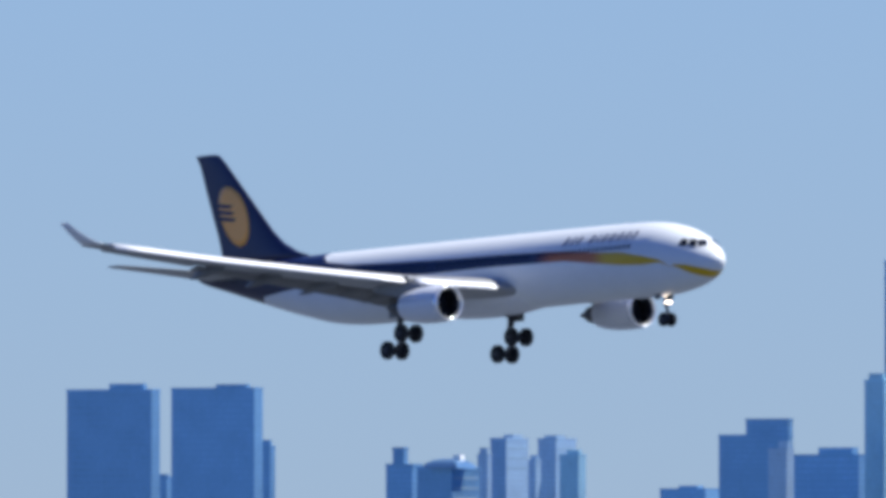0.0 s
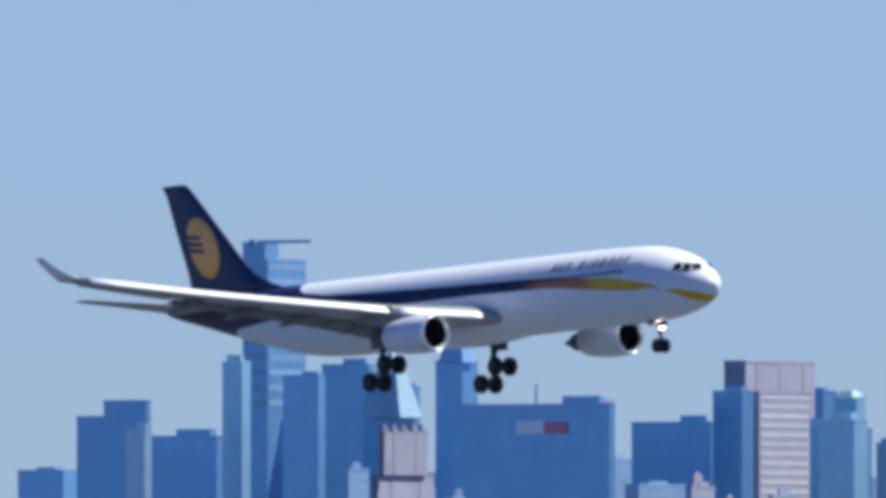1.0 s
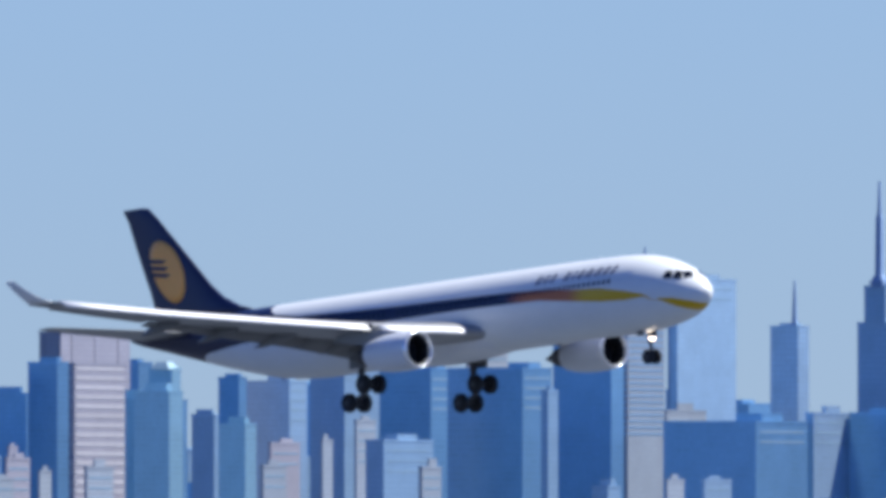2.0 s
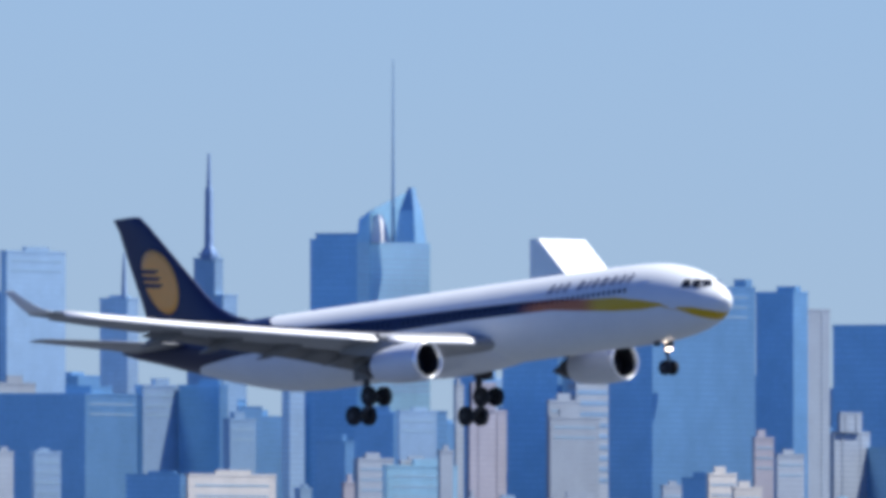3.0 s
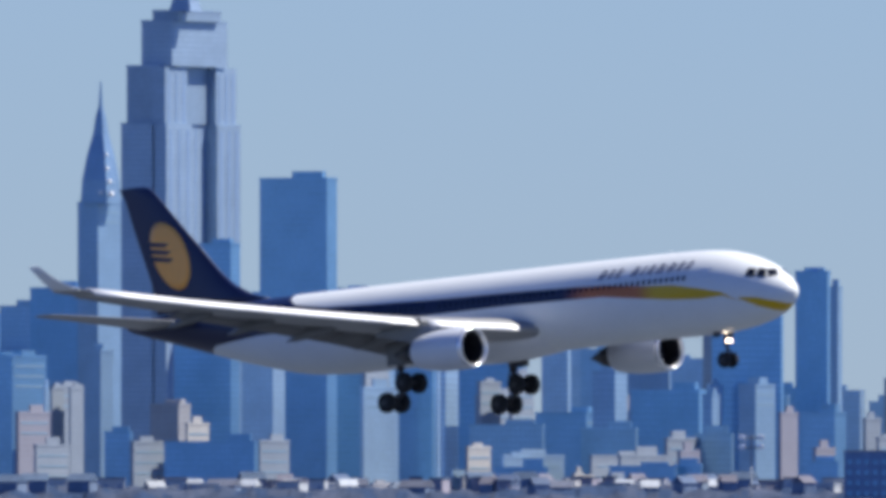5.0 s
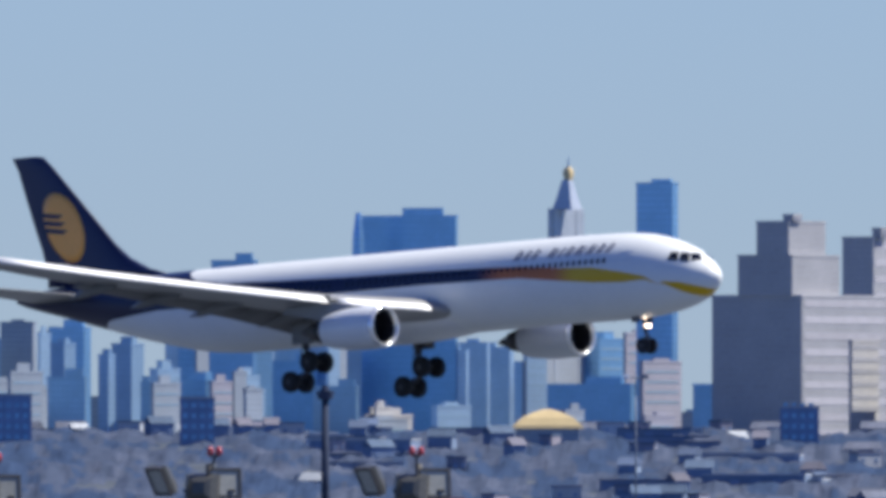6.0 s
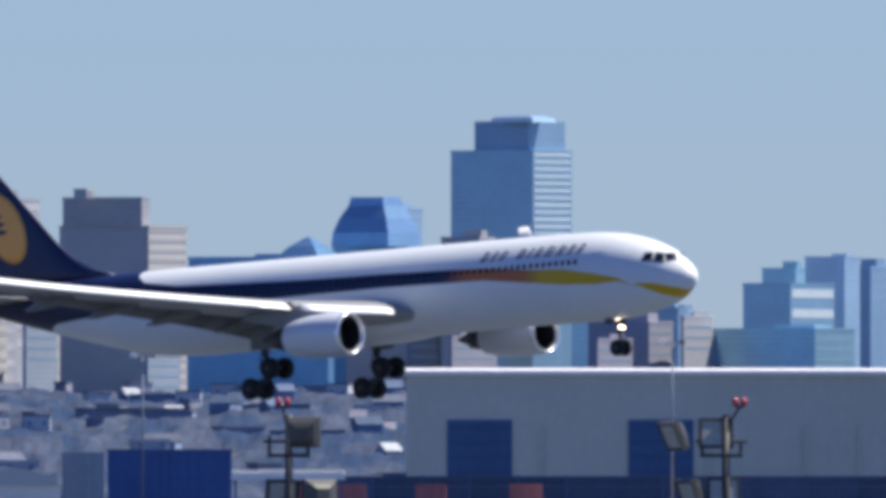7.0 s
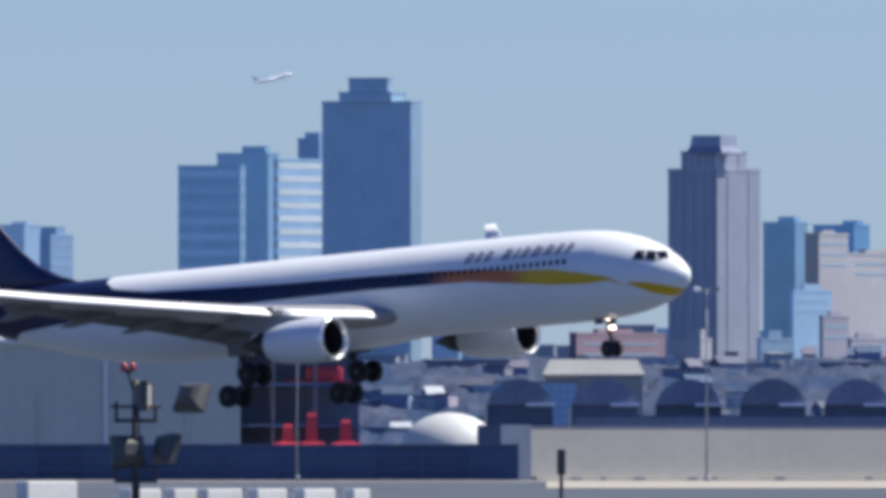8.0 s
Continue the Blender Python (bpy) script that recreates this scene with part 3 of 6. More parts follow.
        # doors as thin outlined plates
        for s in (6.4, 19.2, 44.6):
            part("cabin_door", patch(((s + 0.53, -0.75), (s - 0.53, -0.75), (s - 0.53, 1.15), (s + 0.53, 1.15)), 0.0, side, 3, 0.012), LIVERY, fuselage, "cabin door in the side")
        # a row of slanted dark strokes where the airline's title stands
        s = 16.2
        for k, w in enumerate((0.50, 0.34, 0.42, 0, 0.55, 0.24, 0.46, 0.62, 0.55, 0.40, 0.36)):
            if w:
                for j, (a0, a1) in enumerate(((0, 0.42), (0.56, 0.98))):
                    b0, b1 = s - w * a0, s - w * a1
                    top_z = 1.80 if j == 0 else 1.68
                    part("title_stroke", patch(((b0, 1.14), (b1, 1.14), (b1 - 0.28, top_z), (b0 - 0.28, top_z)), 0.0, side, 2, 0.015), LETTER, fuselage)
            s -= (w or 0.3) + 0.36
    bm = bmesh.new()
    tube(bm, (-9.6, 0, -2.8), (-9.75, 0, -3.25), 0.06, 0.02, 8)
    part("antenna", bm, PAINT_WHITE, fuselage, "small blade antenna under the belly")
    bm = bmesh.new()
    for s in (11.5, 24):
        tube(bm, (-s, 0, 2.45), (-s - 0.15, 0, 2.72), 0.07, 0.03, 8)
    part("antenna", bm, PAINT_WHITE, fuselage, "small blade antennas on the roof")
    # fin
    bm = bmesh.new()
    prof = [(48.2, 60.2, 2.40), (50.9, 60.2, 3.1), (52.6, 60.35, 3.9), (53.9, 60.65, 4.9), (55.3, 61.2, 6.3), (57.35, 61.95, 8.3), (59.4, 62.65, 10.3), (60.3, 63.1, 11.06), (60.9, 63.15, 11.16)]
    loops = []
    for le, te, z in prof:
        c = te - le
        t = 0.5 * min(0.95, 0.10 * c)
        loop = []
        for k in range(20):
            a0 = 2 * math.pi * k / 20
            u = 0.5 - 0.5 * math.cos(a0)
            loop.append(Vector((-(le + c * u), (1 if math.sin(a0) >= 0 else -1) * t * math.sin(math.pi * u ** 0.7) ** 0.8 if 0 < u < 1 else 0, z)))
        loops.append(loop)
    loft(bm, loops)
    fin = part("fin", bm, PAINT_NAVY, plane, "navy blue tail fin with an orange oval", True)

    def fin_y(s, z):
        for p0, p1 in zip(prof, prof[1:]):
            if p0[2] <= z <= p1[2]:
                u = (z - p0[2]) / (p1[2] - p0[2])
                le, te = p0[0] + u * (p1[0] - p0[0]), p0[1] + u * (p1[1] - p0[1])
                c = te - le
                w = min(0.999, max(0.001, (s - le) / c))
                return 0.5 * min(0.95, 0.10 * c) * math.sin(math.pi * w ** 0.7) ** 0.8
        return 0.1
    for side in (1, -1):
        for ca, cb, rad_a, rad_b, name, mat, o in ((58.38, 6.27, 2.62, 1.56, "emblem_disc", EMBLEM, 0.03),):
            bm = bmesh.new()
            rings = []
            for rr in (1.0, 0.8, 0.55, 0.28):
                ring = []
                for k in range(32):
                    a0 = 2 * math.pi * k / 32
                    du, dv = rad_a * rr * math.cos(a0), rad_b * rr * math.sin(a0)
                    s = ca + du * math.sin(radians(33)) + dv * math.cos(radians(33))
                    z = cb + du * math.cos(radians(33)) - dv * math.sin(radians(33))
                    ring.append(Vector((-s, -(fin_y(s, z) + o) * side, z)))
                rings.append(ring)
            base = [Vector((v.x, v.y + 0.06 * side, v.z)) for v in rings[0]]
            loft(bm, [base] + rings)
            part(name, bm, mat, fin, "orange oval emblem", True)
        for k in range(3):
            z = 7.25 - 0.52 * k
            s1, s0 = 61.1 - 0.30 * k, 58.6 - 0.2 * k
            bm = bmesh.new()
            pts = [(s1, z + 0.22), (s0 - 0.2, z - 0.14), (s0 + 0.25, z - 0.36), (s1, z - 0.12)]
            loft(bm, [[Vector((-s, -(fin_y(s, h) + o) * side, h)) for s, h in pts] for o in (0.02, 0.06)])
            part("emblem_bar", bm, PAINT_NAVY, fin, "navy bar across the oval")
    for side in (1, -1):
        bm = bmesh.new()
        rows = [(0.6, 54.3, 6.6, 1.4), (3, 55.9, 5.2, 1.66), (6, 57.9, 3.7, 1.99), (9.3, 60.1, 2.2, 2.34), (9.7, 60.6, 1.6, 2.38)]
        loft(bm, [section(y, s, c, z, 0.05, side) for y, s, c, z in rows])
        part("tailplane", bm, PAINT_GREY, plane, "light grey tailplane", True)
        plane_wing(plane, side)
        plane_engine(plane, side)
        main_gear(plane, side)
    nose_gear(plane)
    return plane


airliner = make_airliner()


# ---- skyline ----
TURN = 29.0    # the street grid stands turned to the line of sight


def slab(bm, length, depth, z0, z1, x0=0.0, y0=0.0):
    """A block whose near corner lies at (x0, y0): its long wall runs to -x, its short wall to +y."""
    return box(bm, x0 - length, x0, y0, y0 + depth, z0, z1)


def tower(label, d, mat, tiers, bands=0, band_mat=None, piers=0, parapet=True, name="office_tower", lit_side=False):
    """A tower of stacked tiers; each tier is (left bearing, corner bearing, right bearing, top height)."""
    b0, bc, b1, top = tiers[0]
    foot = hill(d) - 0.3
    m = pose(*at_bearing(bc, d, foot), 0, 0, -TURN - bc)
    inv = m.inverted()
    t = thing(name, m, label, "building", "skyline towers")
    zlow = 0.0
    for i, (b0, bc, b1, top) in enumerate(tiers):
        k = d * math.pi / 180
        length, depth = max(0.3, (bc - b0) * k / math.cos(radians(TURN))), max(0.3, (b1 - bc) * k / math.sin(radians(TURN)))
        c = inv @ at_bearing(bc, d, 0)
        if i:
            # upper tiers stand back from the walls below, along the line of sight
            step = 0.25 * i
            c = c + inv.to_3x3() @ (at_bearing(bc, 1, 0) * step)
        h = top - foot
        wall = part("wall" if i == 0 else "upper_wall", slab(bmesh.new(), length, depth, zlow, h, c.x, c.y), mat, t)
        if parapet and max(length, depth) > 1.5:
            bm = bmesh.new()
            slab(bm, length + 0.12, depth + 0.12, h - 0.25, h + 0.12, c.x + 0.06, c.y - 0.06)
            part("parapet", bm, mat, t)
        if bands and i == len(tiers) - 1 or (bands and i == 0):
            n = bands
            z_from = max(zlow, h - 22)
            gap = (h - z_from) / n
            long_band = mesh_of(box(bmesh.new(), -length * 0.97, -length * 0.03, -0.05, 0.05, 0, gap * 0.42), "window_band", band_mat)
            short_band = mesh_of(box(bmesh.new(), -0.05, 0.05, depth * 0.03, depth * 0.97, 0, gap * 0.42), "window_band", band_mat)
            for j in range(n):
                z = z_from + gap * (j + 0.3)
                if not lit_side:
                    piece("window_band", long_band, wall, Matrix.Translation((c.x, c.y, z)))
                piece("window_band", short_band, wall, Matrix.Translation((c.x, c.y, z)))
        if piers:
            pier = mesh_of(box(bmesh.new(), -0.16, 0.16, -0.10, 0.05, zlow, h - 0.2), "pier", mat)
            for j in range(piers):
                u = (j + 0.5) / piers
                piece("pier", pier, wall, Matrix.Translation((c.x - length * u, c.y, 0)))
            side_pier = mesh_of(box(bmesh.new(), -0.05, 0.10, -0.3, 0.3, zlow, h - 0.2), "pier", mat)
            for j in range(max(2, piers // 2)):
                u = (j + 0.5) / max(2, piers // 2)
                piece("pier", side_pier, wall, Matrix.Translation((c.x, c.y + depth * u, 0)))
        zlow = h - 0.02
    if parapet and not bands and not piers and len(tiers) == 1:
        rng = random.Random(int(abs(bc) * 10000))
        w, dp = length, depth
        x0, y0 = -w * rng.uniform(0.15, 0.5), dp * rng.uniform(0.15, 0.4)
        plant = box(bmesh.new(), c.x + x0 - min(w, 4) * 0.4, c.x + x0 * 0.3, c.y + y0, c.y + y0 + dp * 0.4, h, h + rng.uniform(0.5, 1.3))
        part("roof_plant", plant, mat, t)
        if dp > 5:
            strip = mesh_of(box(bmesh.new(), -0.05, 0.04, dp * 0.08, dp * 0.92, 0, 0.28), "window_band", HAZE_STONE)
            for j in range(rng.randrange(2, 5)):
                piece("window_band", strip, wall, Matrix.Translation((c.x, c.y, h - 1.6 - 1.45 * j)))
    return t


def window_strips(holder, count, x, y0, y1, h):
    """Upright dark window strips on a short wall."""
    step = (y1 - y0) / count
    strip = mesh_of(box(bmesh.new(), -0.04, 0.05, -step * 0.12, step * 0.12, 0, h - 0.9), "window_strip", STEEL_BLUE)
    for j in range(count):
        piece("window_strip", strip, holder, Matrix.Translation((x, y0 + step * (j + 0.5), 0)))


def roof_piece(t, name, mat, d, b, z0, rings, label=""):
    """A roof form, mast or crown of square rings (half width, height) centred on a bearing, on a tower."""
    inv = t.matrix_world.inverted()
    c = inv @ at_bearing(b, d + 1.2, 0)
    loops = []
    for r, z in rings:
        zz = z - t.matrix_world.translation.z
        loops.append([Vector((c.x + r * sx, c.y + r * sy, zz)) for sx, sy in ((-1, -1), (1, -1), (1, 1), (-1, 1))])
    return part(name, loft(bmesh.new(), loops), mat, t, label)


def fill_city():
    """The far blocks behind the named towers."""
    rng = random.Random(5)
    mats = ((HAZED_BLUE_GLASS, "blue"), (HAZED_DARK_GLASS, "dark blue"), (HAZED_PANELS, "grey"), (HAZED_BLUE_GLASS, "blue"), (HAZED_PANELS, "grey"), (HAZED_BLUE_GLASS, "blue"), (HAZED_PANELS, "grey"), (HAZED_PANELS, "grey"))
    low_mats = ((HAZED_BLUE_GLASS, "blue"), (HAZED_PALE_GLASS, "pale blue"), (HAZED_PANELS, "grey"), (HAZED_GLAZE, "pale blue"), (HAZED_PANELS, "grey"), (HAZED_PALE_GLASS, "pale blue"), (HAZED_PANELS, "grey"), (HAZED_PALE_STONE, "pale"))
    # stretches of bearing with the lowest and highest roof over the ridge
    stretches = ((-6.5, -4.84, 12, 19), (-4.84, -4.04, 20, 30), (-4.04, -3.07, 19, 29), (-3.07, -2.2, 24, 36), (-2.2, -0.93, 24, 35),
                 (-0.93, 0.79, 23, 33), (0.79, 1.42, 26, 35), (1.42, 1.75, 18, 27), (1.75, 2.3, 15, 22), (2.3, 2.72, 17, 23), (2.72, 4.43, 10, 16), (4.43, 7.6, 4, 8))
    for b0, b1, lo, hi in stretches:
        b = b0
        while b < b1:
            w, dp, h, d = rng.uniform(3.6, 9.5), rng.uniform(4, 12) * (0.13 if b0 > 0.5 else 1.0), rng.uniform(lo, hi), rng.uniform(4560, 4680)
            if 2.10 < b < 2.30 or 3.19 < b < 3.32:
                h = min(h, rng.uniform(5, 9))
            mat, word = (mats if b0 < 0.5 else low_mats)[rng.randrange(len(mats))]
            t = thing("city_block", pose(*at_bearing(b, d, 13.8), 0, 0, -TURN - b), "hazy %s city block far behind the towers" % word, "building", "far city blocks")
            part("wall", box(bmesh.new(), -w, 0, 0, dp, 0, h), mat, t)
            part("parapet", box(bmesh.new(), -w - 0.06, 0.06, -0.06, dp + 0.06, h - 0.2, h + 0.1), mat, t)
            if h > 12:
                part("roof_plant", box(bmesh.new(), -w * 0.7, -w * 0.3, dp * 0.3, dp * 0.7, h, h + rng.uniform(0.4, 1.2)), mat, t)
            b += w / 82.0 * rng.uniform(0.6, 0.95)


fill_city()


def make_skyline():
    tower("haze-blue glass twin tower with a flat roof", 4387, HAZED_BLUE_GLASS, [(-6.0523, -5.8915, -5.8754, 52.97)])
    tower("haze-blue glass twin tower with a lower annex", 4424, HAZED_BLUE_GLASS, [(-5.8540, -5.6964, -5.6803, 53.64)])
    tower("blue low annex beside a twin tower", 4461, HAZED_DARK_GLASS, [(-5.6910, -5.6663, -5.6567, 45.47)])
    tower("blue link block between twin towers", 4520, HAZED_DARK_GLASS, [(-5.8894, -5.8623, -5.8518, 41.39)])
    tower("slender dark blue tower", 4498, HAZED_DARK_GLASS, [(-5.4466, -5.3964, -5.3769, 43.14), (-5.4337, -5.4129, -5.4048, 45.58)])
    t = tower("blue block with a rounded roof", 4375, HAZED_DARK_GLASS, [(-5.3876, -5.3216, -5.2675, 41.53)])
    roof_piece(t, "dome", HAZED_DARK_GLASS, 4375, -5.3265, 0, [(3.010, 41.45), (2.528, 42.19), (1.685, 42.68), (0.602, 42.84)])
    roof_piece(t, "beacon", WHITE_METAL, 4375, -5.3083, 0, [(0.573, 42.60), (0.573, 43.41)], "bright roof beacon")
    tower("pale blue stepped tower", 4412, HAZED_PALE_GLASS, [(-5.2729, -5.2536, -5.2461, 43.76)])
    tower("blue and pale twin slab tower", 4449, HAZED_PALE_GLASS, [(-5.2482, -5.2182, -5.1764, 46.52)])
    tower("pale low slab beside towers", 4480, HAZED_PALE_GLASS, [(-5.1871, -5.1624, -5.1528, 43.56)])
    tower("blue and pale slab tower", 4486, HAZED_PALE_GLASS, [(-5.1582, -5.1239, -5.0853, 46.81)])
    tower("pale teal slab tower", 4480, HAZED_TEAL_GLASS, [(-5.1174, -5.0812, -5.0671, 44.40)])
    tower("dark blue stepped block", 4360, HAZED_DARK_GLASS, [(-4.8151, -4.6832, -4.6747, 46.13), (-4.7636, -4.6832, -4.6747, 48.41)])
    tower("blue block with a flat roof", 4420, HAZED_BLUE_GLASS, [(-4.7315, -4.5492, -4.5224, 43.84)])
    tower("lower pale blue block", 4340, HAZED_PALE_GLASS, [(-4.7208, -4.6860, -4.6725, 43.90)])
    t = tower("tall haze-blue glass tower under a roof crane", 4400, HAZED_BLUE_GLASS, [(-4.4999, -4.4527, -4.3798, 69.42), (-4.4999, -4.4581, -4.4313, 71.89)], bands=10, band_mat=HAZED_PANELS)
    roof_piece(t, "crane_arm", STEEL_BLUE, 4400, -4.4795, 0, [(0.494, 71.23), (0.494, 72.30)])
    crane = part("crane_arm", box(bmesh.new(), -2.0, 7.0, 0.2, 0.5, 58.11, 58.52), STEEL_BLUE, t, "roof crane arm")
    tower("pale blue shaft beside a taller tower", 4380, HAZED_TEAL_GLASS, [(-4.5385, -4.5010, -4.4849, 54.28)])
    tower("pale blue slab tower", 4363, HAZED_BLUE_GLASS, [(-4.4238, -4.3562, -4.3434, 52.04)])
    tower("dark blue slab tower", 4400, HAZED_DARK_GLASS, [(-4.3498, -4.2598, -4.2490, 54.10)])
    t = tower("dark tower with a teal pyramid roof", 4380, HAZED_DARK_GLASS, [(-4.2705, -4.1954, -4.1633, 46.33)])
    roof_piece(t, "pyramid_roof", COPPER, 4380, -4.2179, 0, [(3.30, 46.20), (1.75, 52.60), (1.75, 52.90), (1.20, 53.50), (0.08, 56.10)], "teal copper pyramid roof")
    tower("dark tower behind a pyramid roof", 4470, HAZED_DARK_GLASS, [(-4.2083, -4.1759, -4.1633, 51.58)])
    t = tower("pale pink stone tower with a crenellated crown", 4300, HAZED_PINK, [(-4.2533, -4.2440, -4.1365, 37.24), (-4.2405, -4.2330, -4.1483, 43.68)], piers=5)
    roof_piece(t, "merlon", HAZED_PINK, 4299, -4.2340, 0, [(0.322, 43.43), (0.322, 44.39)])
    roof_piece(t, "merlon", HAZED_PINK, 4299, -4.2158, 0, [(0.322, 43.43), (0.322, 44.39)])
    roof_piece(t, "merlon", HAZED_PINK, 4299, -4.1976, 0, [(0.322, 43.43), (0.322, 44.39)])
    roof_piece(t, "merlon", HAZED_PINK, 4299, -4.1793, 0, [(0.322, 43.43), (0.322, 44.39)])
    roof_piece(t, "merlon", HAZED_PINK, 4299, -4.1611, 0, [(0.322, 43.43), (0.322, 44.39)])
    t = tower("dark tower with a pointed top", 4437, HAZED_DARK_GLASS, [(-4.1343, -4.0829, -4.0539, 55.04)])
    roof_piece(t, "pointed_roof", HAZED_PALE_GLASS, 4437, -4.0925, 0, [(2.076, 54.87), (1.648, 56.86), (0.733, 58.52), (0.166, 59.35)])
    t = tower("wide dark blue block with a white and red sign", 4340, HAZED_DARK_GLASS, [(-4.0989, -3.8041, -3.7934, 47.71)])
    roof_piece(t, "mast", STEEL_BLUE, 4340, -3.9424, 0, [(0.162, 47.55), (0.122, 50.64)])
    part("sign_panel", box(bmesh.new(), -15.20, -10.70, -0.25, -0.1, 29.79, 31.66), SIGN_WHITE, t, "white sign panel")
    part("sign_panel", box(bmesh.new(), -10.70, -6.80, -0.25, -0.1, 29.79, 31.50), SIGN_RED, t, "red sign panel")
    # added slab in sky colour where only sky shows between the blocks
    tower("pale slab filling a sky gap between blocks", 4480, HAZED_PALE_GLASS, [(-3.8738, -3.8182, -3.7966, 49.68)])
    tower("low dark blue city block", 4474, HAZED_DARK_GLASS, [(-3.7623, -3.6111, -3.6004, 46.44)])
    tower("dark blue shoulder block, flat-roofed", 4351, HAZED_DARK_GLASS, [(-3.6079, -3.5523, -3.5307, 49.70)])
    tower("tower with pinkish sunlit upper walls", 4480, HAZED_PINK, [(-3.5865, -3.5457, -3.4139, 55.55)], piers=6)
    tower("pink stone tower with rows of windows", 4388, HAZED_PINK, [(-3.5372, -3.5200, -3.4235, 49.94)], bands=16, band_mat=BAND_DARK)
    tower("dark blue tower with flat roof", 4520, HAZED_DARK_GLASS, [(-3.4653, -3.3982, -3.3720, 51.54)])
    t = tower("tower with a pale green slanted roof", 4440, HAZED_TEAL_GLASS, [(-3.3785, -3.3353, -3.3184, 49.84)])
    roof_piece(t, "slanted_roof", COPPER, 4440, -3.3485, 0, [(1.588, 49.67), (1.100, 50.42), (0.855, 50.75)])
    tower("teal glass slab tower in haze", 4425, HAZED_TEAL_GLASS, [(-3.4492, -3.4014, -3.3828, 45.37)])
    tower("teal glass block with flat roof", 4320, HAZED_TEAL_GLASS, [(-3.4064, -3.3400, -3.3142, 45.24)])
    tower("haze-blue glass slab tower among others", 4462, HAZED_BLUE_GLASS, [(-3.3913, -3.3296, -3.3056, 45.32)])
    tower("dark blue boxy tower", 4460, HAZED_DARK_GLASS, [(-3.2466, -3.2080, -3.1930, 48.63)])
    tower("low teal glass box building", 4310, HAZED_TEAL_GLASS, [(-3.2498, -3.1958, -3.1748, 40.47)])
    t = tower("pale blue block with a roof tank", 4500, HAZED_PALE_GLASS, [(-3.1984, -3.1119, -3.0783, 48.54)])
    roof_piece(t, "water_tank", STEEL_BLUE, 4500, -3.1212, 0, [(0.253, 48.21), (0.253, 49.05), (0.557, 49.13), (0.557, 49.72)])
    tower("dark and pale tall slab", 4400, HAZED_PANELS, [(-3.0729, -3.0075, -2.9411, 53.61)])
    tower("dark blue slab tower in haze", 4440, HAZED_DARK_GLASS, [(-2.9464, -2.8438, -2.8038, 49.67)])
    tower("pale stone slab tower in haze", 4540, HAZED_PALE_STONE, [(-2.9411, -2.9303, -2.8263, 55.24)])
    tower("pale grey tower in haze", 4500, HAZED_PALE_STONE, [(-2.7642, -2.7481, -2.6977, 53.26)])
    tower("broad blue block in haze", 4420, HAZED_BLUE_GLASS, [(-2.8124, -2.6696, -2.6141, 49.63)])
    t = tower("blue tower with a rounded crown", 4499, HAZED_BLUE_GLASS, [(-2.6119, -2.5015, -2.4747, 60.82)])
    roof_piece(t, "crown", HAZED_PALE_GLASS, 4499, -2.5605, 0, [(2.724, 60.66), (2.352, 62.17), (1.486, 63.18), (0.619, 63.69)])
    t = tower("pale stone tower with a roof mast", 4376, HAZED_PALE_STONE, [(-2.4779, -2.4700, -2.4000, 61.19)], bands=24, band_mat=HAZED_PANELS)
    roof_piece(t, "mast", STEEL_BLUE, 4376, -2.4372, 0, [(0.602, 61.03), (0.655, 63.48), (0.164, 64.71), (0.082, 66.76)])
    tower("pale glass tower in haze", 4480, HAZED_PALE_GLASS, [(-2.3880, -2.3760, -2.2640, 63.51)])
    tower("pale blue tower in haze", 4520, HAZED_PANELS, [(-2.3943, -2.3017, -2.2656, 57.88)])
    t = tower("pale tower with a thin mast", 4413, HAZED_PALE_GLASS, [(-2.1992, -2.1467, -2.1263, 55.66)])
    roof_piece(t, "mast", STEEL_BLUE, 4413, -2.1531, 0, [(0.330, 55.50), (0.165, 60.70), (0.083, 62.35)])
    t = tower("tower under a tall lattice mast", 4450, HAZED_PANELS, [(-2.0341, -1.9654, -1.9386, 56.61), (-2.0212, -1.9810, -1.9654, 62.02)])
    roof_piece(t, "mast", STEEL_BLUE, 4450, -1.9922, 0, [(0.980, 61.85), (0.735, 63.35), (0.500, 63.69), (0.416, 72.01), (0.250, 72.84), (0.125, 77.51)], "tall steel mast")
    roof_piece(t, "mast_platform", STEEL_BLUE, 4450, -1.9922, 0, [(1.102, 62.35), (1.102, 62.85)])
    tower("dark blue slab tower in haze", 4440, HAZED_BLUE_GLASS, [(-1.8003, -1.6974, -1.6867, 64.71), (-1.7896, -1.7017, -1.6931, 65.54)])
    t = tower("faceted pale glass tower with a tall spire", 4380, HAZED_TEAL_GLASS, [(-1.7113, -1.6867, -1.5720, 63.54)], bands=30, band_mat=HAZED_PALE_GLASS, parapet=False)
    bm = bmesh.new()
    loft(bm, [[Vector((x, y, 49.76)) for x, y in ((-2.2, 0), (0, 0), (0, 16), (-2.2, 16))], [Vector((x, y, h)) for x, y, h in ((-2.0, 0.3, 53.12), (-0.1, 0.3, 54.35), (-0.2, 14, 57.87), (-2.0, 14, 53.94))]])
    part("crystal_roof", bm, HAZED_TEAL_GLASS, t, "slanted glass roof facet")
    roof_piece(t, "spire", HAZED_PANELS, 4380, -1.6427, 0, [(0.246, 63.38), (0.164, 70.92), (0.115, 76.65), (0.049, 89.93)], "tall thin spire")
    roof_piece(t, "crystal_roof", WHITE_METAL, 4380, -1.6706, 0, [(1.326, 63.38), (0.844, 66.00), (0.328, 67.47)])
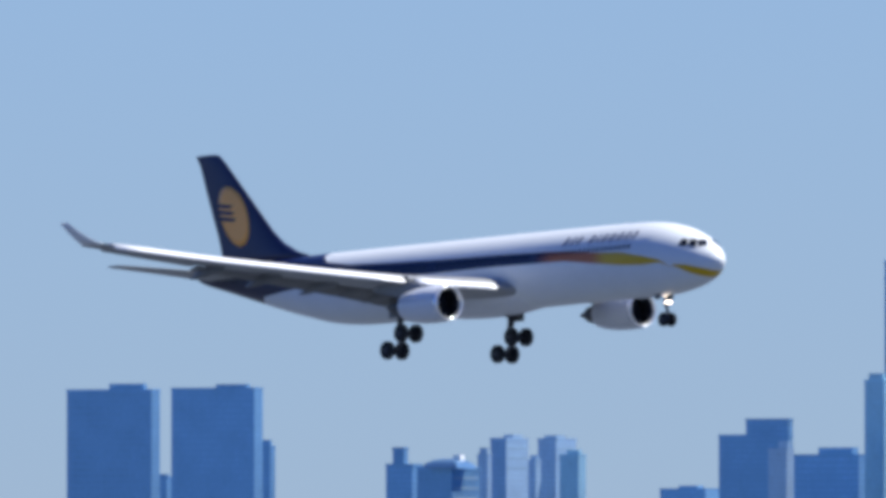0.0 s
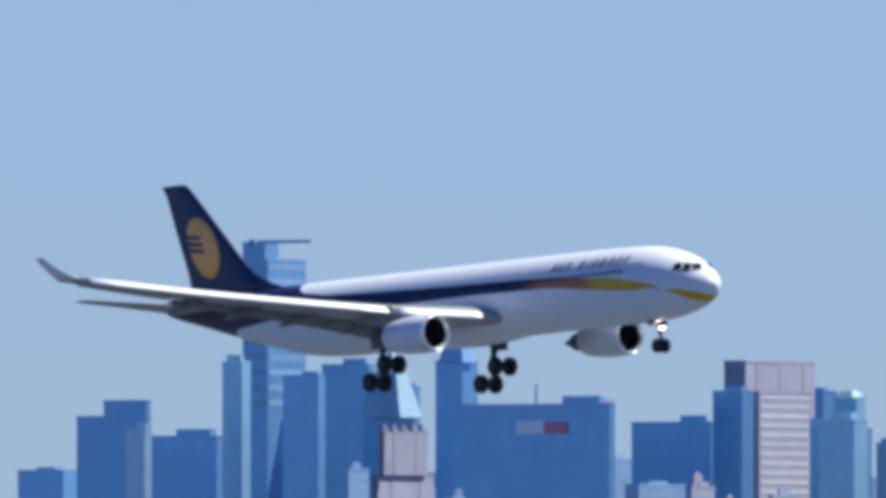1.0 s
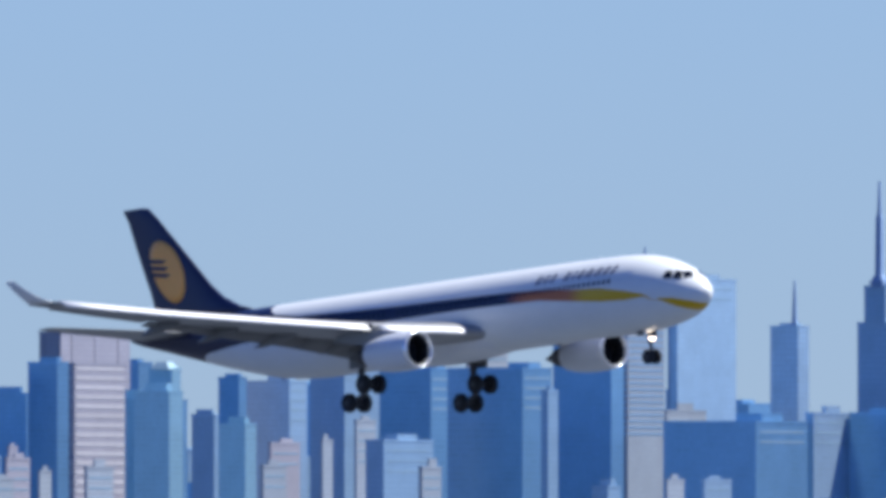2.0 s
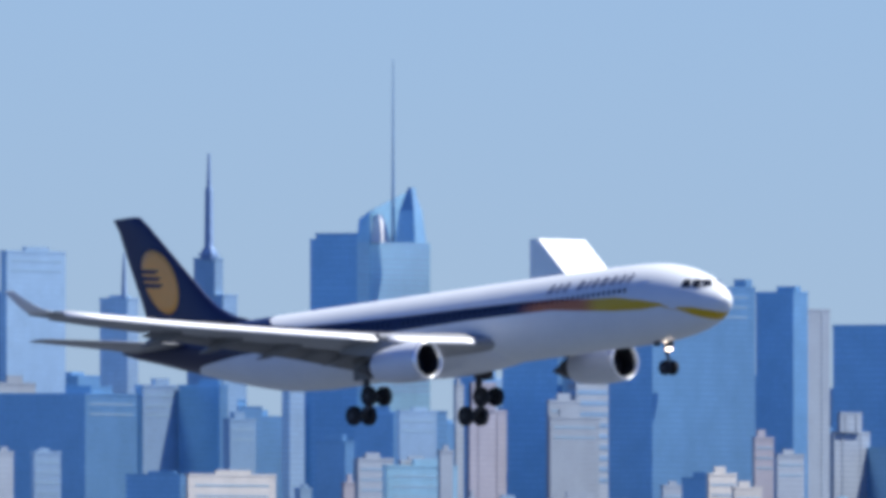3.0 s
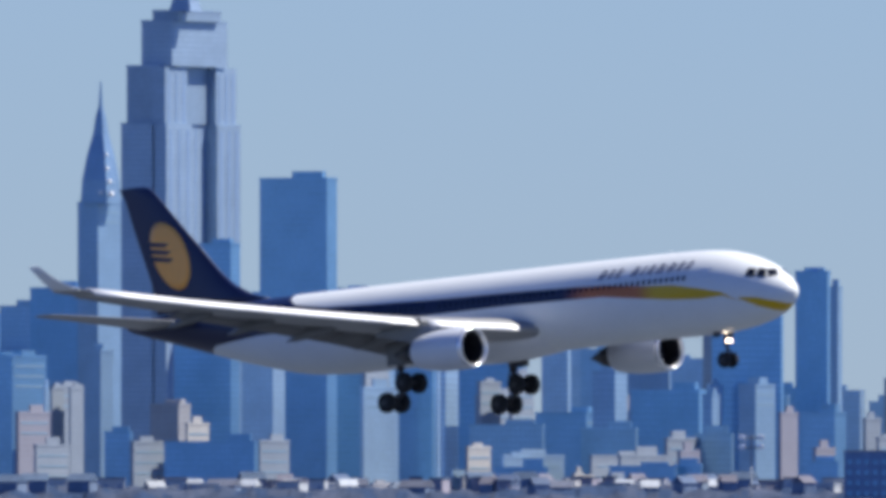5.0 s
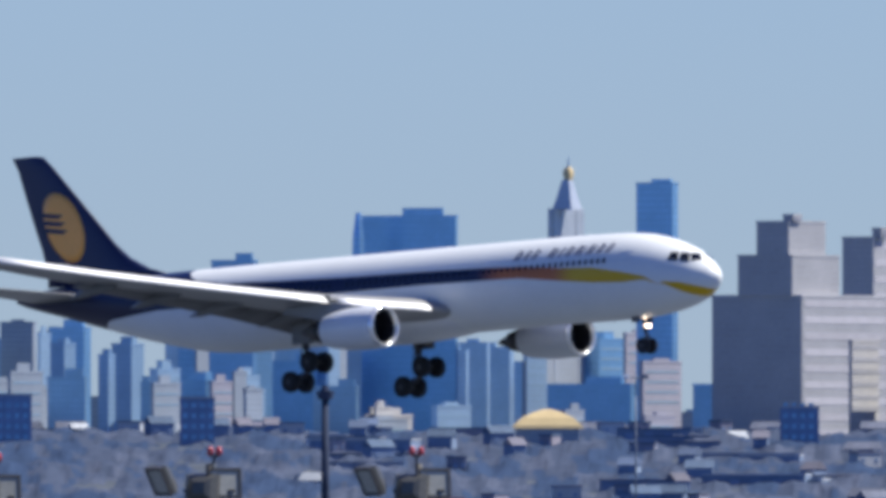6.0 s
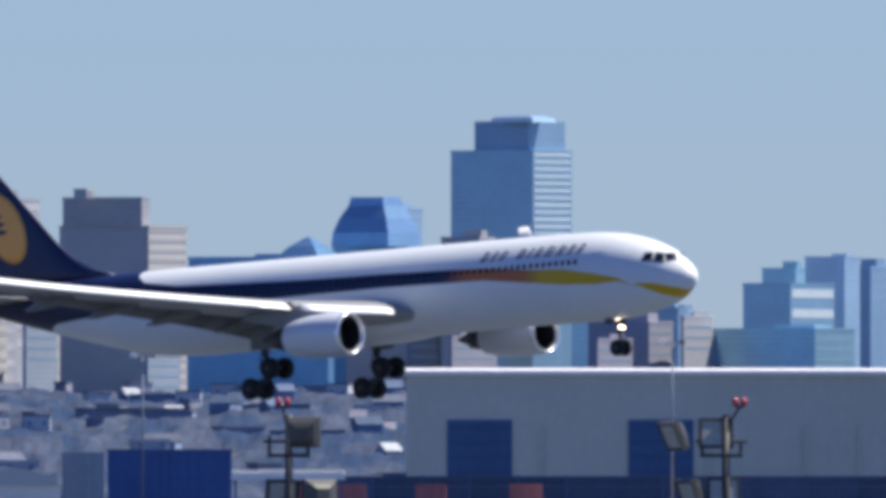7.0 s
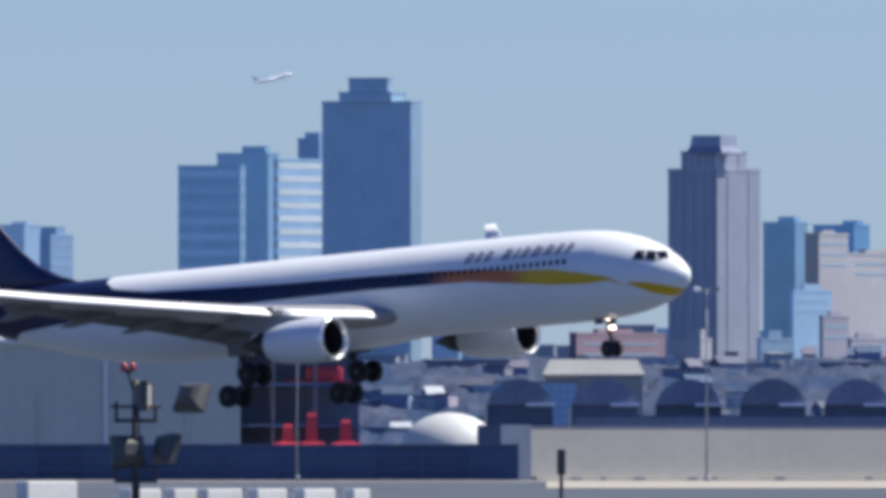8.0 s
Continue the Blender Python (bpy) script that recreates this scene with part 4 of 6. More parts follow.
    roof_piece(t, "crystal_roof", HAZED_TEAL_GLASS, 4380, -1.6095, 0, [(1.687, 63.38), (1.205, 68.05), (0.246, 71.41)])
    t = tower("tower with a white slanted roof", 4400, HAZED_PANELS, [(-1.3833, -1.3114, -1.2385, 57.89)], parapet=False)
    bm = bmesh.new()
    loft(bm, [[Vector((-6.3, y, 44.11)), Vector((-6.3, y, 50.53)), Vector((-4.9, y, 50.53)), Vector((0.8, y, 44.11))] for y in (0.0, 14.0)])
    part("slanted_roof", bm, WHITE_METAL, t, "bright white slanted roof")
    # paler slab stands in for the lit right face of the tower above
    tower("pale slab for the slanted-roof tower's lit side", 4320, HAZED_PALE_STONE, [(-1.3114, -1.2954, -1.2343, 49.77)], bands=14, band_mat=HAZED_PANELS)
    t = tower("broad dark blue block with flat roof", 4370, HAZED_DARK_GLASS, [(-1.2439, -1.1506, -0.9544, 57.02)])
    roof_piece(t, "roof_plant", HAZED_DARK_GLASS, 4370, -1.1185, 0, [(0.962, 56.86), (0.962, 57.92)])
    roof_piece(t, "roof_plant", HAZED_DARK_GLASS, 4370, -1.0863, 0, [(0.962, 56.86), (0.962, 57.92)])
    roof_piece(t, "roof_plant", HAZED_DARK_GLASS, 4370, -0.9791, 0, [(0.962, 56.86), (0.962, 57.92)])
    part("sign_panel", box(bmesh.new(), -6.6, -5.5, -0.25, -0.1, 41.36, 42.75), SIGN_RED, t, "small red sign panel")
    tower("blue block behind another tower", 4470, HAZED_BLUE_GLASS, [(-0.9544, -0.8834, -0.8558, 57.27)])
    t = tower("broad slab tower with a dark crown and pale sign", 4420, HAZED_PALE_GLASS, [(-0.4152, -0.1514, -0.1268, 60.13)], bands=26, band_mat=HAZED_GLAZE)
    roof_piece(t, "roof_plant", HAZED_DARK_GLASS, 4420, -0.2822, 0, [(3.649, 60.05), (3.649, 60.79)])
    part("sign_panel", box(bmesh.new(), -9.2, -2.1, -0.26, -0.06, 44.03, 45.35), SIGN_WHITE, t, "pale sign panel")
    part("crown_band", box(bmesh.new(), -22.0, -0.1, -0.18, -0.02, 45.60, 46.43), STEEL_BLUE, t, "dark crown band")
    tower("dark blue low broad block", 4300, HAZED_DARK_GLASS, [(-0.7507, -0.5395, -0.5267, 33.06)])
    tower("low blue city block", 4310, HAZED_BLUE_GLASS, [(-0.5267, -0.4433, -0.4109, 31.92)])
    t = tower("pinkish building with a cupola", 4330, HAZED_PINK, [(-0.6467, -0.5989, -0.5803, 34.89)])
    roof_piece(t, "cupola", HAZED_PINK, 4330, -0.6167, 0, [(1.192, 34.81), (0.953, 36.11), (0.486, 36.92), (0.081, 39.35)])
    tower("pale stone tower with a dark cap", 4487, HAZED_PALE_STONE, [(-0.8890, -0.8719, -0.8140, 54.96)], piers=3)
    tower("dark blue broad tower", 4460, HAZED_BLUE_GLASS, [(-0.8086, -0.6307, -0.6124, 52.31)])
    tower("blue block with stepped roof", 4480, HAZED_DARK_GLASS, [(-0.1064, 0.0287, 0.0523, 51.36), (-0.0785, 0.0072, 0.0180, 52.70)])
    t = tower("slender tower with a tapering crown and spire", 4480, HAZED_PANELS, [(0.4029, 0.4415, 0.4854, 58.23)])
    roof_piece(t, "crown", HAZED_PANELS, 4480, 0.4468, 0, [(2.219, 58.06), (2.034, 61.58), (1.479, 65.36), (0.863, 68.29), (0.587, 70.80), (0.251, 72.48), (0.067, 76.25)], "tapering ribbed steel crown and spire")
    # white metal pieces stand in for round bright highlights on the crown
    roof_piece(t, "crown_window", WHITE_METAL, 4477, 0.4575, 0, [(0.126, 64.98), (0.251, 65.24), (0.126, 65.49)], "white metal piece for a crown highlight")
    roof_piece(t, "crown_window", WHITE_METAL, 4477, 0.4586, 0, [(0.147, 62.93), (0.293, 63.22), (0.147, 63.52)], "white metal piece for a crown highlight")
    roof_piece(t, "crown_window", WHITE_METAL, 4477, 0.4629, 0, [(0.168, 60.96), (0.335, 61.30), (0.168, 61.63)], "white metal piece for a crown highlight")
    roof_piece(t, "crown_window", WHITE_METAL, 4477, 0.4661, 0, [(0.209, 59.04), (0.419, 59.45), (0.209, 59.87)], "white metal piece for a crown highlight")
    roof_piece(t, "crown_window", WHITE_METAL, 4477, 0.4468, 0, [(0.147, 59.41), (0.293, 59.71), (0.147, 60.00)], "white metal piece for a crown highlight")
    t = tower("tall stepped stone tower with projecting side bays", 4400, HAZED_GRANITE, [(0.4854, 0.5497, 0.6913, 68.76), (0.4961, 0.5562, 0.6848, 77.16), (0.5240, 0.5819, 0.6870, 83.74), (0.5454, 0.5948, 0.6752, 85.23)])
    bay = part("side_bay", box(bmesh.new(), -0.5, 1.88, 0.00, 7.80, 0, 55.06), HAZED_GRANITE, t)
    window_strips(bay, 3, 1.88, 0.00, 7.80, 55.06)
    bay = part("side_bay", box(bmesh.new(), -0.5, 1.88, 15.30, 22.40, 0, 55.06), HAZED_GRANITE, t)
    window_strips(bay, 3, 1.88, 15.30, 22.40, 55.06)
    bay = part("side_bay", box(bmesh.new(), -0.5, 1.51, 0.30, 7.00, 0, 63.29), HAZED_GRANITE, t)
    window_strips(bay, 3, 1.51, 0.30, 7.00, 63.29)
    bay = part("side_bay", box(bmesh.new(), -0.5, 1.51, 15.60, 21.80, 0, 63.29), HAZED_GRANITE, t)
    window_strips(bay, 3, 1.51, 15.60, 21.80, 63.29)
    window_strips(t, 4, 0.0, 7.8, 15.0, 63.29)
    roof_piece(t, "spire", HAZED_GRANITE, 4400, 0.6076, 0, [(1.816, 85.06), (1.453, 86.46), (1.211, 88.93), (1.029, 92.22), (0.908, 95.11), (0.848, 97.58), (0.659, 99.22), (0.247, 100.87), (0.123, 108.28)], "stepped mast on the crown")
    tower("dark blue tower before a taller one", 4340, HAZED_DARK_GLASS, [(0.5862, 0.6934, 0.7106, 50.56)])
    tower("haze-blue glass slab tower", 4400, HAZED_BLUE_GLASS, [(0.7481, 0.8757, 0.8950, 60.77)])
    tower("pale low slab beside towers", 4330, HAZED_PALE_GLASS, [(0.7148, 0.7735, 0.7963, 40.72)])
    tower("blue slab tower in haze", 4364, HAZED_BLUE_GLASS, [(1.1180, 1.2423, 1.2455, 44.54)])
    tower("pale grey tower in haze", 4480, HAZED_PANELS, [(0.9400, 0.9863, 1.0043, 37.69)])
    tower("blue block with flat roof", 4401, HAZED_BLUE_GLASS, [(1.6058, 1.7376, 1.7419, 43.82)])
    t = tower("blue tower with roof plant", 4438, HAZED_BLUE_GLASS, [(1.7644, 1.8255, 1.8309, 47.58)])
    roof_piece(t, "roof_plant", HAZED_DARK_GLASS, 4438, 1.8063, 0, [(0.611, 47.41), (0.498, 48.16)])
    tower("low blue grey tower", 4500, HAZED_PANELS, [(1.8245, 1.8453, 1.8534, 45.85)])
    tower("blue slab tower in haze", 4475, HAZED_BLUE_GLASS, [(2.2705, 2.3316, 2.3359, 37.99)])
    tower("blue slab tower of a pair", 4352, HAZED_BLUE_GLASS, [(2.3337, 2.4131, 2.4216, 40.10)])
    t = tower("haze-blue glass block with a slanted side", 4420, HAZED_BLUE_GLASS, [(2.6189, 2.7969, 2.8012, 47.23)])
    roof_piece(t, "side_fin", HAZED_BLUE_GLASS, 4420, 2.6125, 0, [(0.973, 31.02), (0.730, 37.63), (0.579, 44.25), (0.248, 47.72)])
    t = tower("pale stone clock tower", 4420, HAZED_CLOCK_STONE, [(2.9470, 2.9640, 3.0542, 43.01), (2.9727, 2.9860, 3.0413, 48.30)], piers=3, parapet=False)
    roof_piece(t, "pyramid_roof", HAZED_CLOCK_STONE, 4420, 3.0092, 0, [(1.642, 48.14), (1.216, 49.63), (0.791, 51.53), (0.547, 52.52)], "pale pyramid roof")
    roof_piece(t, "lantern", GOLD, 4420, 3.0113, 0, [(0.414, 52.44), (0.579, 53.18), (0.579, 53.84), (0.248, 54.42)], "gilded lantern")
    roof_piece(t, "finial", STEEL_BLUE, 4420, 3.0113, 0, [(0.124, 54.34), (0.050, 55.83)])
    tower("slender blue slab tower", 4389, HAZED_BLUE_GLASS, [(3.1400, 3.2086, 3.2193, 51.68)])
    tower("broad tan brick apartment block, stepped", 4250, HAZED_BRICK, [(3.2836, 3.4541, 3.6203, 34.29), (3.3329, 3.4359, 3.5259, 39.94), (3.3683, 3.4294, 3.4991, 44.71), (3.4187, 3.4380, 3.4541, 45.66)], bands=9, band_mat=BAND_DARK, lit_side=True)
    tower("tan brick apartment tower", 4345, HAZED_BRICK, [(3.5313, 3.5902, 3.6631, 43.38), (3.5881, 3.6042, 3.6203, 44.67)], bands=9, band_mat=BAND_DARK, lit_side=True)
    tower("tan brick apartment tower, stepped", 4440, HAZED_BRICK, [(3.6996, 3.8733, 3.9376, 40.29), (3.7060, 3.8561, 3.8711, 44.44), (3.7275, 3.7511, 3.7650, 45.68)], bands=9, band_mat=BAND_DARK, lit_side=True)
    # paler slabs stand in for the lit sides of the brick towers
    tower("cream slab for an apartment tower's lit side", 4180, CREAM, [(3.8615, 3.8690, 3.9419, 38.07)], bands=16, band_mat=HAZED_BRICK)
    tower("cream slab for an apartment tower's lit side", 4180, CREAM, [(3.6417, 3.6503, 3.7007, 27.51)], bands=8, band_mat=HAZED_BRICK)
    tower("cream slab for an apartment tower's lit side", 4180, CREAM, [(3.5431, 3.5495, 3.6010, 27.51)], bands=8, band_mat=HAZED_BRICK)
    tower("small sunlit block before the towers", 4160, HAZED_PALE_STONE, [(1.1608, 1.1673, 1.2059, 29.49)])
    tower("small sunlit block before the towers", 4160, HAZED_PALE_STONE, [(1.2209, 1.2273, 1.2691, 30.42)])
    tower("small sunlit block before the towers", 4160, HAZED_PALE_GLASS, [(1.0912, 1.1008, 1.1255, 35.95)])
    tower("small sunlit block before the towers", 4160, HAZED_PANELS, [(1.3796, 1.4224, 1.4460, 30.89)])
    tower("small sunlit block before the towers", 4160, HAZED_PANELS, [(1.5886, 1.6068, 1.6208, 27.70)])
    tower("small sunlit block before the towers", 4160, HAZED_PALE_GLASS, [(2.5503, 2.5567, 2.5782, 28.09)])
    tower("small sunlit block before the towers", 4160, HAZED_PALE_GLASS, [(2.2169, 2.2319, 2.2748, 23.50)])
    tower("small sunlit block before the towers", 4160, HAZED_DARK_GLASS, [(2.2801, 2.3230, 2.3552, 21.94)])
    tower("small sunlit block before the towers", 4160, HAZED_PALE_GLASS, [(2.3755, 2.3873, 2.4259, 22.56)])
    tower("small sunlit block before the towers", 4160, HAZED_PANELS, [(2.0282, 2.0550, 2.0764, 27.00)])
    tower("small sunlit block before the towers", 4160, HAZED_PANELS, [(2.1193, 2.1386, 2.1515, 25.44)])
    tower("small pale low building on the ridge", 4110, CREAM, [(1.1383, 1.1437, 1.1866, 20.32)])
    tower("small pale low building on the ridge", 4110, HAZED_PALE_STONE, [(1.4278, 1.4332, 1.5318, 19.17)])
    tower("small pale low building on the ridge", 4110, HAZED_PALE_GLASS, [(1.2059, 1.2112, 1.2873, 18.93)])
    tower("small pale low building on the ridge", 4110, CREAM, [(1.1673, 1.1737, 1.2691, 15.55)])
    tower("small pale low building on the ridge", 4110, CREAM, [(1.3227, 1.3292, 1.4085, 16.01)])
    tower("small pale low building on the ridge", 4110, CREAM, [(1.3410, 1.3452, 1.3624, 16.70)])
    tower("small pale low building on the ridge", 4110, HAZED_PALE_STONE, [(1.3988, 1.4031, 1.4557, 16.24)])
    tower("small pale low building on the ridge", 4110, HAZED_PALE_STONE, [(1.5061, 1.5093, 1.5275, 16.70)])
    tower("small pale low building on the ridge", 4110, HAZED_PALE_GLASS, [(1.0912, 1.0965, 1.1544, 16.09)])
    tower("small pale low building on the ridge", 4110, HAZED_PALE_STONE, [(1.9478, 1.9531, 2.0142, 22.86)])
    tower("small pale low building on the ridge", 4110, CREAM, [(2.6232, 2.6275, 2.7154, 17.01)])
    tower("small pale low building on the ridge", 4110, CREAM, [(2.6425, 2.6468, 2.6725, 18.01)])
    tower("small pale low building on the ridge", 4110, HAZED_PINK, [(1.5404, 1.5468, 1.5833, 19.78)])
    tower("small pale low building on the ridge", 4110, HAZED_PINK, [(1.7977, 1.8041, 1.8406, 20.17)])
    tower("small pale low building on the ridge", 4110, HAZED_PALE_GLASS, [(2.7519, 2.7626, 2.8269, 18.24)])
    tower("small pale low building on the ridge", 4110, HAZED_PALE_STONE, [(2.9984, 3.0049, 3.0413, 17.63)])
    tower("small pale low building on the ridge", 4110, HAZED_PINK, [(3.1485, 3.1571, 3.2129, 16.86)])
    t = tower("broad haze-blue glass block with a pyramid roof", 4420, HAZED_DARK_GLASS, [(3.9440, 4.2099, 4.2206, 35.57)])
    roof_piece(t, "pyramid_roof", HAZED_DARK_GLASS, 4420, 4.1724, 0, [(3.527, 35.48), (2.068, 37.14), (0.165, 38.54)])
    t = tower("blue tower flaring below its flat top", 4430, HAZED_DULL_GLASS, [(4.2174, 4.3386, 4.3922, 37.30)])
    roof_piece(t, "crown", HAZED_DULL_GLASS, 4430, 4.3000, 0, [(4.815, 37.22), (4.632, 39.20), (3.901, 41.36), (2.926, 43.18), (2.682, 44.43)])
    tower("pale blue lower shaft", 4470, HAZED_PALE_GLASS, [(4.3279, 4.3439, 4.3890, 43.05)])
    tower("stepped tan apartment block", 4200, HAZED_BRICK, [(4.2442, 4.3600, 4.4994, 26.45), (4.2850, 4.3815, 4.4833, 29.99), (4.3600, 4.3922, 4.4243, 34.31)], bands=9, band_mat=BAND_PALE, lit_side=True)
    t = tower("office tower with pale bands and a rounded top", 4200, HAZED_DULL_GLASS, [(4.4426, 4.5980, 4.6720, 48.69)], bands=22, band_mat=BAND_PALE, lit_side=True)
    bm = bmesh.new()
    slab(bm, 8.60, 10.50, 34.91, 39.15, -1.0, 0.6)
    part("upper_wall", bm, HAZED_PANELS, t, "blue-grey rounded top storeys")
    roof_piece(t, "roof_cap", HAZED_PANELS, 4200, 4.5798, 0, [(3.467, 52.70), (3.005, 53.33), (2.080, 53.64)])
    tower("low tan brick block", 4190, HAZED_BRICK, [(4.4243, 4.4977, 4.5262, 36.58)])
    tower("teal glass block beside tower", 4300, HAZED_TEAL_GLASS, [(4.6666, 4.7184, 4.7385, 35.31)])
    tower("blue block with teal roof", 4250, HAZED_DULL_GLASS, [(4.9969, 5.0869, 5.1705, 30.55)], bands=6, band_mat=BAND_PALE, lit_side=True)
    tower("pale blue tower in haze", 4330, HAZED_PALE_GLASS, [(5.1148, 5.1897, 5.2188, 34.89)])
    tower("blue grey tower in haze", 4360, HAZED_PANELS, [(5.1909, 5.2392, 5.2820, 33.73)])
    tower("block with teal copper roof", 4400, HAZED_TEAL_GLASS, [(5.0333, 5.0966, 5.1212, 33.77)])
    tower("long low teal block", 4150, HAZED_TEAL_GLASS, [(4.9390, 5.1335, 5.2091, 23.68)])
    tower("low pinkish stone block", 4150, HAZED_PINK, [(4.7031, 4.8189, 4.8639, 24.61)])
    tower("low blue grey block", 4220, HAZED_PANELS, [(4.7889, 4.8892, 4.9282, 26.17)])
    tower("haze-blue glass office block", 4200, HAZED_DULL_GLASS, [(5.4814, 5.5983, 5.6090, 42.17)], bands=10, band_mat=HAZED_PALE_GLASS)
    tower("dark blue slab tower in haze", 4240, HAZED_DULL_GLASS, [(5.5554, 5.6519, 5.6723, 44.29)])
    tower("pale banded office block", 4190, HAZED_PALE_GLASS, [(5.6626, 5.6701, 5.7591, 43.01)], bands=12, band_mat=BAND_PALE)
    tower("brownish grey block behind", 4300, HAZED_PANELS, [(5.7087, 5.7489, 5.7645, 46.98)])
    tower("tall blue grey tower with stepped top", 4180, HAZE_STONE, [(5.7545, 5.9228, 5.9432, 50.90), (5.7866, 5.8853, 5.9131, 52.15), (5.8049, 5.8788, 5.8874, 54.10)])
    t = tower("tall tower with pinkish sunlit side and crown", 4180, HAZED_ROSE, [(6.4110, 6.5042, 6.5857, 41.51), (6.4356, 6.5000, 6.5600, 43.93)], piers=5)
    roof_piece(t, "crown", HAZED_ROSE, 4180, 6.4978, 0, [(2.876, 43.78), (2.415, 44.71), (2.243, 46.20)], "sloped crown")
    tower("blue tower with pale bands", 4230, HAZED_DULL_GLASS, [(6.5911, 6.6521, 6.6758, 34.54)])
    tower("pinkish grey stone block", 4210, HAZED_BRICK, [(6.6704, 6.6972, 6.7530, 32.81)])
    tower("broad brownish brick block", 4240, HAZED_BRICK, [(6.7294, 6.7508, 6.9438, 30.25)])
    tower("dark blue block in haze", 4330, HAZED_DARK_GLASS, [(6.6865, 6.7637, 6.7937, 34.89)])
    tower("low blue block before paler ones", 4140, HAZED_DULL_GLASS, [(1.1458, 1.2852, 1.2884, 23.47)])
    tower("low blue block before paler ones", 4140, HAZED_DULL_GLASS, [(1.3581, 1.4621, 1.4653, 23.01)])
    tower("low blue block before paler ones", 4140, HAZED_DULL_GLASS, [(1.5747, 1.6444, 1.6476, 22.23)])
    tower("low blue block before paler ones", 4140, HAZED_DULL_GLASS, [(2.0228, 2.0946, 2.0979, 22.23)])
    tower("low blue block before paler ones", 4140, HAZED_DULL_GLASS, [(2.1997, 2.2179, 2.2212, 21.46)])
    tower("low blue block before paler ones", 4140, HAZED_DULL_GLASS, [(2.5267, 2.6093, 2.6125, 20.99)])
    tower("low dark blue block on the ridge", 4103, HAZED_BLUE_GLASS, [(1.4117, 1.5372, 1.5404, 17.68)])
    tower("low dark blue block on the ridge", 4103, HAZED_BLUE_GLASS, [(1.1951, 1.2927, 1.2959, 17.52)])
    tower("low dark blue block on the ridge", 4103, HAZED_BLUE_GLASS, [(1.5350, 1.5854, 1.5886, 17.91)])
    tower("low dark blue block on the ridge", 4103, HAZED_BLUE_GLASS, [(1.7891, 1.8459, 1.8491, 18.22)])
    tower("grey-blue panelled city building in haze", 4240, HAZED_PANELS, [(-3.7747, -3.7479, -3.6600, 35.37)])
    tower("low pinkish stone city building in haze", 4190, HAZED_PINK, [(-3.6535, -3.6482, -3.6042, 34.67)])
    tower("low pinkish stone city building in haze", 4195, HAZED_PINK, [(-3.6471, -3.6439, -3.6278, 36.28)])
    tower("low pale stone city building in haze", 4170, HAZED_PALE_STONE, [(-3.6921, -3.6868, -3.6353, 31.70)])
    tower("low pale stone city building in haze", 4180, HAZED_PALE_STONE, [(-3.5892, -3.5860, -3.5635, 32.79)])
    tower("low pale stone city building in haze", 4180, HAZED_PALE_STONE, [(-3.5013, -3.4959, -3.4456, 33.34)])
    tower("low pinkish stone city building in haze", 4230, HAZED_PINK, [(-3.1518, -3.1475, -3.0918, 37.11)])
    tower("low pale stone city building in haze", 4180, HAZED_PALE_STONE, [(-3.1668, -3.1615, -3.1175, 33.57)])
    tower("low pale stone city building in haze", 4200, HAZED_PALE_STONE, [(-3.0532, -3.0489, -3.0296, 37.26)])
    tower("low pale stone city building in haze", 4290, HAZED_PALE_STONE, [(-2.9889, -2.9846, -2.9481, 40.82)])
    tower("grey-blue panelled city building in haze", 4220, HAZED_PANELS, [(-2.9674, -2.9331, -2.8388, 37.42)])
    tower("low pale stone city building in haze", 4190, HAZED_PALE_STONE, [(-2.8666, -2.8602, -2.8238, 33.41)])
    tower("grey-blue panelled city building in haze", 4300, HAZED_PANELS, [(-3.2976, -3.2547, -3.2462, 41.71)])
    tower("low pinkish stone city building in haze", 4560, HAZED_PINK, [(-2.7766, -2.7723, -2.7166, 53.90)])
    tower("grey-blue panelled city building in haze", 4250, HAZED_PANELS, [(-4.3054, -4.2989, -4.2603, 37.67)])
    tower("pale blue glass city building in haze", 4230, HAZED_PALE_GLASS, [(-4.1177, -4.1017, -4.0781, 33.55)])
    tower("blue glass city block in haze", 4330, HAZED_BLUE_GLASS, [(-2.4027, -2.2269, -2.1283, 41.01)])
    tower("low pale stone city building in haze", 4400, HAZED_PALE_STONE, [(-2.4006, -2.3963, -2.3212, 43.20)])
    tower("pale blue glass city building in haze", 4345, HAZED_PALE_GLASS, [(-2.1326, -2.1175, -2.0489, 42.36)])
    tower("blue glass city block in haze", 4350, HAZED_BLUE_GLASS, [(-2.0489, -1.9717, -1.9567, 42.41)])
    tower("grey-blue panelled city building in haze", 4300, HAZED_PANELS, [(-1.9653, -1.9524, -1.9031, 37.12)])
    tower("pale blue glass city building in haze", 4420, HAZED_PALE_GLASS, [(-1.8538, -1.8388, -1.8109, 43.88)])
    tower("low pale stone city building in haze", 4220, HAZED_PALE_STONE, [(-2.3984, -2.3952, -2.3630, 31.89)])
    tower("pale blue glass city building in haze", 4230, HAZED_PALE_GLASS, [(-2.3298, -2.3234, -2.2730, 31.96)])
    tower("low dark blue city block in haze", 4165, HAZED_DARK_GLASS, [(-2.1497, -2.0468, -2.0339, 28.39)])
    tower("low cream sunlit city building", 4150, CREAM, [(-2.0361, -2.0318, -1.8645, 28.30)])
    tower("blue glass city block in haze", 4270, HAZED_BLUE_GLASS, [(-1.7166, -1.6415, -1.6351, 37.84)])
    tower("pale blue glass city building in haze", 4260, HAZED_PALE_GLASS, [(-1.6362, -1.6308, -1.5601, 37.99)])
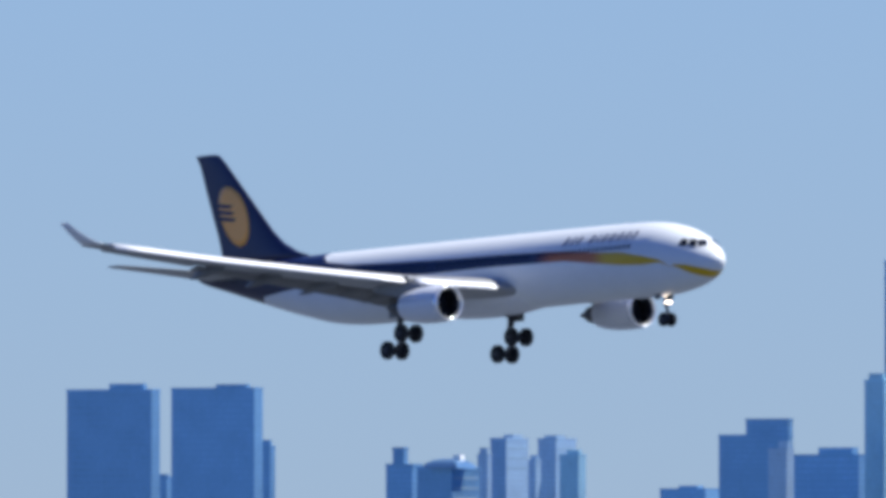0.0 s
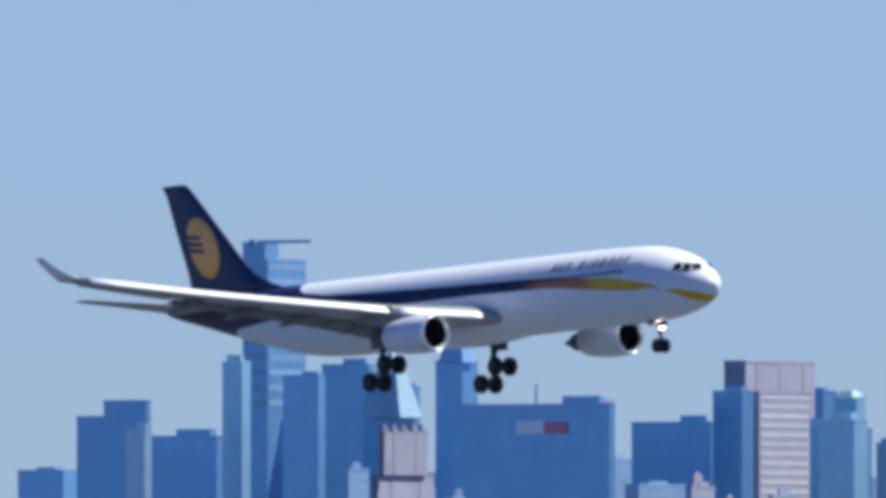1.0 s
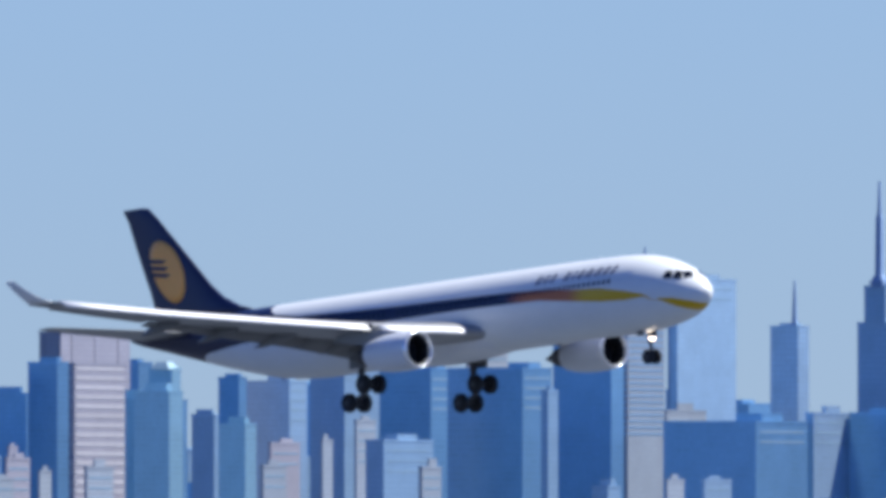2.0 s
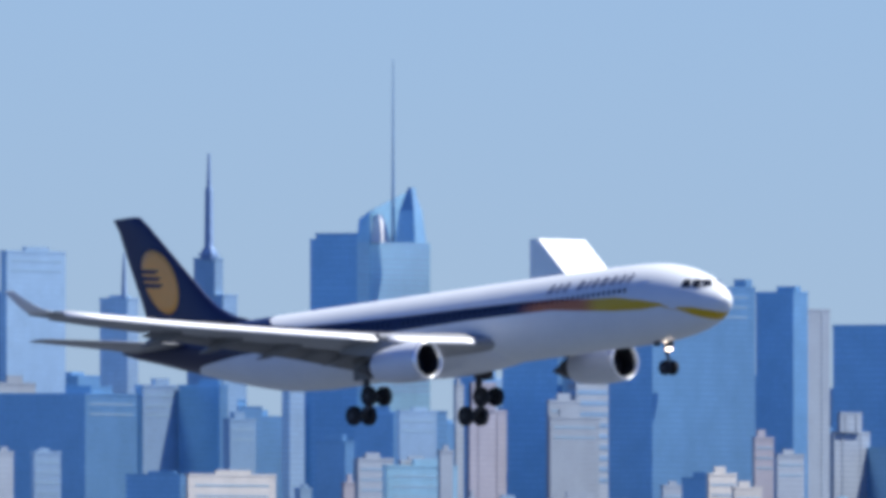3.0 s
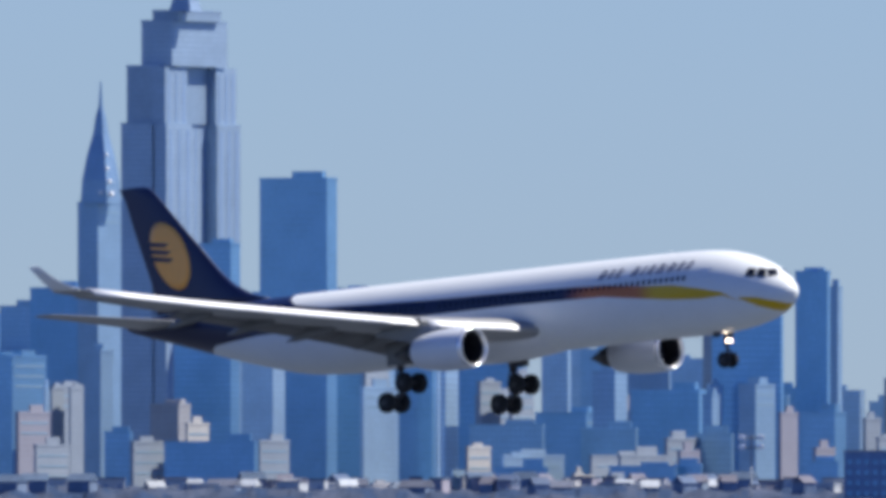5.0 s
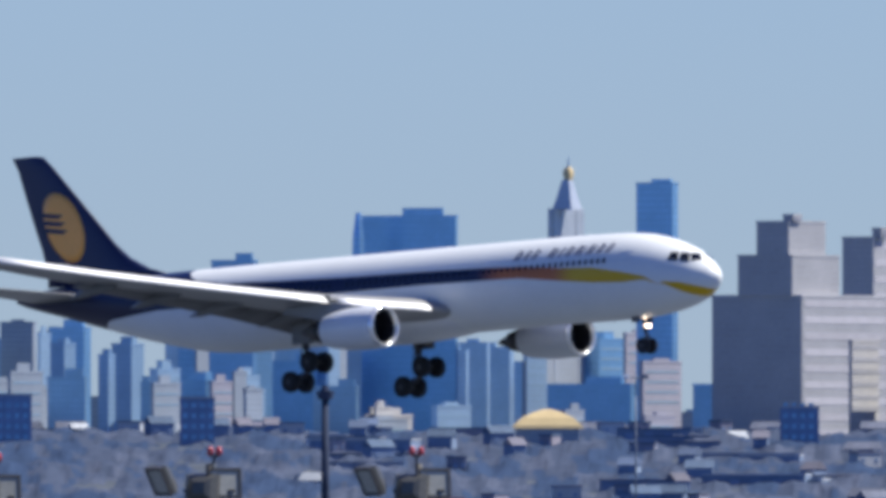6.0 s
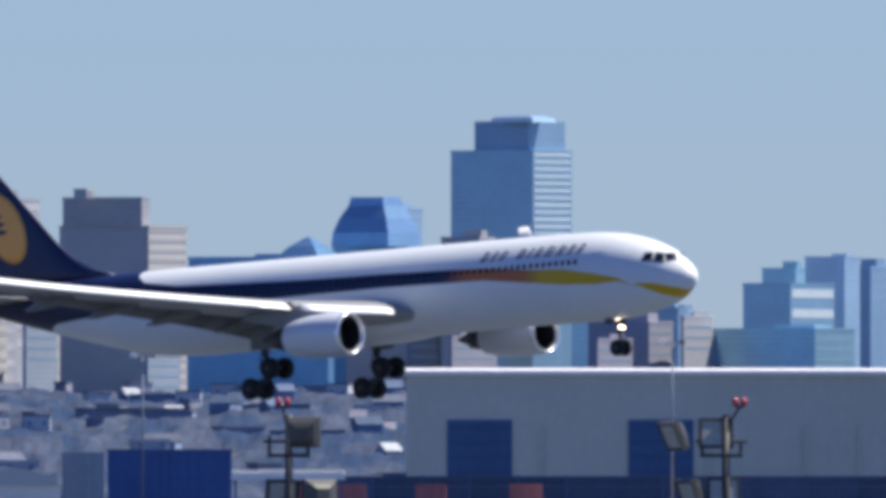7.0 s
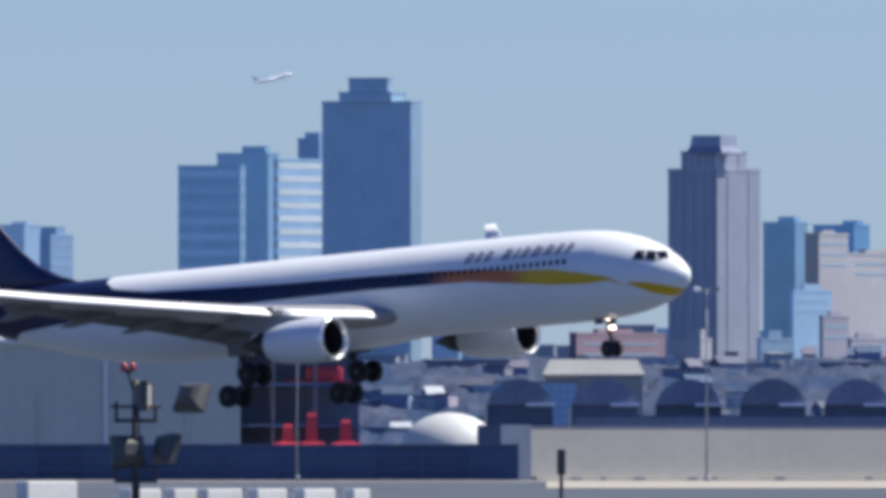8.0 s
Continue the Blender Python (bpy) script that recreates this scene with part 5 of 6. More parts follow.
    tower("low pale stone city building in haze", 4200, HAZED_PALE_STONE, [(-1.7144, -1.7091, -1.6415, 30.81)])
    tower("low teal glass city building in haze", 4170, HAZED_TEAL_GLASS, [(-1.6630, -1.6544, -1.5204, 29.67)])
    tower("low pale stone city building in haze", 4172, HAZED_PALE_STONE, [(-1.5579, -1.5536, -1.5290, 31.72)])
    tower("low pale stone city building in haze", 4176, HAZED_PALE_STONE, [(-1.6330, -1.6287, -1.5558, 30.34)])
    tower("low pale stone city building in haze", 4360, HAZED_PALE_STONE, [(-1.5268, -1.5236, -1.5086, 42.50)])
    tower("blue glass city block in haze", 4380, HAZED_BLUE_GLASS, [(-1.4357, -1.3306, -1.3221, 46.78)])
    tower("low pale stone city building in haze", 4300, HAZED_PALE_STONE, [(-1.3499, -1.3446, -1.2513, 37.44)])
    tower("low pale stone city building in haze", 4306, HAZED_PALE_STONE, [(-1.3521, -1.3478, -1.2878, 39.83)])
    tower("grey-blue panelled city building in haze", 4230, HAZED_PANELS, [(-2.5378, -2.5078, -2.4842, 31.01)])
    tower("grey-blue panelled city building in haze", 4360, HAZED_PANELS, [(-2.6343, -2.6214, -2.6021, 45.76)])
    tower("low dark blue city block in haze", 4240, HAZED_DARK_GLASS, [(-1.7873, -1.7337, -1.7166, 33.46)])
    tower("low dark blue city block in haze", 4165, HAZED_DARK_GLASS, [(-1.0952, -1.0491, -1.0448, 27.91)])
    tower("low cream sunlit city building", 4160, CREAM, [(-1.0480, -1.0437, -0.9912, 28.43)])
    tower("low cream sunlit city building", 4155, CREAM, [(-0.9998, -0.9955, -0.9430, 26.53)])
    tower("low pale stone city building in haze", 4160, HAZED_PALE_STONE, [(-1.3429, -1.3386, -1.1992, 24.86)])
    tower("pale blue glass city building in haze", 4170, HAZED_PALE_GLASS, [(-1.4651, -1.4586, -1.3986, 24.76)])
    tower("low pale stone city building in haze", 4160, HAZED_PALE_STONE, [(-1.5037, -1.4994, -1.4865, 25.18)])
    tower("low pinkish stone city building in haze", 4180, HAZED_PINK, [(-1.7406, -1.7363, -1.7159, 27.32)])
    tower("low pale stone city building in haze", 4230, HAZED_PALE_STONE, [(-1.7181, -1.7138, -1.6623, 30.78)])
    tower("grey-blue panelled city building in haze", 4200, HAZED_PANELS, [(-1.8296, -1.8189, -1.7974, 26.65)])
    tower("low pale stone city building in haze", 4180, HAZED_PALE_STONE, [(-1.1349, -1.1306, -1.0941, 26.93)])
    tower("low pinkish stone city building in haze", 4330, HAZED_PINK, [(-0.9612, -0.9569, -0.9205, 34.70)])
    tower("low pale stone city building in haze", 4270, HAZED_PALE_STONE, [(-0.9183, -0.9140, -0.8626, 31.85)])
    tower("low pale stone city building in haze", 4305, HAZED_PALE_STONE, [(-0.5560, -0.5517, -0.5195, 33.70)])
    tower("low pale stone city building in haze", 4340, HAZED_PALE_STONE, [(-0.4959, -0.4916, -0.4541, 40.45)])
    tower("pale blue glass city building in haze", 4345, HAZED_PALE_GLASS, [(-0.5345, -0.5313, -0.5120, 40.50)])
    tower("low pale stone city building in haze", 4170, HAZED_PALE_STONE, [(-0.3115, -0.3072, -0.2193, 25.86)])
    tower("pale blue glass city building in haze", 4380, HAZED_PALE_GLASS, [(-0.3394, -0.3308, -0.2590, 39.99)])
    tower("grey-blue panelled city building in haze", 4340, HAZED_PANELS, [(-0.5248, -0.5184, -0.4047, 34.44)])
    tower("blue glass city block in haze", 4345, HAZED_BLUE_GLASS, [(-0.4069, -0.3018, -0.2932, 34.07)])
    tower("pale blue glass city building in haze", 4400, HAZED_PALE_GLASS, [(-0.2932, -0.2868, -0.2010, 35.70)])
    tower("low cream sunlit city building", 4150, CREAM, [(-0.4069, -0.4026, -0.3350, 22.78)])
    tower("low teal glass city building in haze", 4190, HAZED_TEAL_GLASS, [(-0.8185, -0.8132, -0.7682, 24.31)])
    tower("low pale stone city building in haze", 4160, HAZED_PALE_STONE, [(-0.6985, -0.6942, -0.6449, 21.28)])
    tower("low cream sunlit city building", 4155, CREAM, [(-0.6492, -0.6449, -0.6084, 20.48)])
    tower("pale blue glass city building in haze", 4230, HAZED_PALE_GLASS, [(-0.2461, -0.2428, -0.2289, 26.90)])
    tower("pale blue glass city building in haze", 4190, HAZED_PALE_GLASS, [(-0.1978, -0.1935, -0.1646, 25.49)])
    tower("low pale stone city building in haze", 4230, HAZED_PALE_STONE, [(-0.1517, -0.1474, -0.1271, 26.50)])
    tower("low pinkish stone city building in haze", 4240, HAZED_PINK, [(-0.1035, -0.0970, -0.0467, 26.72)])
    tower("low pinkish stone city building in haze", 4160, HAZED_PINK, [(-0.3340, -0.3297, -0.2868, 20.50)])
    tower("low dark blue city block in haze", 4165, HAZED_DARK_GLASS, [(-0.2889, -0.2461, -0.2396, 21.07)])
    tower("grey-blue panelled city building in haze", 4180, HAZED_PANELS, [(-0.1410, -0.1335, -0.0938, 22.70)])
    tower("low dark blue city block in haze", 4163, HAZED_DARK_GLASS, [(-0.4176, -0.3104, -0.3050, 20.67)])
    tower("low pale stone city building in haze", 4240, HAZED_PALE_STONE, [(0.3500, 0.3543, 0.3779, 29.18)])
    tower("low pale stone city building in haze", 4240, HAZED_PALE_STONE, [(0.3865, 0.3897, 0.4143, 29.18)])
    tower("low pale stone city building in haze", 4250, HAZED_PALE_STONE, [(0.3543, 0.3575, 0.4122, 29.64)])
    tower("pale blue glass city building in haze", 4245, HAZED_PALE_GLASS, [(0.3382, 0.3414, 0.3522, 29.21)])
    tower("low pinkish stone city building in haze", 4220, HAZED_PINK, [(0.2846, 0.2910, 0.3511, 25.65)])
    tower("low pale stone city building in haze", 4160, HAZED_PALE_STONE, [(0.3200, 0.3243, 0.3886, 20.81)])
    tower("low pinkish stone city building in haze", 4200, HAZED_PINK, [(-0.0166, -0.0123, 0.0177, 24.60)])
    tower("low pale stone city building in haze", 4180, HAZED_PALE_STONE, [(0.0145, 0.0187, 0.0498, 22.46)])
    tower("low cream sunlit city building", 4155, CREAM, [(0.0327, 0.0370, 0.0584, 20.79)])
    tower("low dark blue city block in haze", 4180, HAZED_DARK_GLASS, [(0.4540, 0.5022, 0.5076, 22.70)])
    tower("low pale stone city building in haze", 4165, HAZED_PALE_STONE, [(0.5022, 0.5087, 0.5709, 21.30)])
    tower("low dark blue city block in haze", 4150, HAZED_DARK_GLASS, [(0.5666, 0.7381, 0.7456, 21.23)])
    tower("tan brick city building in haze", 4190, HAZED_BRICK, [(0.5408, 0.5944, 0.6170, 26.59)])
    tower("low cream sunlit city building", 4170, CREAM, [(0.6073, 0.6116, 0.6523, 23.82)])
    tower("low pale stone city building in haze", 4160, HAZED_PALE_STONE, [(0.7424, 0.7488, 0.8046, 21.43)])
    tower("grey-blue panelled city building in haze", 4290, HAZED_PANELS, [(0.1292, 0.2256, 0.2471, 30.46)])
    tower("blue glass city block in haze", 4330, HAZED_BLUE_GLASS, [(0.2471, 0.2793, 0.3436, 34.36)])
    tower("grey-blue panelled city building in haze", 4330, HAZED_PANELS, [(0.4186, 0.4465, 0.4701, 35.17)])
    tower("pale blue glass city building in haze", 4250, HAZED_PALE_GLASS, [(0.0541, 0.0756, 0.1292, 28.21)])
    tower("grey-blue panelled city building in haze", 4330, HAZED_PANELS, [(-0.0531, -0.0316, -0.0081, 31.12)])
    tower("pale blue glass city building in haze", 4420, HAZED_PALE_GLASS, [(0.7081, 0.7145, 0.7917, 39.99)])
    tower("pale blue glass city building in haze", 4380, HAZED_PALE_GLASS, [(0.9388, 0.9452, 1.0117, 30.15)])
    tower("low pale stone city building in haze", 4440, HAZED_PALE_STONE, [(0.9452, 0.9495, 0.9935, 36.60)])
    tower("pale blue glass city building in haze", 4400, HAZED_PALE_GLASS, [(1.0803, 1.0857, 1.1296, 37.60)])
    tower("low pale stone city building in haze", 4200, HAZED_PALE_STONE, [(1.1575, 1.1661, 1.2679, 27.83)])
    tower("low pinkish stone city building in haze", 4400, HAZED_PINK, [(1.4041, 1.4105, 1.4491, 29.04)])
    tower("pale blue glass city building in haze", 4400, HAZED_PALE_GLASS, [(1.5970, 1.6013, 1.6270, 30.69)])
    tower("pale blue glass city building in haze", 4125, HAZED_PALE_GLASS, [(1.2068, 1.2111, 1.3269, 19.27)])
    tower("low pale stone city building in haze", 4122, HAZED_PALE_STONE, [(1.3730, 1.3783, 1.5348, 19.18)])
    tower("low pale stone city building in haze", 4135, HAZED_PALE_STONE, [(1.5156, 1.5220, 1.5842, 21.63)])
    tower("low cream sunlit city building", 4085, CREAM, [(1.1296, 1.1350, 1.1821, 16.20)])
    tower("low pale stone city building in haze", 4070, HAZED_PALE_STONE, [(1.1671, 1.1725, 1.2411, 15.47)])
    tower("low cream sunlit city building", 4060, CREAM, [(1.2325, 1.2368, 1.2840, 14.83)])
    tower("low cream sunlit city building", 4062, CREAM, [(1.3226, 1.3290, 1.4126, 15.06)])
    tower("low pale stone city building in haze", 4075, HAZED_PALE_STONE, [(1.3912, 1.3955, 1.4555, 15.79)])
    tower("tan brick city building in haze", 4065, HAZED_BRICK, [(0.9581, 0.9634, 1.0052, 15.22)])
    tower("low pale stone city building in haze", 4060, HAZED_PALE_STONE, [(0.9924, 0.9967, 1.0417, 14.83)])
    tower("low pale stone city building in haze", 4150, HAZED_PALE_STONE, [(1.8929, 1.8983, 1.9272, 24.42)])
    tower("low pale stone city building in haze", 4140, HAZED_PALE_STONE, [(1.9186, 1.9229, 1.9647, 21.66)])
    tower("pale blue glass city building in haze", 4250, HAZED_PALE_GLASS, [(2.0044, 2.0087, 2.0291, 28.93)])
    tower("blue glass city block in haze", 4300, HAZED_BLUE_GLASS, [(2.0269, 2.0923, 2.1052, 30.05)])
    tower("low pinkish stone city building in haze", 4210, HAZED_PINK, [(2.1223, 2.1288, 2.1524, 24.74)])
    tower("low pale stone city building in haze", 4130, HAZED_PALE_STONE, [(2.2188, 2.2242, 2.2756, 21.38)])
    tower("low pinkish stone city building in haze", 4120, HAZED_PINK, [(2.3303, 2.3357, 2.3775, 21.56)])
    tower("low pale stone city building in haze", 4125, HAZED_PALE_STONE, [(2.3732, 2.3775, 2.4011, 22.90)])
    tower("low pale stone city building in haze", 4118, HAZED_PALE_STONE, [(2.3946, 2.4000, 2.4311, 20.55)])
    tower("low pale stone city building in haze", 4330, HAZED_PALE_STONE, [(2.3024, 2.3067, 2.3292, 30.24)])
    tower("low pale stone city building in haze", 4330, HAZED_PALE_STONE, [(2.5555, 2.5608, 2.5908, 29.02)])
    tower("grey-blue panelled city building in haze", 4200, HAZED_PANELS, [(2.1449, 2.1824, 2.2060, 27.20)])
    tower("blue glass city block in haze", 4400, HAZED_BLUE_GLASS, [(2.3271, 2.3432, 2.4504, 34.80)])
    tower("low pinkish stone city building in haze", 4160, HAZED_PINK, [(1.7321, 1.7375, 1.7696, 25.25)])
    tower("grey-blue panelled city building in haze", 4360, HAZED_PANELS, [(1.6571, 1.6892, 1.7267, 30.43)])
    tower("blue glass city block in haze", 4330, HAZED_BLUE_GLASS, [(1.7750, 1.8393, 1.8608, 26.19)])
    tower("blue glass city block in haze", 4360, HAZED_BLUE_GLASS, [(1.2711, 1.3676, 1.3998, 26.35)])
    tower("blue glass city block in haze", 4420, HAZED_BLUE_GLASS, [(1.4534, 1.5820, 1.5970, 29.99)])
    tower("blue glass city block in haze", 4390, HAZED_BLUE_GLASS, [(1.0138, 1.0760, 1.0824, 33.91)])
    tower("low cream sunlit city building", 4112, CREAM, [(2.6319, 2.6372, 2.6748, 17.98)])
    tower("low pale stone city building in haze", 4105, HAZED_PALE_STONE, [(2.6169, 2.6233, 2.7069, 16.41)])
    tower("low pale stone city building in haze", 4200, HAZED_PALE_STONE, [(1.9994, 2.0037, 2.0294, 20.83)])
    tower("low pale stone city building in haze", 4380, HAZED_PALE_STONE, [(2.9235, 2.9299, 2.9696, 25.71)])
    tower("low pinkish stone city building in haze", 4420, HAZED_PINK, [(3.1154, 3.1207, 3.2001, 30.06)])
    tower("low pale stone city building in haze", 4400, HAZED_PALE_STONE, [(2.5654, 2.5719, 2.5890, 28.29)])
    tower("blue glass city block in haze", 4430, HAZED_BLUE_GLASS, [(3.0157, 3.0693, 3.1165, 29.29)])
    tower("blue glass city block in haze", 4420, HAZED_BLUE_GLASS, [(2.4475, 2.5333, 2.5761, 25.93)])
    tower("grey-blue panelled city building in haze", 4220, HAZED_PANELS, [(2.3510, 2.3596, 2.4368, 20.91)])
    tower("low pinkish stone city building in haze", 4330, HAZED_PINK, [(3.1456, 3.1531, 3.2260, 25.41)])
    tower("pale blue glass city building in haze", 4380, HAZED_PALE_GLASS, [(2.9258, 2.9322, 2.9708, 26.49)])
    tower("low pale stone city building in haze", 4330, HAZED_PALE_STONE, [(3.4618, 3.4725, 3.5315, 25.41)])
    tower("blue glass city block in haze", 4400, HAZED_BLUE_GLASS, [(2.9687, 3.1295, 3.1456, 22.49)])
    tower("blue glass city block in haze", 4380, HAZED_BLUE_GLASS, [(3.2474, 3.4189, 3.4618, 22.40)])
    tower("low reddish brick building in haze", 4150, RED_BRICK, [(6.2240, 6.2369, 6.4063, 18.70)])
    tower("pale blue glass city building in haze", 4170, HAZED_PALE_GLASS, [(6.6421, 6.6486, 6.7215, 24.64)])
    tower("low pinkish stone city building in haze", 4150, HAZED_PINK, [(6.6979, 6.7043, 6.7536, 21.04)])
    tower("low pinkish stone city building in haze", 4140, HAZED_PINK, [(6.7515, 6.7579, 6.8373, 17.89)])
    tower("grey-blue panelled city building in haze", 4145, HAZED_PANELS, [(6.5800, 6.5864, 6.6464, 17.91)])
    tower("tan brick city building in haze", 4140, HAZED_BRICK, [(6.4084, 6.4728, 6.4942, 17.89)])
    tower("low pinkish stone city building in haze", 4150, HAZED_PINK, [(4.4395, 4.4449, 4.5306, 22.63)])
    tower("low pinkish stone city building in haze", 4140, HAZED_PINK, [(4.7150, 4.7214, 4.7879, 22.27)])
    tower("grey-blue panelled city building in haze", 4200, HAZED_PANELS, [(4.7879, 4.8737, 4.8898, 26.88)])
    tower("tan brick city building in haze", 4150, HAZED_BRICK, [(4.8790, 4.8844, 4.9401, 25.42)])
    tower("low pale stone city building in haze", 4160, HAZED_PALE_STONE, [(3.6301, 3.6365, 3.6966, 25.48)])
    tower("low pale stone city building in haze", 4140, HAZED_PALE_STONE, [(3.8606, 3.8681, 3.9303, 20.10)])
    tower("slim pinkish stone tower with a narrower top", 4290, HAZED_PINK, [(-1.5022, -1.4979, -1.4271, 38.24), (-1.4979, -1.4936, -1.4475, 42.18)], piers=3)
    tower("pale stone building with a stepped cap", 4300, HAZED_PALE_STONE, [(-0.8111, -0.8068, -0.7382, 35.28), (-0.7982, -0.7950, -0.7532, 38.01)], piers=4)


# ---- airfield edge: hangar, fence, sheds ----
def facing(b, d, z=0.0):
    """A place by bearing and distance, turned so that x runs right and y away from the camera."""
    return pose(*at_bearing(b, d, z), 0, 0, -b)


def make_hangar():
    h = thing("hangar", facing(4.979, 2700), "long grey metal hangar with white roof edge and two blue doors", "hangar")
    w = 29.25
    for x0, x1, y0, y1 in ((-w, w, 0, 0.4), (-w, -w + 0.4, 0.4, 33.6), (w - 0.4, w, 0.4, 33.6), (-w, w, 33.6, 34)):
        part("wall", box(bmesh.new(), x0, x1, y0, y1, 0, 12.1), HANGAR_WALL, h)
    bm = bmesh.new()
    loft(bm, [[Vector((x, -0.5, 12.1)), Vector((x, -0.5, 12.5)), Vector((x, 17, 12.8)), Vector((x, 34.5, 12.5)), Vector((x, 34.5, 12.1))] for x in (-w - 0.4, w + 0.4)])
    part("roof", bm, HANGAR_ROOF, h, "white sheet roof")
    rib = mesh_of(box(bmesh.new(), -0.05, 0.05, -0.025, 0.02, 0.1, 12.0), "cladding_rib", HANGAR_WALL)
    for k in range(46):
        x = -w + 1.2 + k * 1.26
        if not (-25.9 < x < -19.6 or -9.7 < x < -3.4):
            piece("cladding_rib", rib, h, Matrix.Translation((x, 0, 0)))
    for x0 in (-25.6, -9.4):
        bm = bmesh.new()
        box(bm, x0, x0 + 5.8, -0.16, -0.02, 0.05, 8.1)
        door = part("hangar_door", bm, HANGAR_DOOR, h, "dark blue sliding door")
        slat = mesh_of(box(bmesh.new(), 0.05, 5.75, -0.24, -0.14, 0, 0.16), "door_rail", HANGAR_DOOR)
        for k in range(6):
            piece("door_rail", slat, door, Matrix.Translation((x0, 0, 0.8 + k * 1.3)))
    for x in (-17.2, -2.2, 6.4, 11.2, 17.2, 24.5):
        bm = bmesh.new()
        tube(bm, (x, -0.24, 2.6), (x, -0.24, 10.7 if x == 17.2 else 7.6), 0.19 if x == 17.2 else 0.10, 0.19 if x == 17.2 else 0.10, 8)
        part("downpipe", bm, HANGAR_ROOF if x == 17.2 else HANGAR_WALL, h, "pale downpipe")


def make_rack_shed():
    t = thing("steel_shed", facing(5.708, 2712), "open dark steel shed with three floors and red machines", "shed")
    part("back_wall", box(bmesh.new(), -5.6, 5.4, 5.4, 5.7, 0, 13), HAZED_DARK_WALL, t)
    for z in (0.9, 4.9, 8.6, 13.0):
        part("floor_deck", box(bmesh.new(), -5.7, 5.6, -0.2, 5.6, z - 0.28, z), HANGAR_DOOR if z < 12 else HAZED_DARK_WALL, t)
        part("deck_edge", box(bmesh.new(), -5.7, -2.4 if z < 12 else 5.6, -0.26, -0.2, z - 0.22, z - 0.04), FENCE_RAIL, t)
    for x in (-5.5, -2.2, 1.6, 5.4):
        part("post", box(bmesh.new(), x - 0.16, x + 0.16, -0.1, 0.22, 0, 13), HAZED_DARK_WALL if x < 5 else FENCE_RAIL, t)
    # red machine on the upper deck
    r = thing("red_machine", facing(5.758, 2713.5, 8.6), "rounded red machine on a shed deck", "machine")
    bm = box(bmesh.new(), -1.7, 1.7, 0, 1.6, 0, 1.5, 0.4)
    body = part("body", bm, RED_PAINT, r)
    part("beam", box(bmesh.new(), -3.6, 3.2, -0.3, 0.1, 0.02, 0.3), RED_PAINT, r, "long red beam")
    for b, h in ((5.690, 3.2), (5.735, 4.2), (5.800, 3.6)):
        c = thing("red_loader", facing(b, 2709), "red tapered loader on wheels before a dark shed", "machine", "red loaders")
        bm = bmesh.new()
        loops = [[Vector((x * w, y * w, z)) for x, y in ((-1, -1), (1, -1), (1, 1), (-1, 1))] for w, z in ((1.6, 0.5), (1.62, 2.9), (1.3, 3.15), (0.55, 3.3), (0.46, h + 1.4), (0.3, h + 1.7))]
        part("body", loft(bm, loops), RED_PAINT, c)
        for x in (-0.7, 0.7):
            bm = tube(bmesh.new(), (x, -1.75, 0.4), (x, -1.4, 0.4), 0.4, 0.4, 14)
            part("wheel", bm, RUBBER, c)
        part("lamp", box(bmesh.new(), 0.7, 1.2, -1.78, -1.6, 2.5, 3.0), SIGN_WHITE, c, "pale lamp")


def make_fence():
    t = thing("blast_fence", facing(5.12, 2500), "long dark blue blast fence along the apron", "fence")
    panel = mesh_of(box(bmesh.new(), -1.96, 1.96, 0, 0.12, 0.05, 2.95), "fence_panel", FENCE)
    post = mesh_of(box(bmesh.new(), -0.08, 0.08, -0.12, 0.16, 0, 3.1), "post", FENCE_RAIL)
    for k in range(22):
        piece("fence_panel", panel, t, Matrix.Translation((-42 + 4 * k, 0, 0)))
        piece("post", post, t, Matrix.Translation((-44 + 4 * k, 0, 0)))
    for z in (0.9, 2.1, 2.9):
        part("rail", box(bmesh.new(), -44, 44, -0.2, -0.02, z, z + 0.14), FENCE_RAIL, t)


def crate(name, b, d, w, h, depth, mat, label, z=0.0, category="container", group=""):
    """A ribbed steel box."""
    t = thing(name, facing(b, d, z), label, category, group)
    part("body", box(bmesh.new(), -w / 2, w / 2, 0, depth, 0, h, 0.05), mat, t)
    rib = mesh_of(box(bmesh.new(), -0.07, 0.07, -0.07, 0.02, 0.12, h - 0.12), "rib", mat)
    n = max(3, int(w / 0.8))
    for k in range(n):
        piece("rib", rib, t, Matrix.Translation((-w / 2 + (k + 0.5) * w / n, 0, 0)))
    part("top_rail", box(bmesh.new(), -w / 2 - 0.03, w / 2 + 0.03, -0.08, 0.04, h - 0.12, h + 0.03), mat, t)
    return t


def vault(name, b, d, w, h0, rise, depth, mat, wall_mat, label, group=""):
    """A shed with a curved roof."""
    t = thing(name, facing(b, d), label, "shed", group)
    part("wall", box(bmesh.new(), -w / 2, w / 2, 0.1, depth, 0, h0), wall_mat, t)
    arc = [(-w / 2 + w * k / 14, h0 + rise * math.sin(math.pi * k / 14) ** 0.55) for k in range(15)]
    loops = [[Vector((x, y, z)) for x, z in arc] + [Vector((w / 2, y, h0 - 0.05)), Vector((-w / 2, y, h0 - 0.05))] for y in (-0.3, depth + 0.3)]
    part("roof", loft(bmesh.new(), loops), mat, t, "curved roof")
    return t


make_hangar()
make_rack_shed()
make_fence()
crate("container", 3.909, 2650, 10.9, 5.4, 6, CONTAINER, "stacked blue ribbed freight container", group="freight containers")
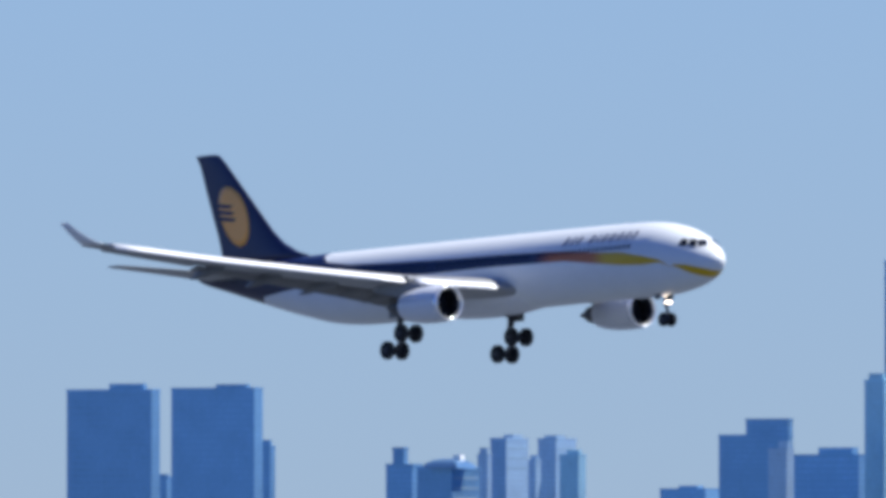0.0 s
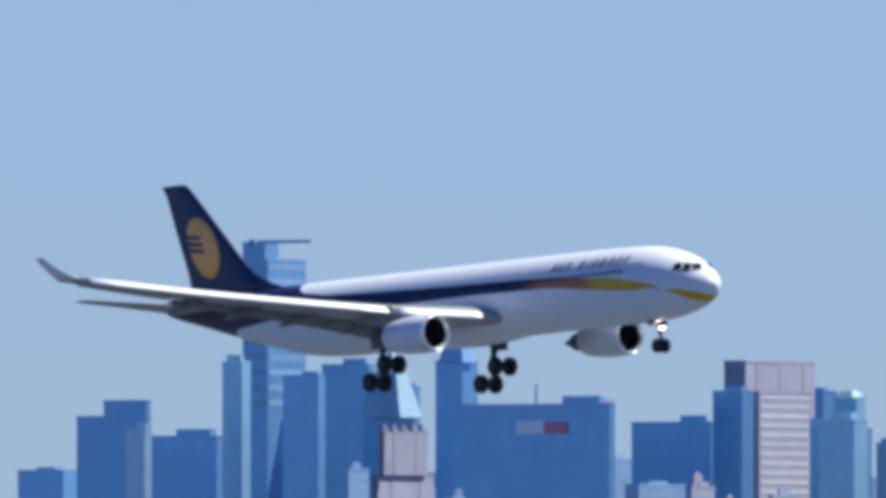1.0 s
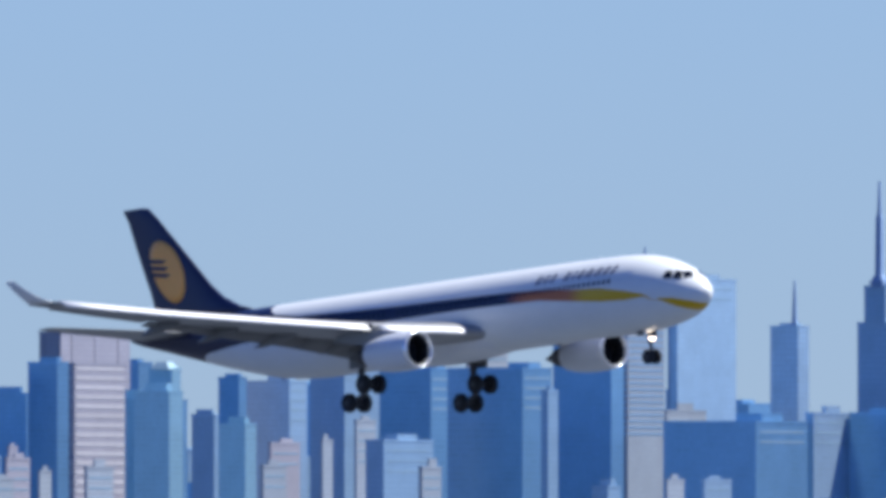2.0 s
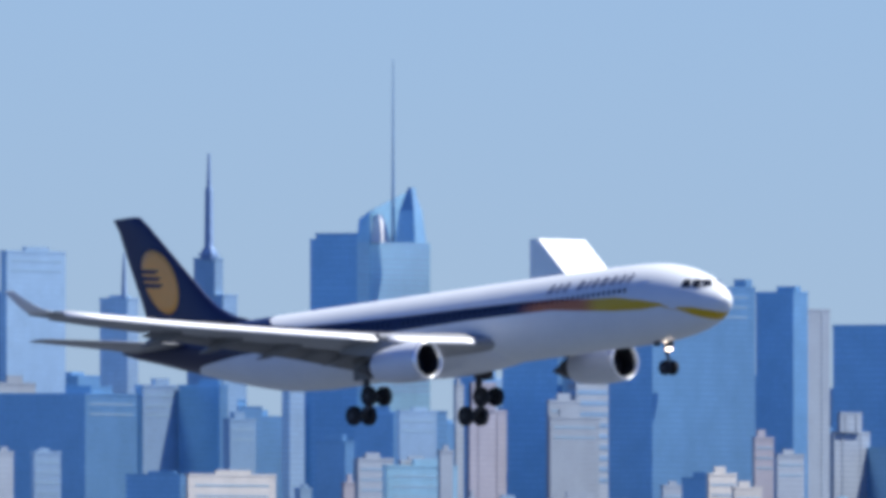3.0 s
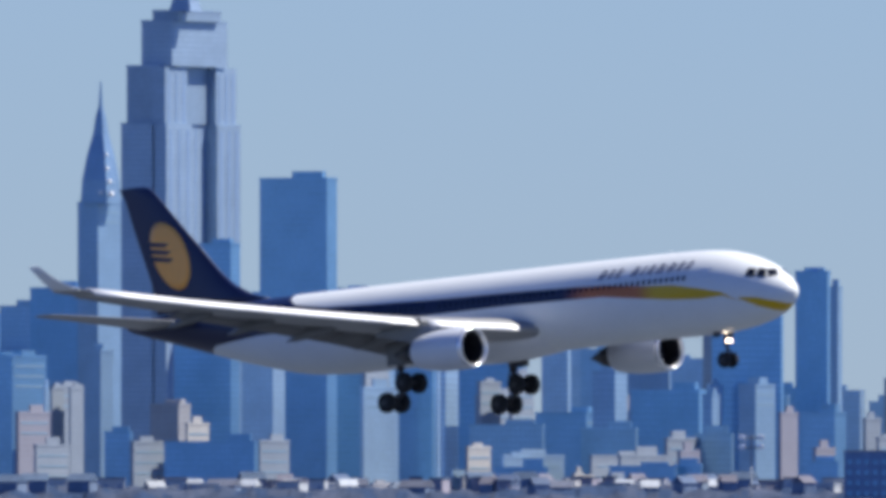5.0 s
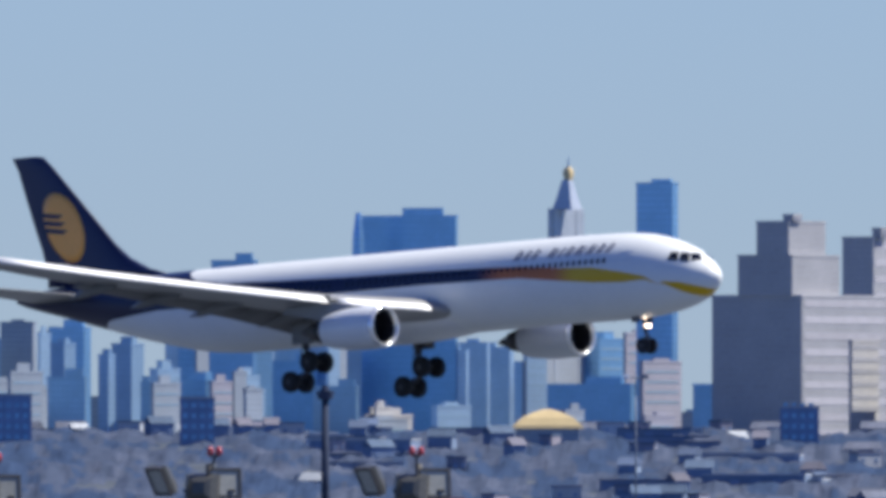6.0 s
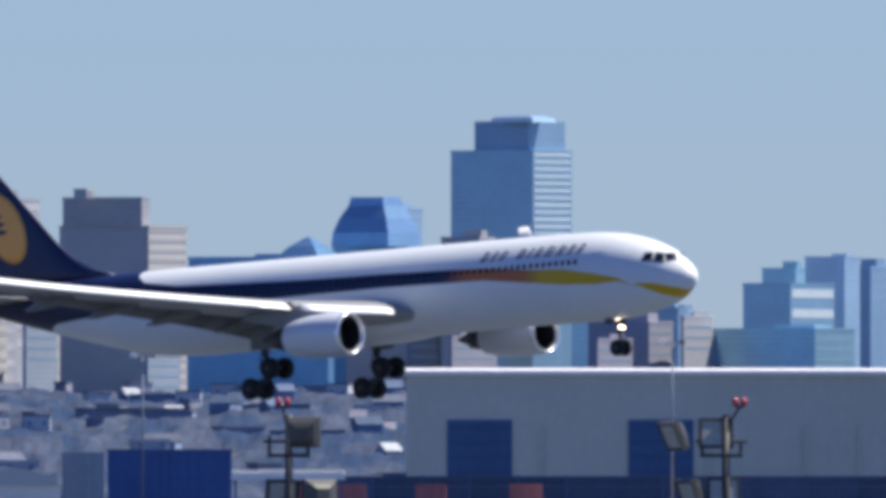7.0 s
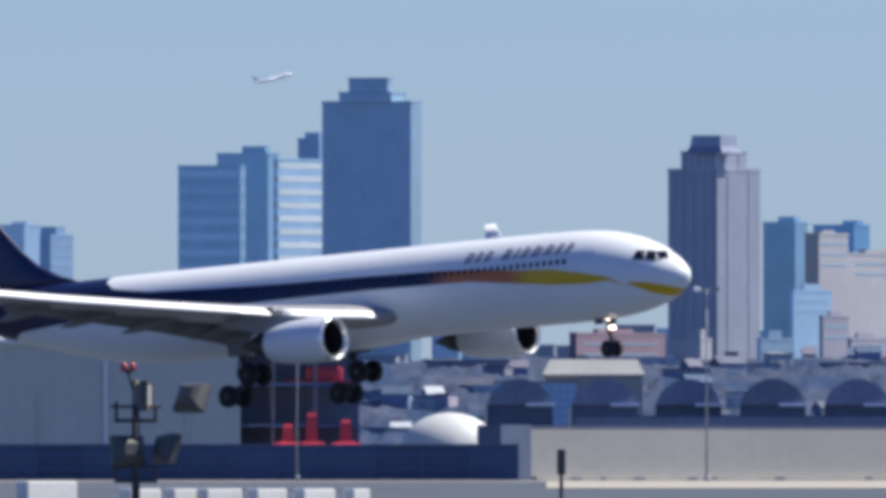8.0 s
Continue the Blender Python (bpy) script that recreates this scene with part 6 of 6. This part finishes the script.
for b, w in ((4.250, 2.7), (4.405, 2.5), (4.585, 2.6), (4.150, 1.6)):
    crate("container", b, 2420, w, 2.35, 2.5, CONTAINER_RED, "faded red freight container by the fence", group="freight containers")
crate("container", 2.78, 2500, 3.2, 4.4, 3, CONTAINER_RED, "faded red freight container", group="freight containers")
crate("tan_shed", 3.235, 2700, 6.2, 3.4, 5, HAZED_BRICK, "tan flat-roofed shed on the airfield", category="shed")
crate("pale_shed", 3.745, 2690, 3.8, 5.2, 4, HAZED_PALE_STONE, "pale block shed beside blue containers", category="shed")
vault("tent_roof", 3.595, 2720, 10.2, 2.3, 1.5, 6, TARP, WALL_PALE, "white curved tent roof")
dome = thing("tarpaulin_dome", facing(5.997, 2764), "white tarpaulin dome over stores", "tent")
part("skirt", loft(bmesh.new(), [[Vector((4.5 * math.cos(k * math.pi / 16), 3.6 * math.sin(k * math.pi / 16), z)) for k in range(32)] for z in (0.0, 2.4)]), WALL_PALE, dome, "pale skirt wall")
part("canopy", loft(bmesh.new(), [[Vector((4.6 * math.cos(u) * math.cos(k * math.pi / 16), 3.7 * math.cos(u) * math.sin(k * math.pi / 16), 2.4 + 3.6 * math.sin(u))) for k in range(32)]
                                  for u in (0.0, 0.15, 0.35, 0.6, 0.85, 1.1, 1.3, 1.5)]), TARP, dome, "white rounded canopy", True)
# white awning
aw = thing("awning", facing(4.134, 2405), "bright white flat awning on posts", "awning")
part("roof", box(bmesh.new(), -4.5, 4.5, -0.4, 3.2, 2.95, 3.45, 0.08), HANGAR_ROOF, aw)
part("fascia", box(bmesh.new(), -4.55, 4.55, -0.46, -0.4, 2.72, 3.2), HANGAR_ROOF, aw, "white front edge")
for x in (-4.2, -1.4, 1.4, 4.2):
    part("post", box(bmesh.new(), x - 0.09, x + 0.09, -0.1, 0.1, 0, 2.95), FENCE_RAIL, aw)


def make_pale_building():
    t = thing("terminal_wall", facing(6.74, 2600) @ pose(0, 0, 0, 0, 0, 45), "long pale grey flat-roofed building with dark end bay", "building")
    part("wall", box(bmesh.new(), -37.7, 47, 0, 2.8, 0, 4.4), TERMINAL, t)
    part("roof_edge", box(bmesh.new(), -37.7, 47.2, -0.03, 2.9, 4.4, 4.6), HAZED_DARK_WALL, t, "dark roof edge")
    part("end_bay", box(bmesh.new(), -41.3, -37.7, -0.3, 2.6, 0, 4.7), HAZED_DARK_WALL, t, "dark clad end bay")
    part("plinth", box(bmesh.new(), -37.6, 47, -0.9, -0.0, 0, 0.3), APRON, t, "pale concrete plinth")
    for x, w in ((-33.5, 1.2), (-30, 0.6), (-26, 1.3), (-19.5, 1.1), (-16.5, 0.5), (-9, 1.2), (2, 0.9), (11, 1.3), (22, 0.8), (33, 1.2)):
        part("kerb_drain", box(bmesh.new(), x, x + w, -0.96, -0.88, 0.06, 0.22), HAZED_DARK_WALL, t)


make_pale_building()
for k in range(9):
    v = vault("dark_vaulted_shed", 6.13 + 0.160 * k, 2840 + 6 * (k % 3), 6.2, 6.9, 2.4, 9, HAZED_DARK_SHEET, HAZED_DARK_WALL, "dark vaulted shed in a long row", "vaulted sheds")
    # white bar stands in for the bright glint at each shed's base
    part("gutter", box(bmesh.new(), 0.6, 3.3, -0.5, -0.2, 6.7, 7.0), SIGN_WHITE, v, "white bar painted as a glint")
    part("post", box(bmesh.new(), -3.4, -3.1, -0.6, -0.3, 0, 6.6), HANGAR_WALL, v)
ridge = thing("low_parapet_block", facing(6.8, 2780), "long low dark block below vaulted sheds", "building")
part("wall", box(bmesh.new(), -27.5, 34, 0, 6, 0, 5.6), HAZED_DARK_SHEET, ridge)
part("roof_edge", box(bmesh.new(), -27.6, 34.1, -0.15, 6.1, 5.6, 5.75), FENCE_RAIL, ridge)
s = thing("grey_shed", facing(6.16, 2900), "grey flat-roofed shed behind vaulted sheds", "shed")
part("wall", box(bmesh.new(), -4, 4, 0, 9, 0, 9.0), HAZED_PANELS, s)
part("roof_edge", box(bmesh.new(), -4.1, 4.1, -0.1, 9.1, 9.0, 9.2), TERMINAL, s)
s = thing("hipped_shed", facing(6.270, 2905), "long low shed with a pale hipped roof", "shed")
part("wall", box(bmesh.new(), -4.7, 4.7, 0.3, 8.7, 0, 9.7), TERMINAL, s)
part("roof", loft(bmesh.new(), [[Vector((x * w, y, z)) for x, y in ((-1, y0), (1, y0), (1, y1), (-1, y1))] for w, y0, y1, z in ((4.95, 0.0, 9.0, 9.65), (4.95, 0.0, 9.0, 9.85), (4.2, 4.2, 4.8, 11.3))]), TARP_GREY, s, "pale sloping roof")

# pale barrier blocks on the near grass
for k, (b, w) in enumerate(((5.243, 2.7), (5.42, 1.7), (5.50, 1.5), (5.57, 1.9), (5.66, 1.6), (5.75, 1.7), (5.83, 0.9))):
    t = thing("barrier_block", facing(b, 1300) @ pose(0, 0, 0, 0, 0, 38), "pale concrete barrier block on the grass", "barrier", "barrier blocks")
    part("body", box(bmesh.new(), -w / 2, w / 2, 0, 0.8, 0, 1.14 if k == 0 else 0.80, 0.06), VEHICLE_WHITE, t)
    part("foot", box(bmesh.new(), -w / 2 - 0.1, w / 2 + 0.1, -0.1, 0.9, 0, 0.15), APRON, t)


# ---- floodlight masts ----
def floodlight(parent, place, yaw, pitch):
    m = Matrix.Translation(place) @ pose(0, 0, 0, pitch, 0, yaw)
    bm = bmesh.new()
    loft(bm, [[m @ Vector((x * sx, y, z * sz)) for sx, sz in ((-1, -1), (1, -1), (1, 1), (-1, 1))] for x, z, y in ((0.33, 0.29, -0.02), (0.40, 0.35, 0.0), (0.40, 0.35, 0.10), (0.27, 0.24, 0.24), (0.15, 0.14, 0.31))])
    body = part("floodlight", bm, LAMP_GREY, parent, "square grey floodlight head")
    bm = bmesh.new()
    box(bm, -0.33, 0.33, -0.035, -0.015, -0.28, 0.28, m=m)
    part("lens", bm, LAMP_GLASS, body, "pale floodlight glass")
    bm = bmesh.new()
    for x in (-0.40, 0.34):
        box(bm, x, x + 0.06, -0.06, 0.02, -0.35, 0.35, m=m)
    for z in (-0.35, 0.29):
        box(bm, -0.34, 0.34, -0.06, 0.02, z, z + 0.06, m=m)
    part("bezel", bm, LAMP_DARK, body, "dark bezel")


def mast(b, d, top, heads, beacon_x, pole_x=0.0):
    t = thing("floodlight_mast", facing(b, d), "dark steel floodlight mast with red beacon on top", "lamp mast", "floodlight masts")
    bm = bmesh.new()
    tube(bm, (pole_x, 0, 0), (pole_x, 0, top - 0.35), 0.11, 0.085, 14)
    tube(bm, (pole_x, 0, 0), (pole_x, 0, 0.3), 0.25, 0.2, 14)
    part("pole", bm, LAMP_DARK, t, smooth=True)
    for z in (top - 1.25, top - 2.65):
        bm = bmesh.new()
        box(bm, -0.5, 0.5, -0.12, 0.12, z - 0.09, z, 0.02)
        tube(bm, (-0.45, 0, z), (-0.45, 0, z + 0.4), 0.04, 0.04, 8)
        tube(bm, (0.45, 0, z), (0.45, 0, z + 0.3), 0.04, 0.04, 8)
        tube(bm, (-0.6, 0, z + 0.28), (0.6, 0, z + 0.28), 0.035, 0.035, 8)
        part("bracket", bm, LAMP_DARK, t, "dark lamp bracket")
    for x, z, yaw, pitch in heads:
        floodlight(t, (x, 0.0, top + z), yaw, pitch)
    bm = bmesh.new()
    tube(bm, (beacon_x * 0.2, 0, top - 0.7), (beacon_x, 0, top - 0.18), 0.03, 0.03, 8)
    tube(bm, (beacon_x - 0.1, 0, top - 0.16), (beacon_x + 0.1, 0, top - 0.16), 0.03, 0.03, 8)
    part("beacon_stem", bm, LAMP_DARK, t)
    for x in (-0.1, 0.1):
        bm = bmesh.new()
        spin(bm, [(0.0, 0.02), (0.02, 0.075), (0.13, 0.08), (0.2, 0.05), (0.22, 0.01)], (0, 0, 0), 12)
        bmesh.ops.transform(bm, matrix=Matrix.Translation((beacon_x + x, 0, top - 0.16)) @ pose(0, 0, 0, 0, -90, 0), verts=bm.verts[:])
        part("beacon", bm, LAMP_RED, t, "red obstruction beacon", True)


mast(4.1349, 700, 4.35, [(0.35, -0.75, 170, -8), (-0.15, -2.2, 20, 10), (0.7, -2.2, 200, 0)], -0.14)
mast(4.9560, 700, 4.35, [(-1.15, -0.85, -62, 25), (-0.13, -0.78, 12, -6), (-0.75, -2.2, -60, 20), (0.05, -2.15, 14, -6)], 0.42, 0.1)
mast(5.4010, 700, 4.42, [(1.32, -0.78, 148, 30), (0.28, -0.72, 80, 0), (0.75, -1.95, 120, 15), (-0.2, -2.0, 200, 10)], -0.18)
for b, tp in ((1.912, 3.95), (2.330, 4.1), (2.727, 4.1)):
    mast(b, 700, tp, [(-1.15, -0.75, -62, 25), (0.35, -0.8, 20, -6), (-0.15, -0.95, 160, 10)], -0.05 if b > 2.5 else 0.12)


def light_pole(b, d, top, twin=True):
    t = thing("street_lamp", facing(b, d), "tall thin grey lamp pole with small luminaires", "street lamp", "lamp poles")
    bm = bmesh.new()
    tube(bm, (0, 0, 0), (0, 0, 0.5), 0.2, 0.16, 12)
    tube(bm, (0, 0, 0.4), (0, 0, top), 0.10, 0.06, 10)
    part("pole", bm, POLE_GREY, t, smooth=True)
    part("arm", tube(bmesh.new(), (-0.85, 0, top - 0.08), (0.85, 0, top - 0.08), 0.07, 0.07, 8), POLE_GREY, t)
    rows = ((-0.78, SIGN_WHITE, 0.0), (0.78, SIGN_WHITE if twin else POLE_GREY, 0.0))
    if twin:
        rows += ((-0.78, SIGN_WHITE, 0.75), (0.78, SIGN_WHITE, 0.75))
        part("upper_arm", tube(bmesh.new(), (-0.85, 0, top + 0.73), (0.85, 0, top + 0.73), 0.07, 0.07, 8), POLE_GREY, t)
        part("pole_top", tube(bmesh.new(), (0, 0, top - 0.1), (0, 0, top + 1.0), 0.07, 0.07, 8), POLE_GREY, t)
    for x, mat, up in rows:
        part("luminaire", box(bmesh.new(), x - 0.26, x + 0.26, -0.3, 0.3, top + up - 0.18, top + up + 0.2, 0.06), mat, t, "small luminaire")


for b, tp, tw in ((1.681, 13.1, True), (3.139, 14.2, False), (3.858, 12.8, False), (4.863, 13.9, False), (5.707, 13.6, False), (6.484, 15.6, False)):
    light_pole(b, 2450, tp, tw)
lm = thing("street_lamp", facing(2.550, 1600), "thick dark mast with a ring of lamps at its head", "street lamp")
part("pole", tube(bmesh.new(), (0, 0, 0), (0, 0, 9.0), 0.24, 0.19, 14), HAZED_SOOT, lm, smooth=True)
part("head", tube(bmesh.new(), (0, 0, 8.9), (0, 0, 9.35), 0.38, 0.5, 16), HAZED_SOOT, lm, "dark round lamp ring")
part("cap", tube(bmesh.new(), (0, 0, 9.3), (0, 0, 9.65), 0.3, 0.16, 14), HAZED_SOOT, lm)
ps = thing("signal_post", facing(6.2083, 1200), "small dark signal post on the grass", "post")
part("pole", tube(bmesh.new(), (0, 0, 0), (0, 0, 1.6), 0.09, 0.07, 10), LAMP_DARK, ps)
part("head", box(bmesh.new(), -0.17, 0.17, -0.12, 0.12, 1.5, 2.5, 0.04), LAMP_DARK, ps, "dark signal head")

# thin chimneys far off
for b, h in ((-0.519, 18.0), (-0.471, 18.0), (0.124, 18.3), (0.169, 18.3)):
    t = thing("chimney", facing(b, 2900), "thin dark steel chimney", "chimney", "thin chimneys")
    part("flue", tube(bmesh.new(), (0, 0, 0), (0, 0, h), 0.42, 0.36, 14), HAZED_SOOT, t, smooth=True)
    part("rim", tube(bmesh.new(), (0, 0, h - 0.5), (0, 0, h + 0.1), 0.46, 0.46, 14), HAZED_SOOT, t)
t = thing("chimney", facing(-0.219, 2950), "stout dark tapered chimney with a cap", "chimney")
part("flue", tube(bmesh.new(), (0, 0, 0), (0, 0, 18.6), 1.7, 1.1, 18), HAZED_SOOT, t, smooth=True)
part("rim", tube(bmesh.new(), (0, 0, 18.2), (0, 0, 20.2), 0.95, 0.85, 18), HAZED_SOOT, t)

# gilded-roofed hall on the ridge and two dark blocks
t = thing("domed_hall", facing(2.972, 3860, hill(3860) - 0.9), "hall with an ochre rounded roof among low houses", "building")
part("wall", box(bmesh.new(), -4.0, 4.0, 0, 6, 0, 3.4), HAZED_PALE_STONE, t)
bm = bmesh.new()
loft(bm, [[Vector((x * w, 3 + y * w * 0.75, z)) for x, y in ((-1, -1), (1, -1), (1, 1), (-1, 1))] for w, z in ((4.6, 3.3), (4.4, 3.7), (3.3, 4.7), (1.8, 5.4), (0.4, 5.8))])
part("roof", bm, GOLD, t, "ochre rounded roof")
for b, w, h in ((1.925, 9.2, 6.6), (2.307, 4.5, 6.2), (3.45, 5, 5)):
    t = thing("dark_block", facing(b, 3880, hill(3880) - 0.2), "dark block of flats on the ridge", "building")
    part("wall", box(bmesh.new(), -w / 2, w / 2, 0, 5, 0, h), HAZED_BLOCK, t)
    part("parapet", box(bmesh.new(), -w / 2 - 0.1, w / 2 + 0.1, -0.1, 5.1, h, h + 0.25), HAZED_BRICK, t)
    win = mesh_of(box(bmesh.new(), -0.3, 0.3, -0.06, 0.02, 0, 0.6), "window", HAZED_DARK_GLASS)
    for i in range(int(w / 1.1)):
        for j in range(4):
            piece("window", win, t, Matrix.Translation((-w / 2 + 0.7 + 1.1 * i, 0, 1.0 + 1.35 * j)))


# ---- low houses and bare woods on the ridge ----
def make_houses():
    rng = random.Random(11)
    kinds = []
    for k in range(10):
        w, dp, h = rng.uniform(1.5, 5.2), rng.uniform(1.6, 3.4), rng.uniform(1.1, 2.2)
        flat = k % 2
        wall = mesh_of(box(bmesh.new(), -w / 2, w / 2, 0, dp, 0, h), "wall", HAZED_HOUSE_WALLS[k % len(HAZED_HOUSE_WALLS)])
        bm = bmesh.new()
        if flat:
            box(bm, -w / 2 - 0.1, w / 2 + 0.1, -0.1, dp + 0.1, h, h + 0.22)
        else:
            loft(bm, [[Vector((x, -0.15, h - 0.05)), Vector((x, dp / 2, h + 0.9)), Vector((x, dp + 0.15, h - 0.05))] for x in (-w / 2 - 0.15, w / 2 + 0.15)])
        roof = mesh_of(bm, "roof", HAZED_HOUSE_ROOFS[k % len(HAZED_HOUSE_ROOFS)])
        win = mesh_of(box(bmesh.new(), -0.22, 0.22, -0.05, 0.02, 0, 0.5), "window", HAZED_BLOCK)
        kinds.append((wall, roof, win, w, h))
    # colour words for walls that carry the haze tint
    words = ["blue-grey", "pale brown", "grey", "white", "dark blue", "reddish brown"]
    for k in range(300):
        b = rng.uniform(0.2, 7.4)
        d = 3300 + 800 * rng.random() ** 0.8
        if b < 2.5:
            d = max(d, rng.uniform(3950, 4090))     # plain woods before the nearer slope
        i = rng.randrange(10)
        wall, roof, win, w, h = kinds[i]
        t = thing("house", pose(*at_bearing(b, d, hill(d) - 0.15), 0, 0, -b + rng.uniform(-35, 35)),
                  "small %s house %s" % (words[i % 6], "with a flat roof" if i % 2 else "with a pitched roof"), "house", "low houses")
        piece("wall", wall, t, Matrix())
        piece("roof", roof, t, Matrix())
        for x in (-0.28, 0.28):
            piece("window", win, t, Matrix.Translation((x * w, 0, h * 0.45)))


def make_depots():
    rng = random.Random(23)
    for k in range(80):
        b = rng.uniform(2.55, 7.3)
        d = rng.uniform(3350, 4060)
        w, dp, h = rng.uniform(5, 14), rng.uniform(2.5, 5), rng.uniform(0.9, 1.8)
        i = rng.randrange(len(HAZED_HOUSE_WALLS))
        j = rng.randrange(len(HAZED_HOUSE_ROOFS))
        t = thing("depot", pose(*at_bearing(b, d, hill(d) - 0.2), 0, 0, -b + rng.uniform(-22, 22)), "long low flat-roofed depot among houses and trees", "depot", "low depots")
        part("wall", box(bmesh.new(), -w / 2, w / 2, 0, dp, 0, h), HAZED_HOUSE_WALLS[i], t)
        part("roof", box(bmesh.new(), -w / 2 - 0.1, w / 2 + 0.1, -0.12, dp + 0.1, h, h + 0.18), HAZED_HOUSE_ROOFS[j], t)
        shutter = mesh_of(box(bmesh.new(), -0.5, 0.5, -0.05, 0.02, 0.2, h * 0.7), "shutter", HAZED_BLOCK)
        for m in range(int(w / 2.6)):
            piece("shutter", shutter, t, Matrix.Translation((-w / 2 + 1.3 + 2.6 * m, 0, 0)))


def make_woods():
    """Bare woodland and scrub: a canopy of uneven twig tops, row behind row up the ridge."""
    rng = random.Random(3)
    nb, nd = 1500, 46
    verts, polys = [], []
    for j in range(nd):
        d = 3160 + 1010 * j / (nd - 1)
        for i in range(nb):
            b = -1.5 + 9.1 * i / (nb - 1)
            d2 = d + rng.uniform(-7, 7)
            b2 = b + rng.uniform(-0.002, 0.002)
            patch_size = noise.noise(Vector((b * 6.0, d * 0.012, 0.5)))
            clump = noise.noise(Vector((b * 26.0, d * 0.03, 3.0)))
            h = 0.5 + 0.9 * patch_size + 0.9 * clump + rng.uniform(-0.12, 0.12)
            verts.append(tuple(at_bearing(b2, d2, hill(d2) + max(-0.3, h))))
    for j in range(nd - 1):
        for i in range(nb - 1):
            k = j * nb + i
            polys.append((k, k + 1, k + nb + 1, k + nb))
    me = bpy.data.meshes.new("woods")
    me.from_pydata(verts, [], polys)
    # all three woodland colours carry the painted blue haze
    for m in (HAZED_WOODS, HAZE_BLUE_WOODS, HAZED_SCRUB):
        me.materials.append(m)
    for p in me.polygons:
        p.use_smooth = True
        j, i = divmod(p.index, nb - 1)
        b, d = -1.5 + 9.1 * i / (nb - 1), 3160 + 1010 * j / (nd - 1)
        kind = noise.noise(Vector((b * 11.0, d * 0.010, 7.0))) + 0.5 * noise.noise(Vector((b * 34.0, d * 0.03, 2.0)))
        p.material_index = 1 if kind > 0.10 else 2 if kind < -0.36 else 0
    tagged(new("woods", me), "bare trees and scrub, tinted haze-blue, between the houses", "trees", kind="stuff")


make_houses()
make_depots()
make_woods()


# ---- a far airliner climbing over the city ----
def make_far_plane():
    t = thing("distant_airplane", Matrix(), "small pale airplane climbing far away", "airplane")
    bm = bmesh.new()
    spin(bm, [(-3.1, 0.03), (-2.2, 0.2), (-1, 0.3), (1.6, 0.3), (2.5, 0.24), (3.0, 0.05)], (0, 0, 0), 14, True)
    part("fuselage", bm, FAR_WHITE, t, smooth=True)
    for sd in (1, -1):
        bm = bmesh.new()
        loft(bm, [[Vector((x, y * sd, z)) for x, y, z in ((x0, y0, 0.0), (x0 - c, y0, 0.02), (x0 - c, y0, -0.06), (x0, y0, -0.08))] for x0, y0, c in ((0.7, 0.2, 1.1), (-0.9, 2.8, 0.4))])
        part("wing", bm, FAR_WHITE, t)
        bm = bmesh.new()
        loft(bm, [[Vector((x, y * sd, z)) for x, y, z in ((x0, y0, 0.1), (x0 - c, y0, 0.1), (x0 - c, y0, 0.05), (x0, y0, 0.05))] for x0, y0, c in ((-2.2, 0.1, 0.6), (-2.8, 1.0, 0.3))])
        part("tailplane", bm, FAR_WHITE, t)
    bm = bmesh.new()
    loft(bm, [[Vector((x, y, z)) for x, y in ((x0, -0.04), (x0 - c, -0.02), (x0 - c, 0.02), (x0, 0.04))] for x0, z, c in ((-2.1, 0.2, 0.8), (-2.9, 1.1, 0.35))])
    part("fin", bm, FAR_WHITE, t)
    return t


distant = make_far_plane()

make_skyline()


def motions():
    # the airliner glides down: seconds, place of its nose (z over the eye), heading, pitch, bank
    glide = [(0, -188.79, 2246.42, 36.55, 3.04, -1.03), (0.5, -163.30, 2220.65, 34.50, 3.05, -0.43),
             (1, -137.87, 2194.94, 32.60, 3.75, -0.27), (1.5, -112.19, 2168.98, 30.68, 4.53, -0.15),
             (1.7, -101.64, 2158.32, 30.15, 4.75, 0.21), (2.8, -46.94, 2103.02, 26.56, 5.23, 0.43),
             (3, -36.51, 2092.49, 26.00, 5.22, 0.20), (3.5, -11.33, 2067.03, 24.28, 4.95, -0.27),
             (4, 11.72, 2043.73, 22.86, 4.69, -1.36), (4.2, 22.18, 2033.15, 22.19, 4.73, -1.18),
             (5.3, 76.69, 1978.05, 18.93, 4.19, -0.16), (5.5, 87.11, 1967.51, 18.23, 3.95, -0.40),
             (6, 112.18, 1942.17, 16.69, 3.54, -1.52), (6.5, 137.49, 1916.59, 15.34, 3.44, -1.20),
             (7, 162.61, 1891.19, 13.88, 3.70, 0.42), (7.5, 187.76, 1865.77, 12.62, 4.10, 1.11),
             (8, 208.77, 1844.54, 11.76, 4.36, 1.18)]
    walk(airliner, [(t, pose(x, y, z + EYE, bank, -pitch, -45.73)) for t, x, y, z, pitch, bank in glide])
    walk(distant, [(t, pose(*at_bearing(4.376 + 0.1608 * t, 4700, 33.7 + 3.35 * t), 0, -14, -5)) for t in (0, 4, 8)])


motions()
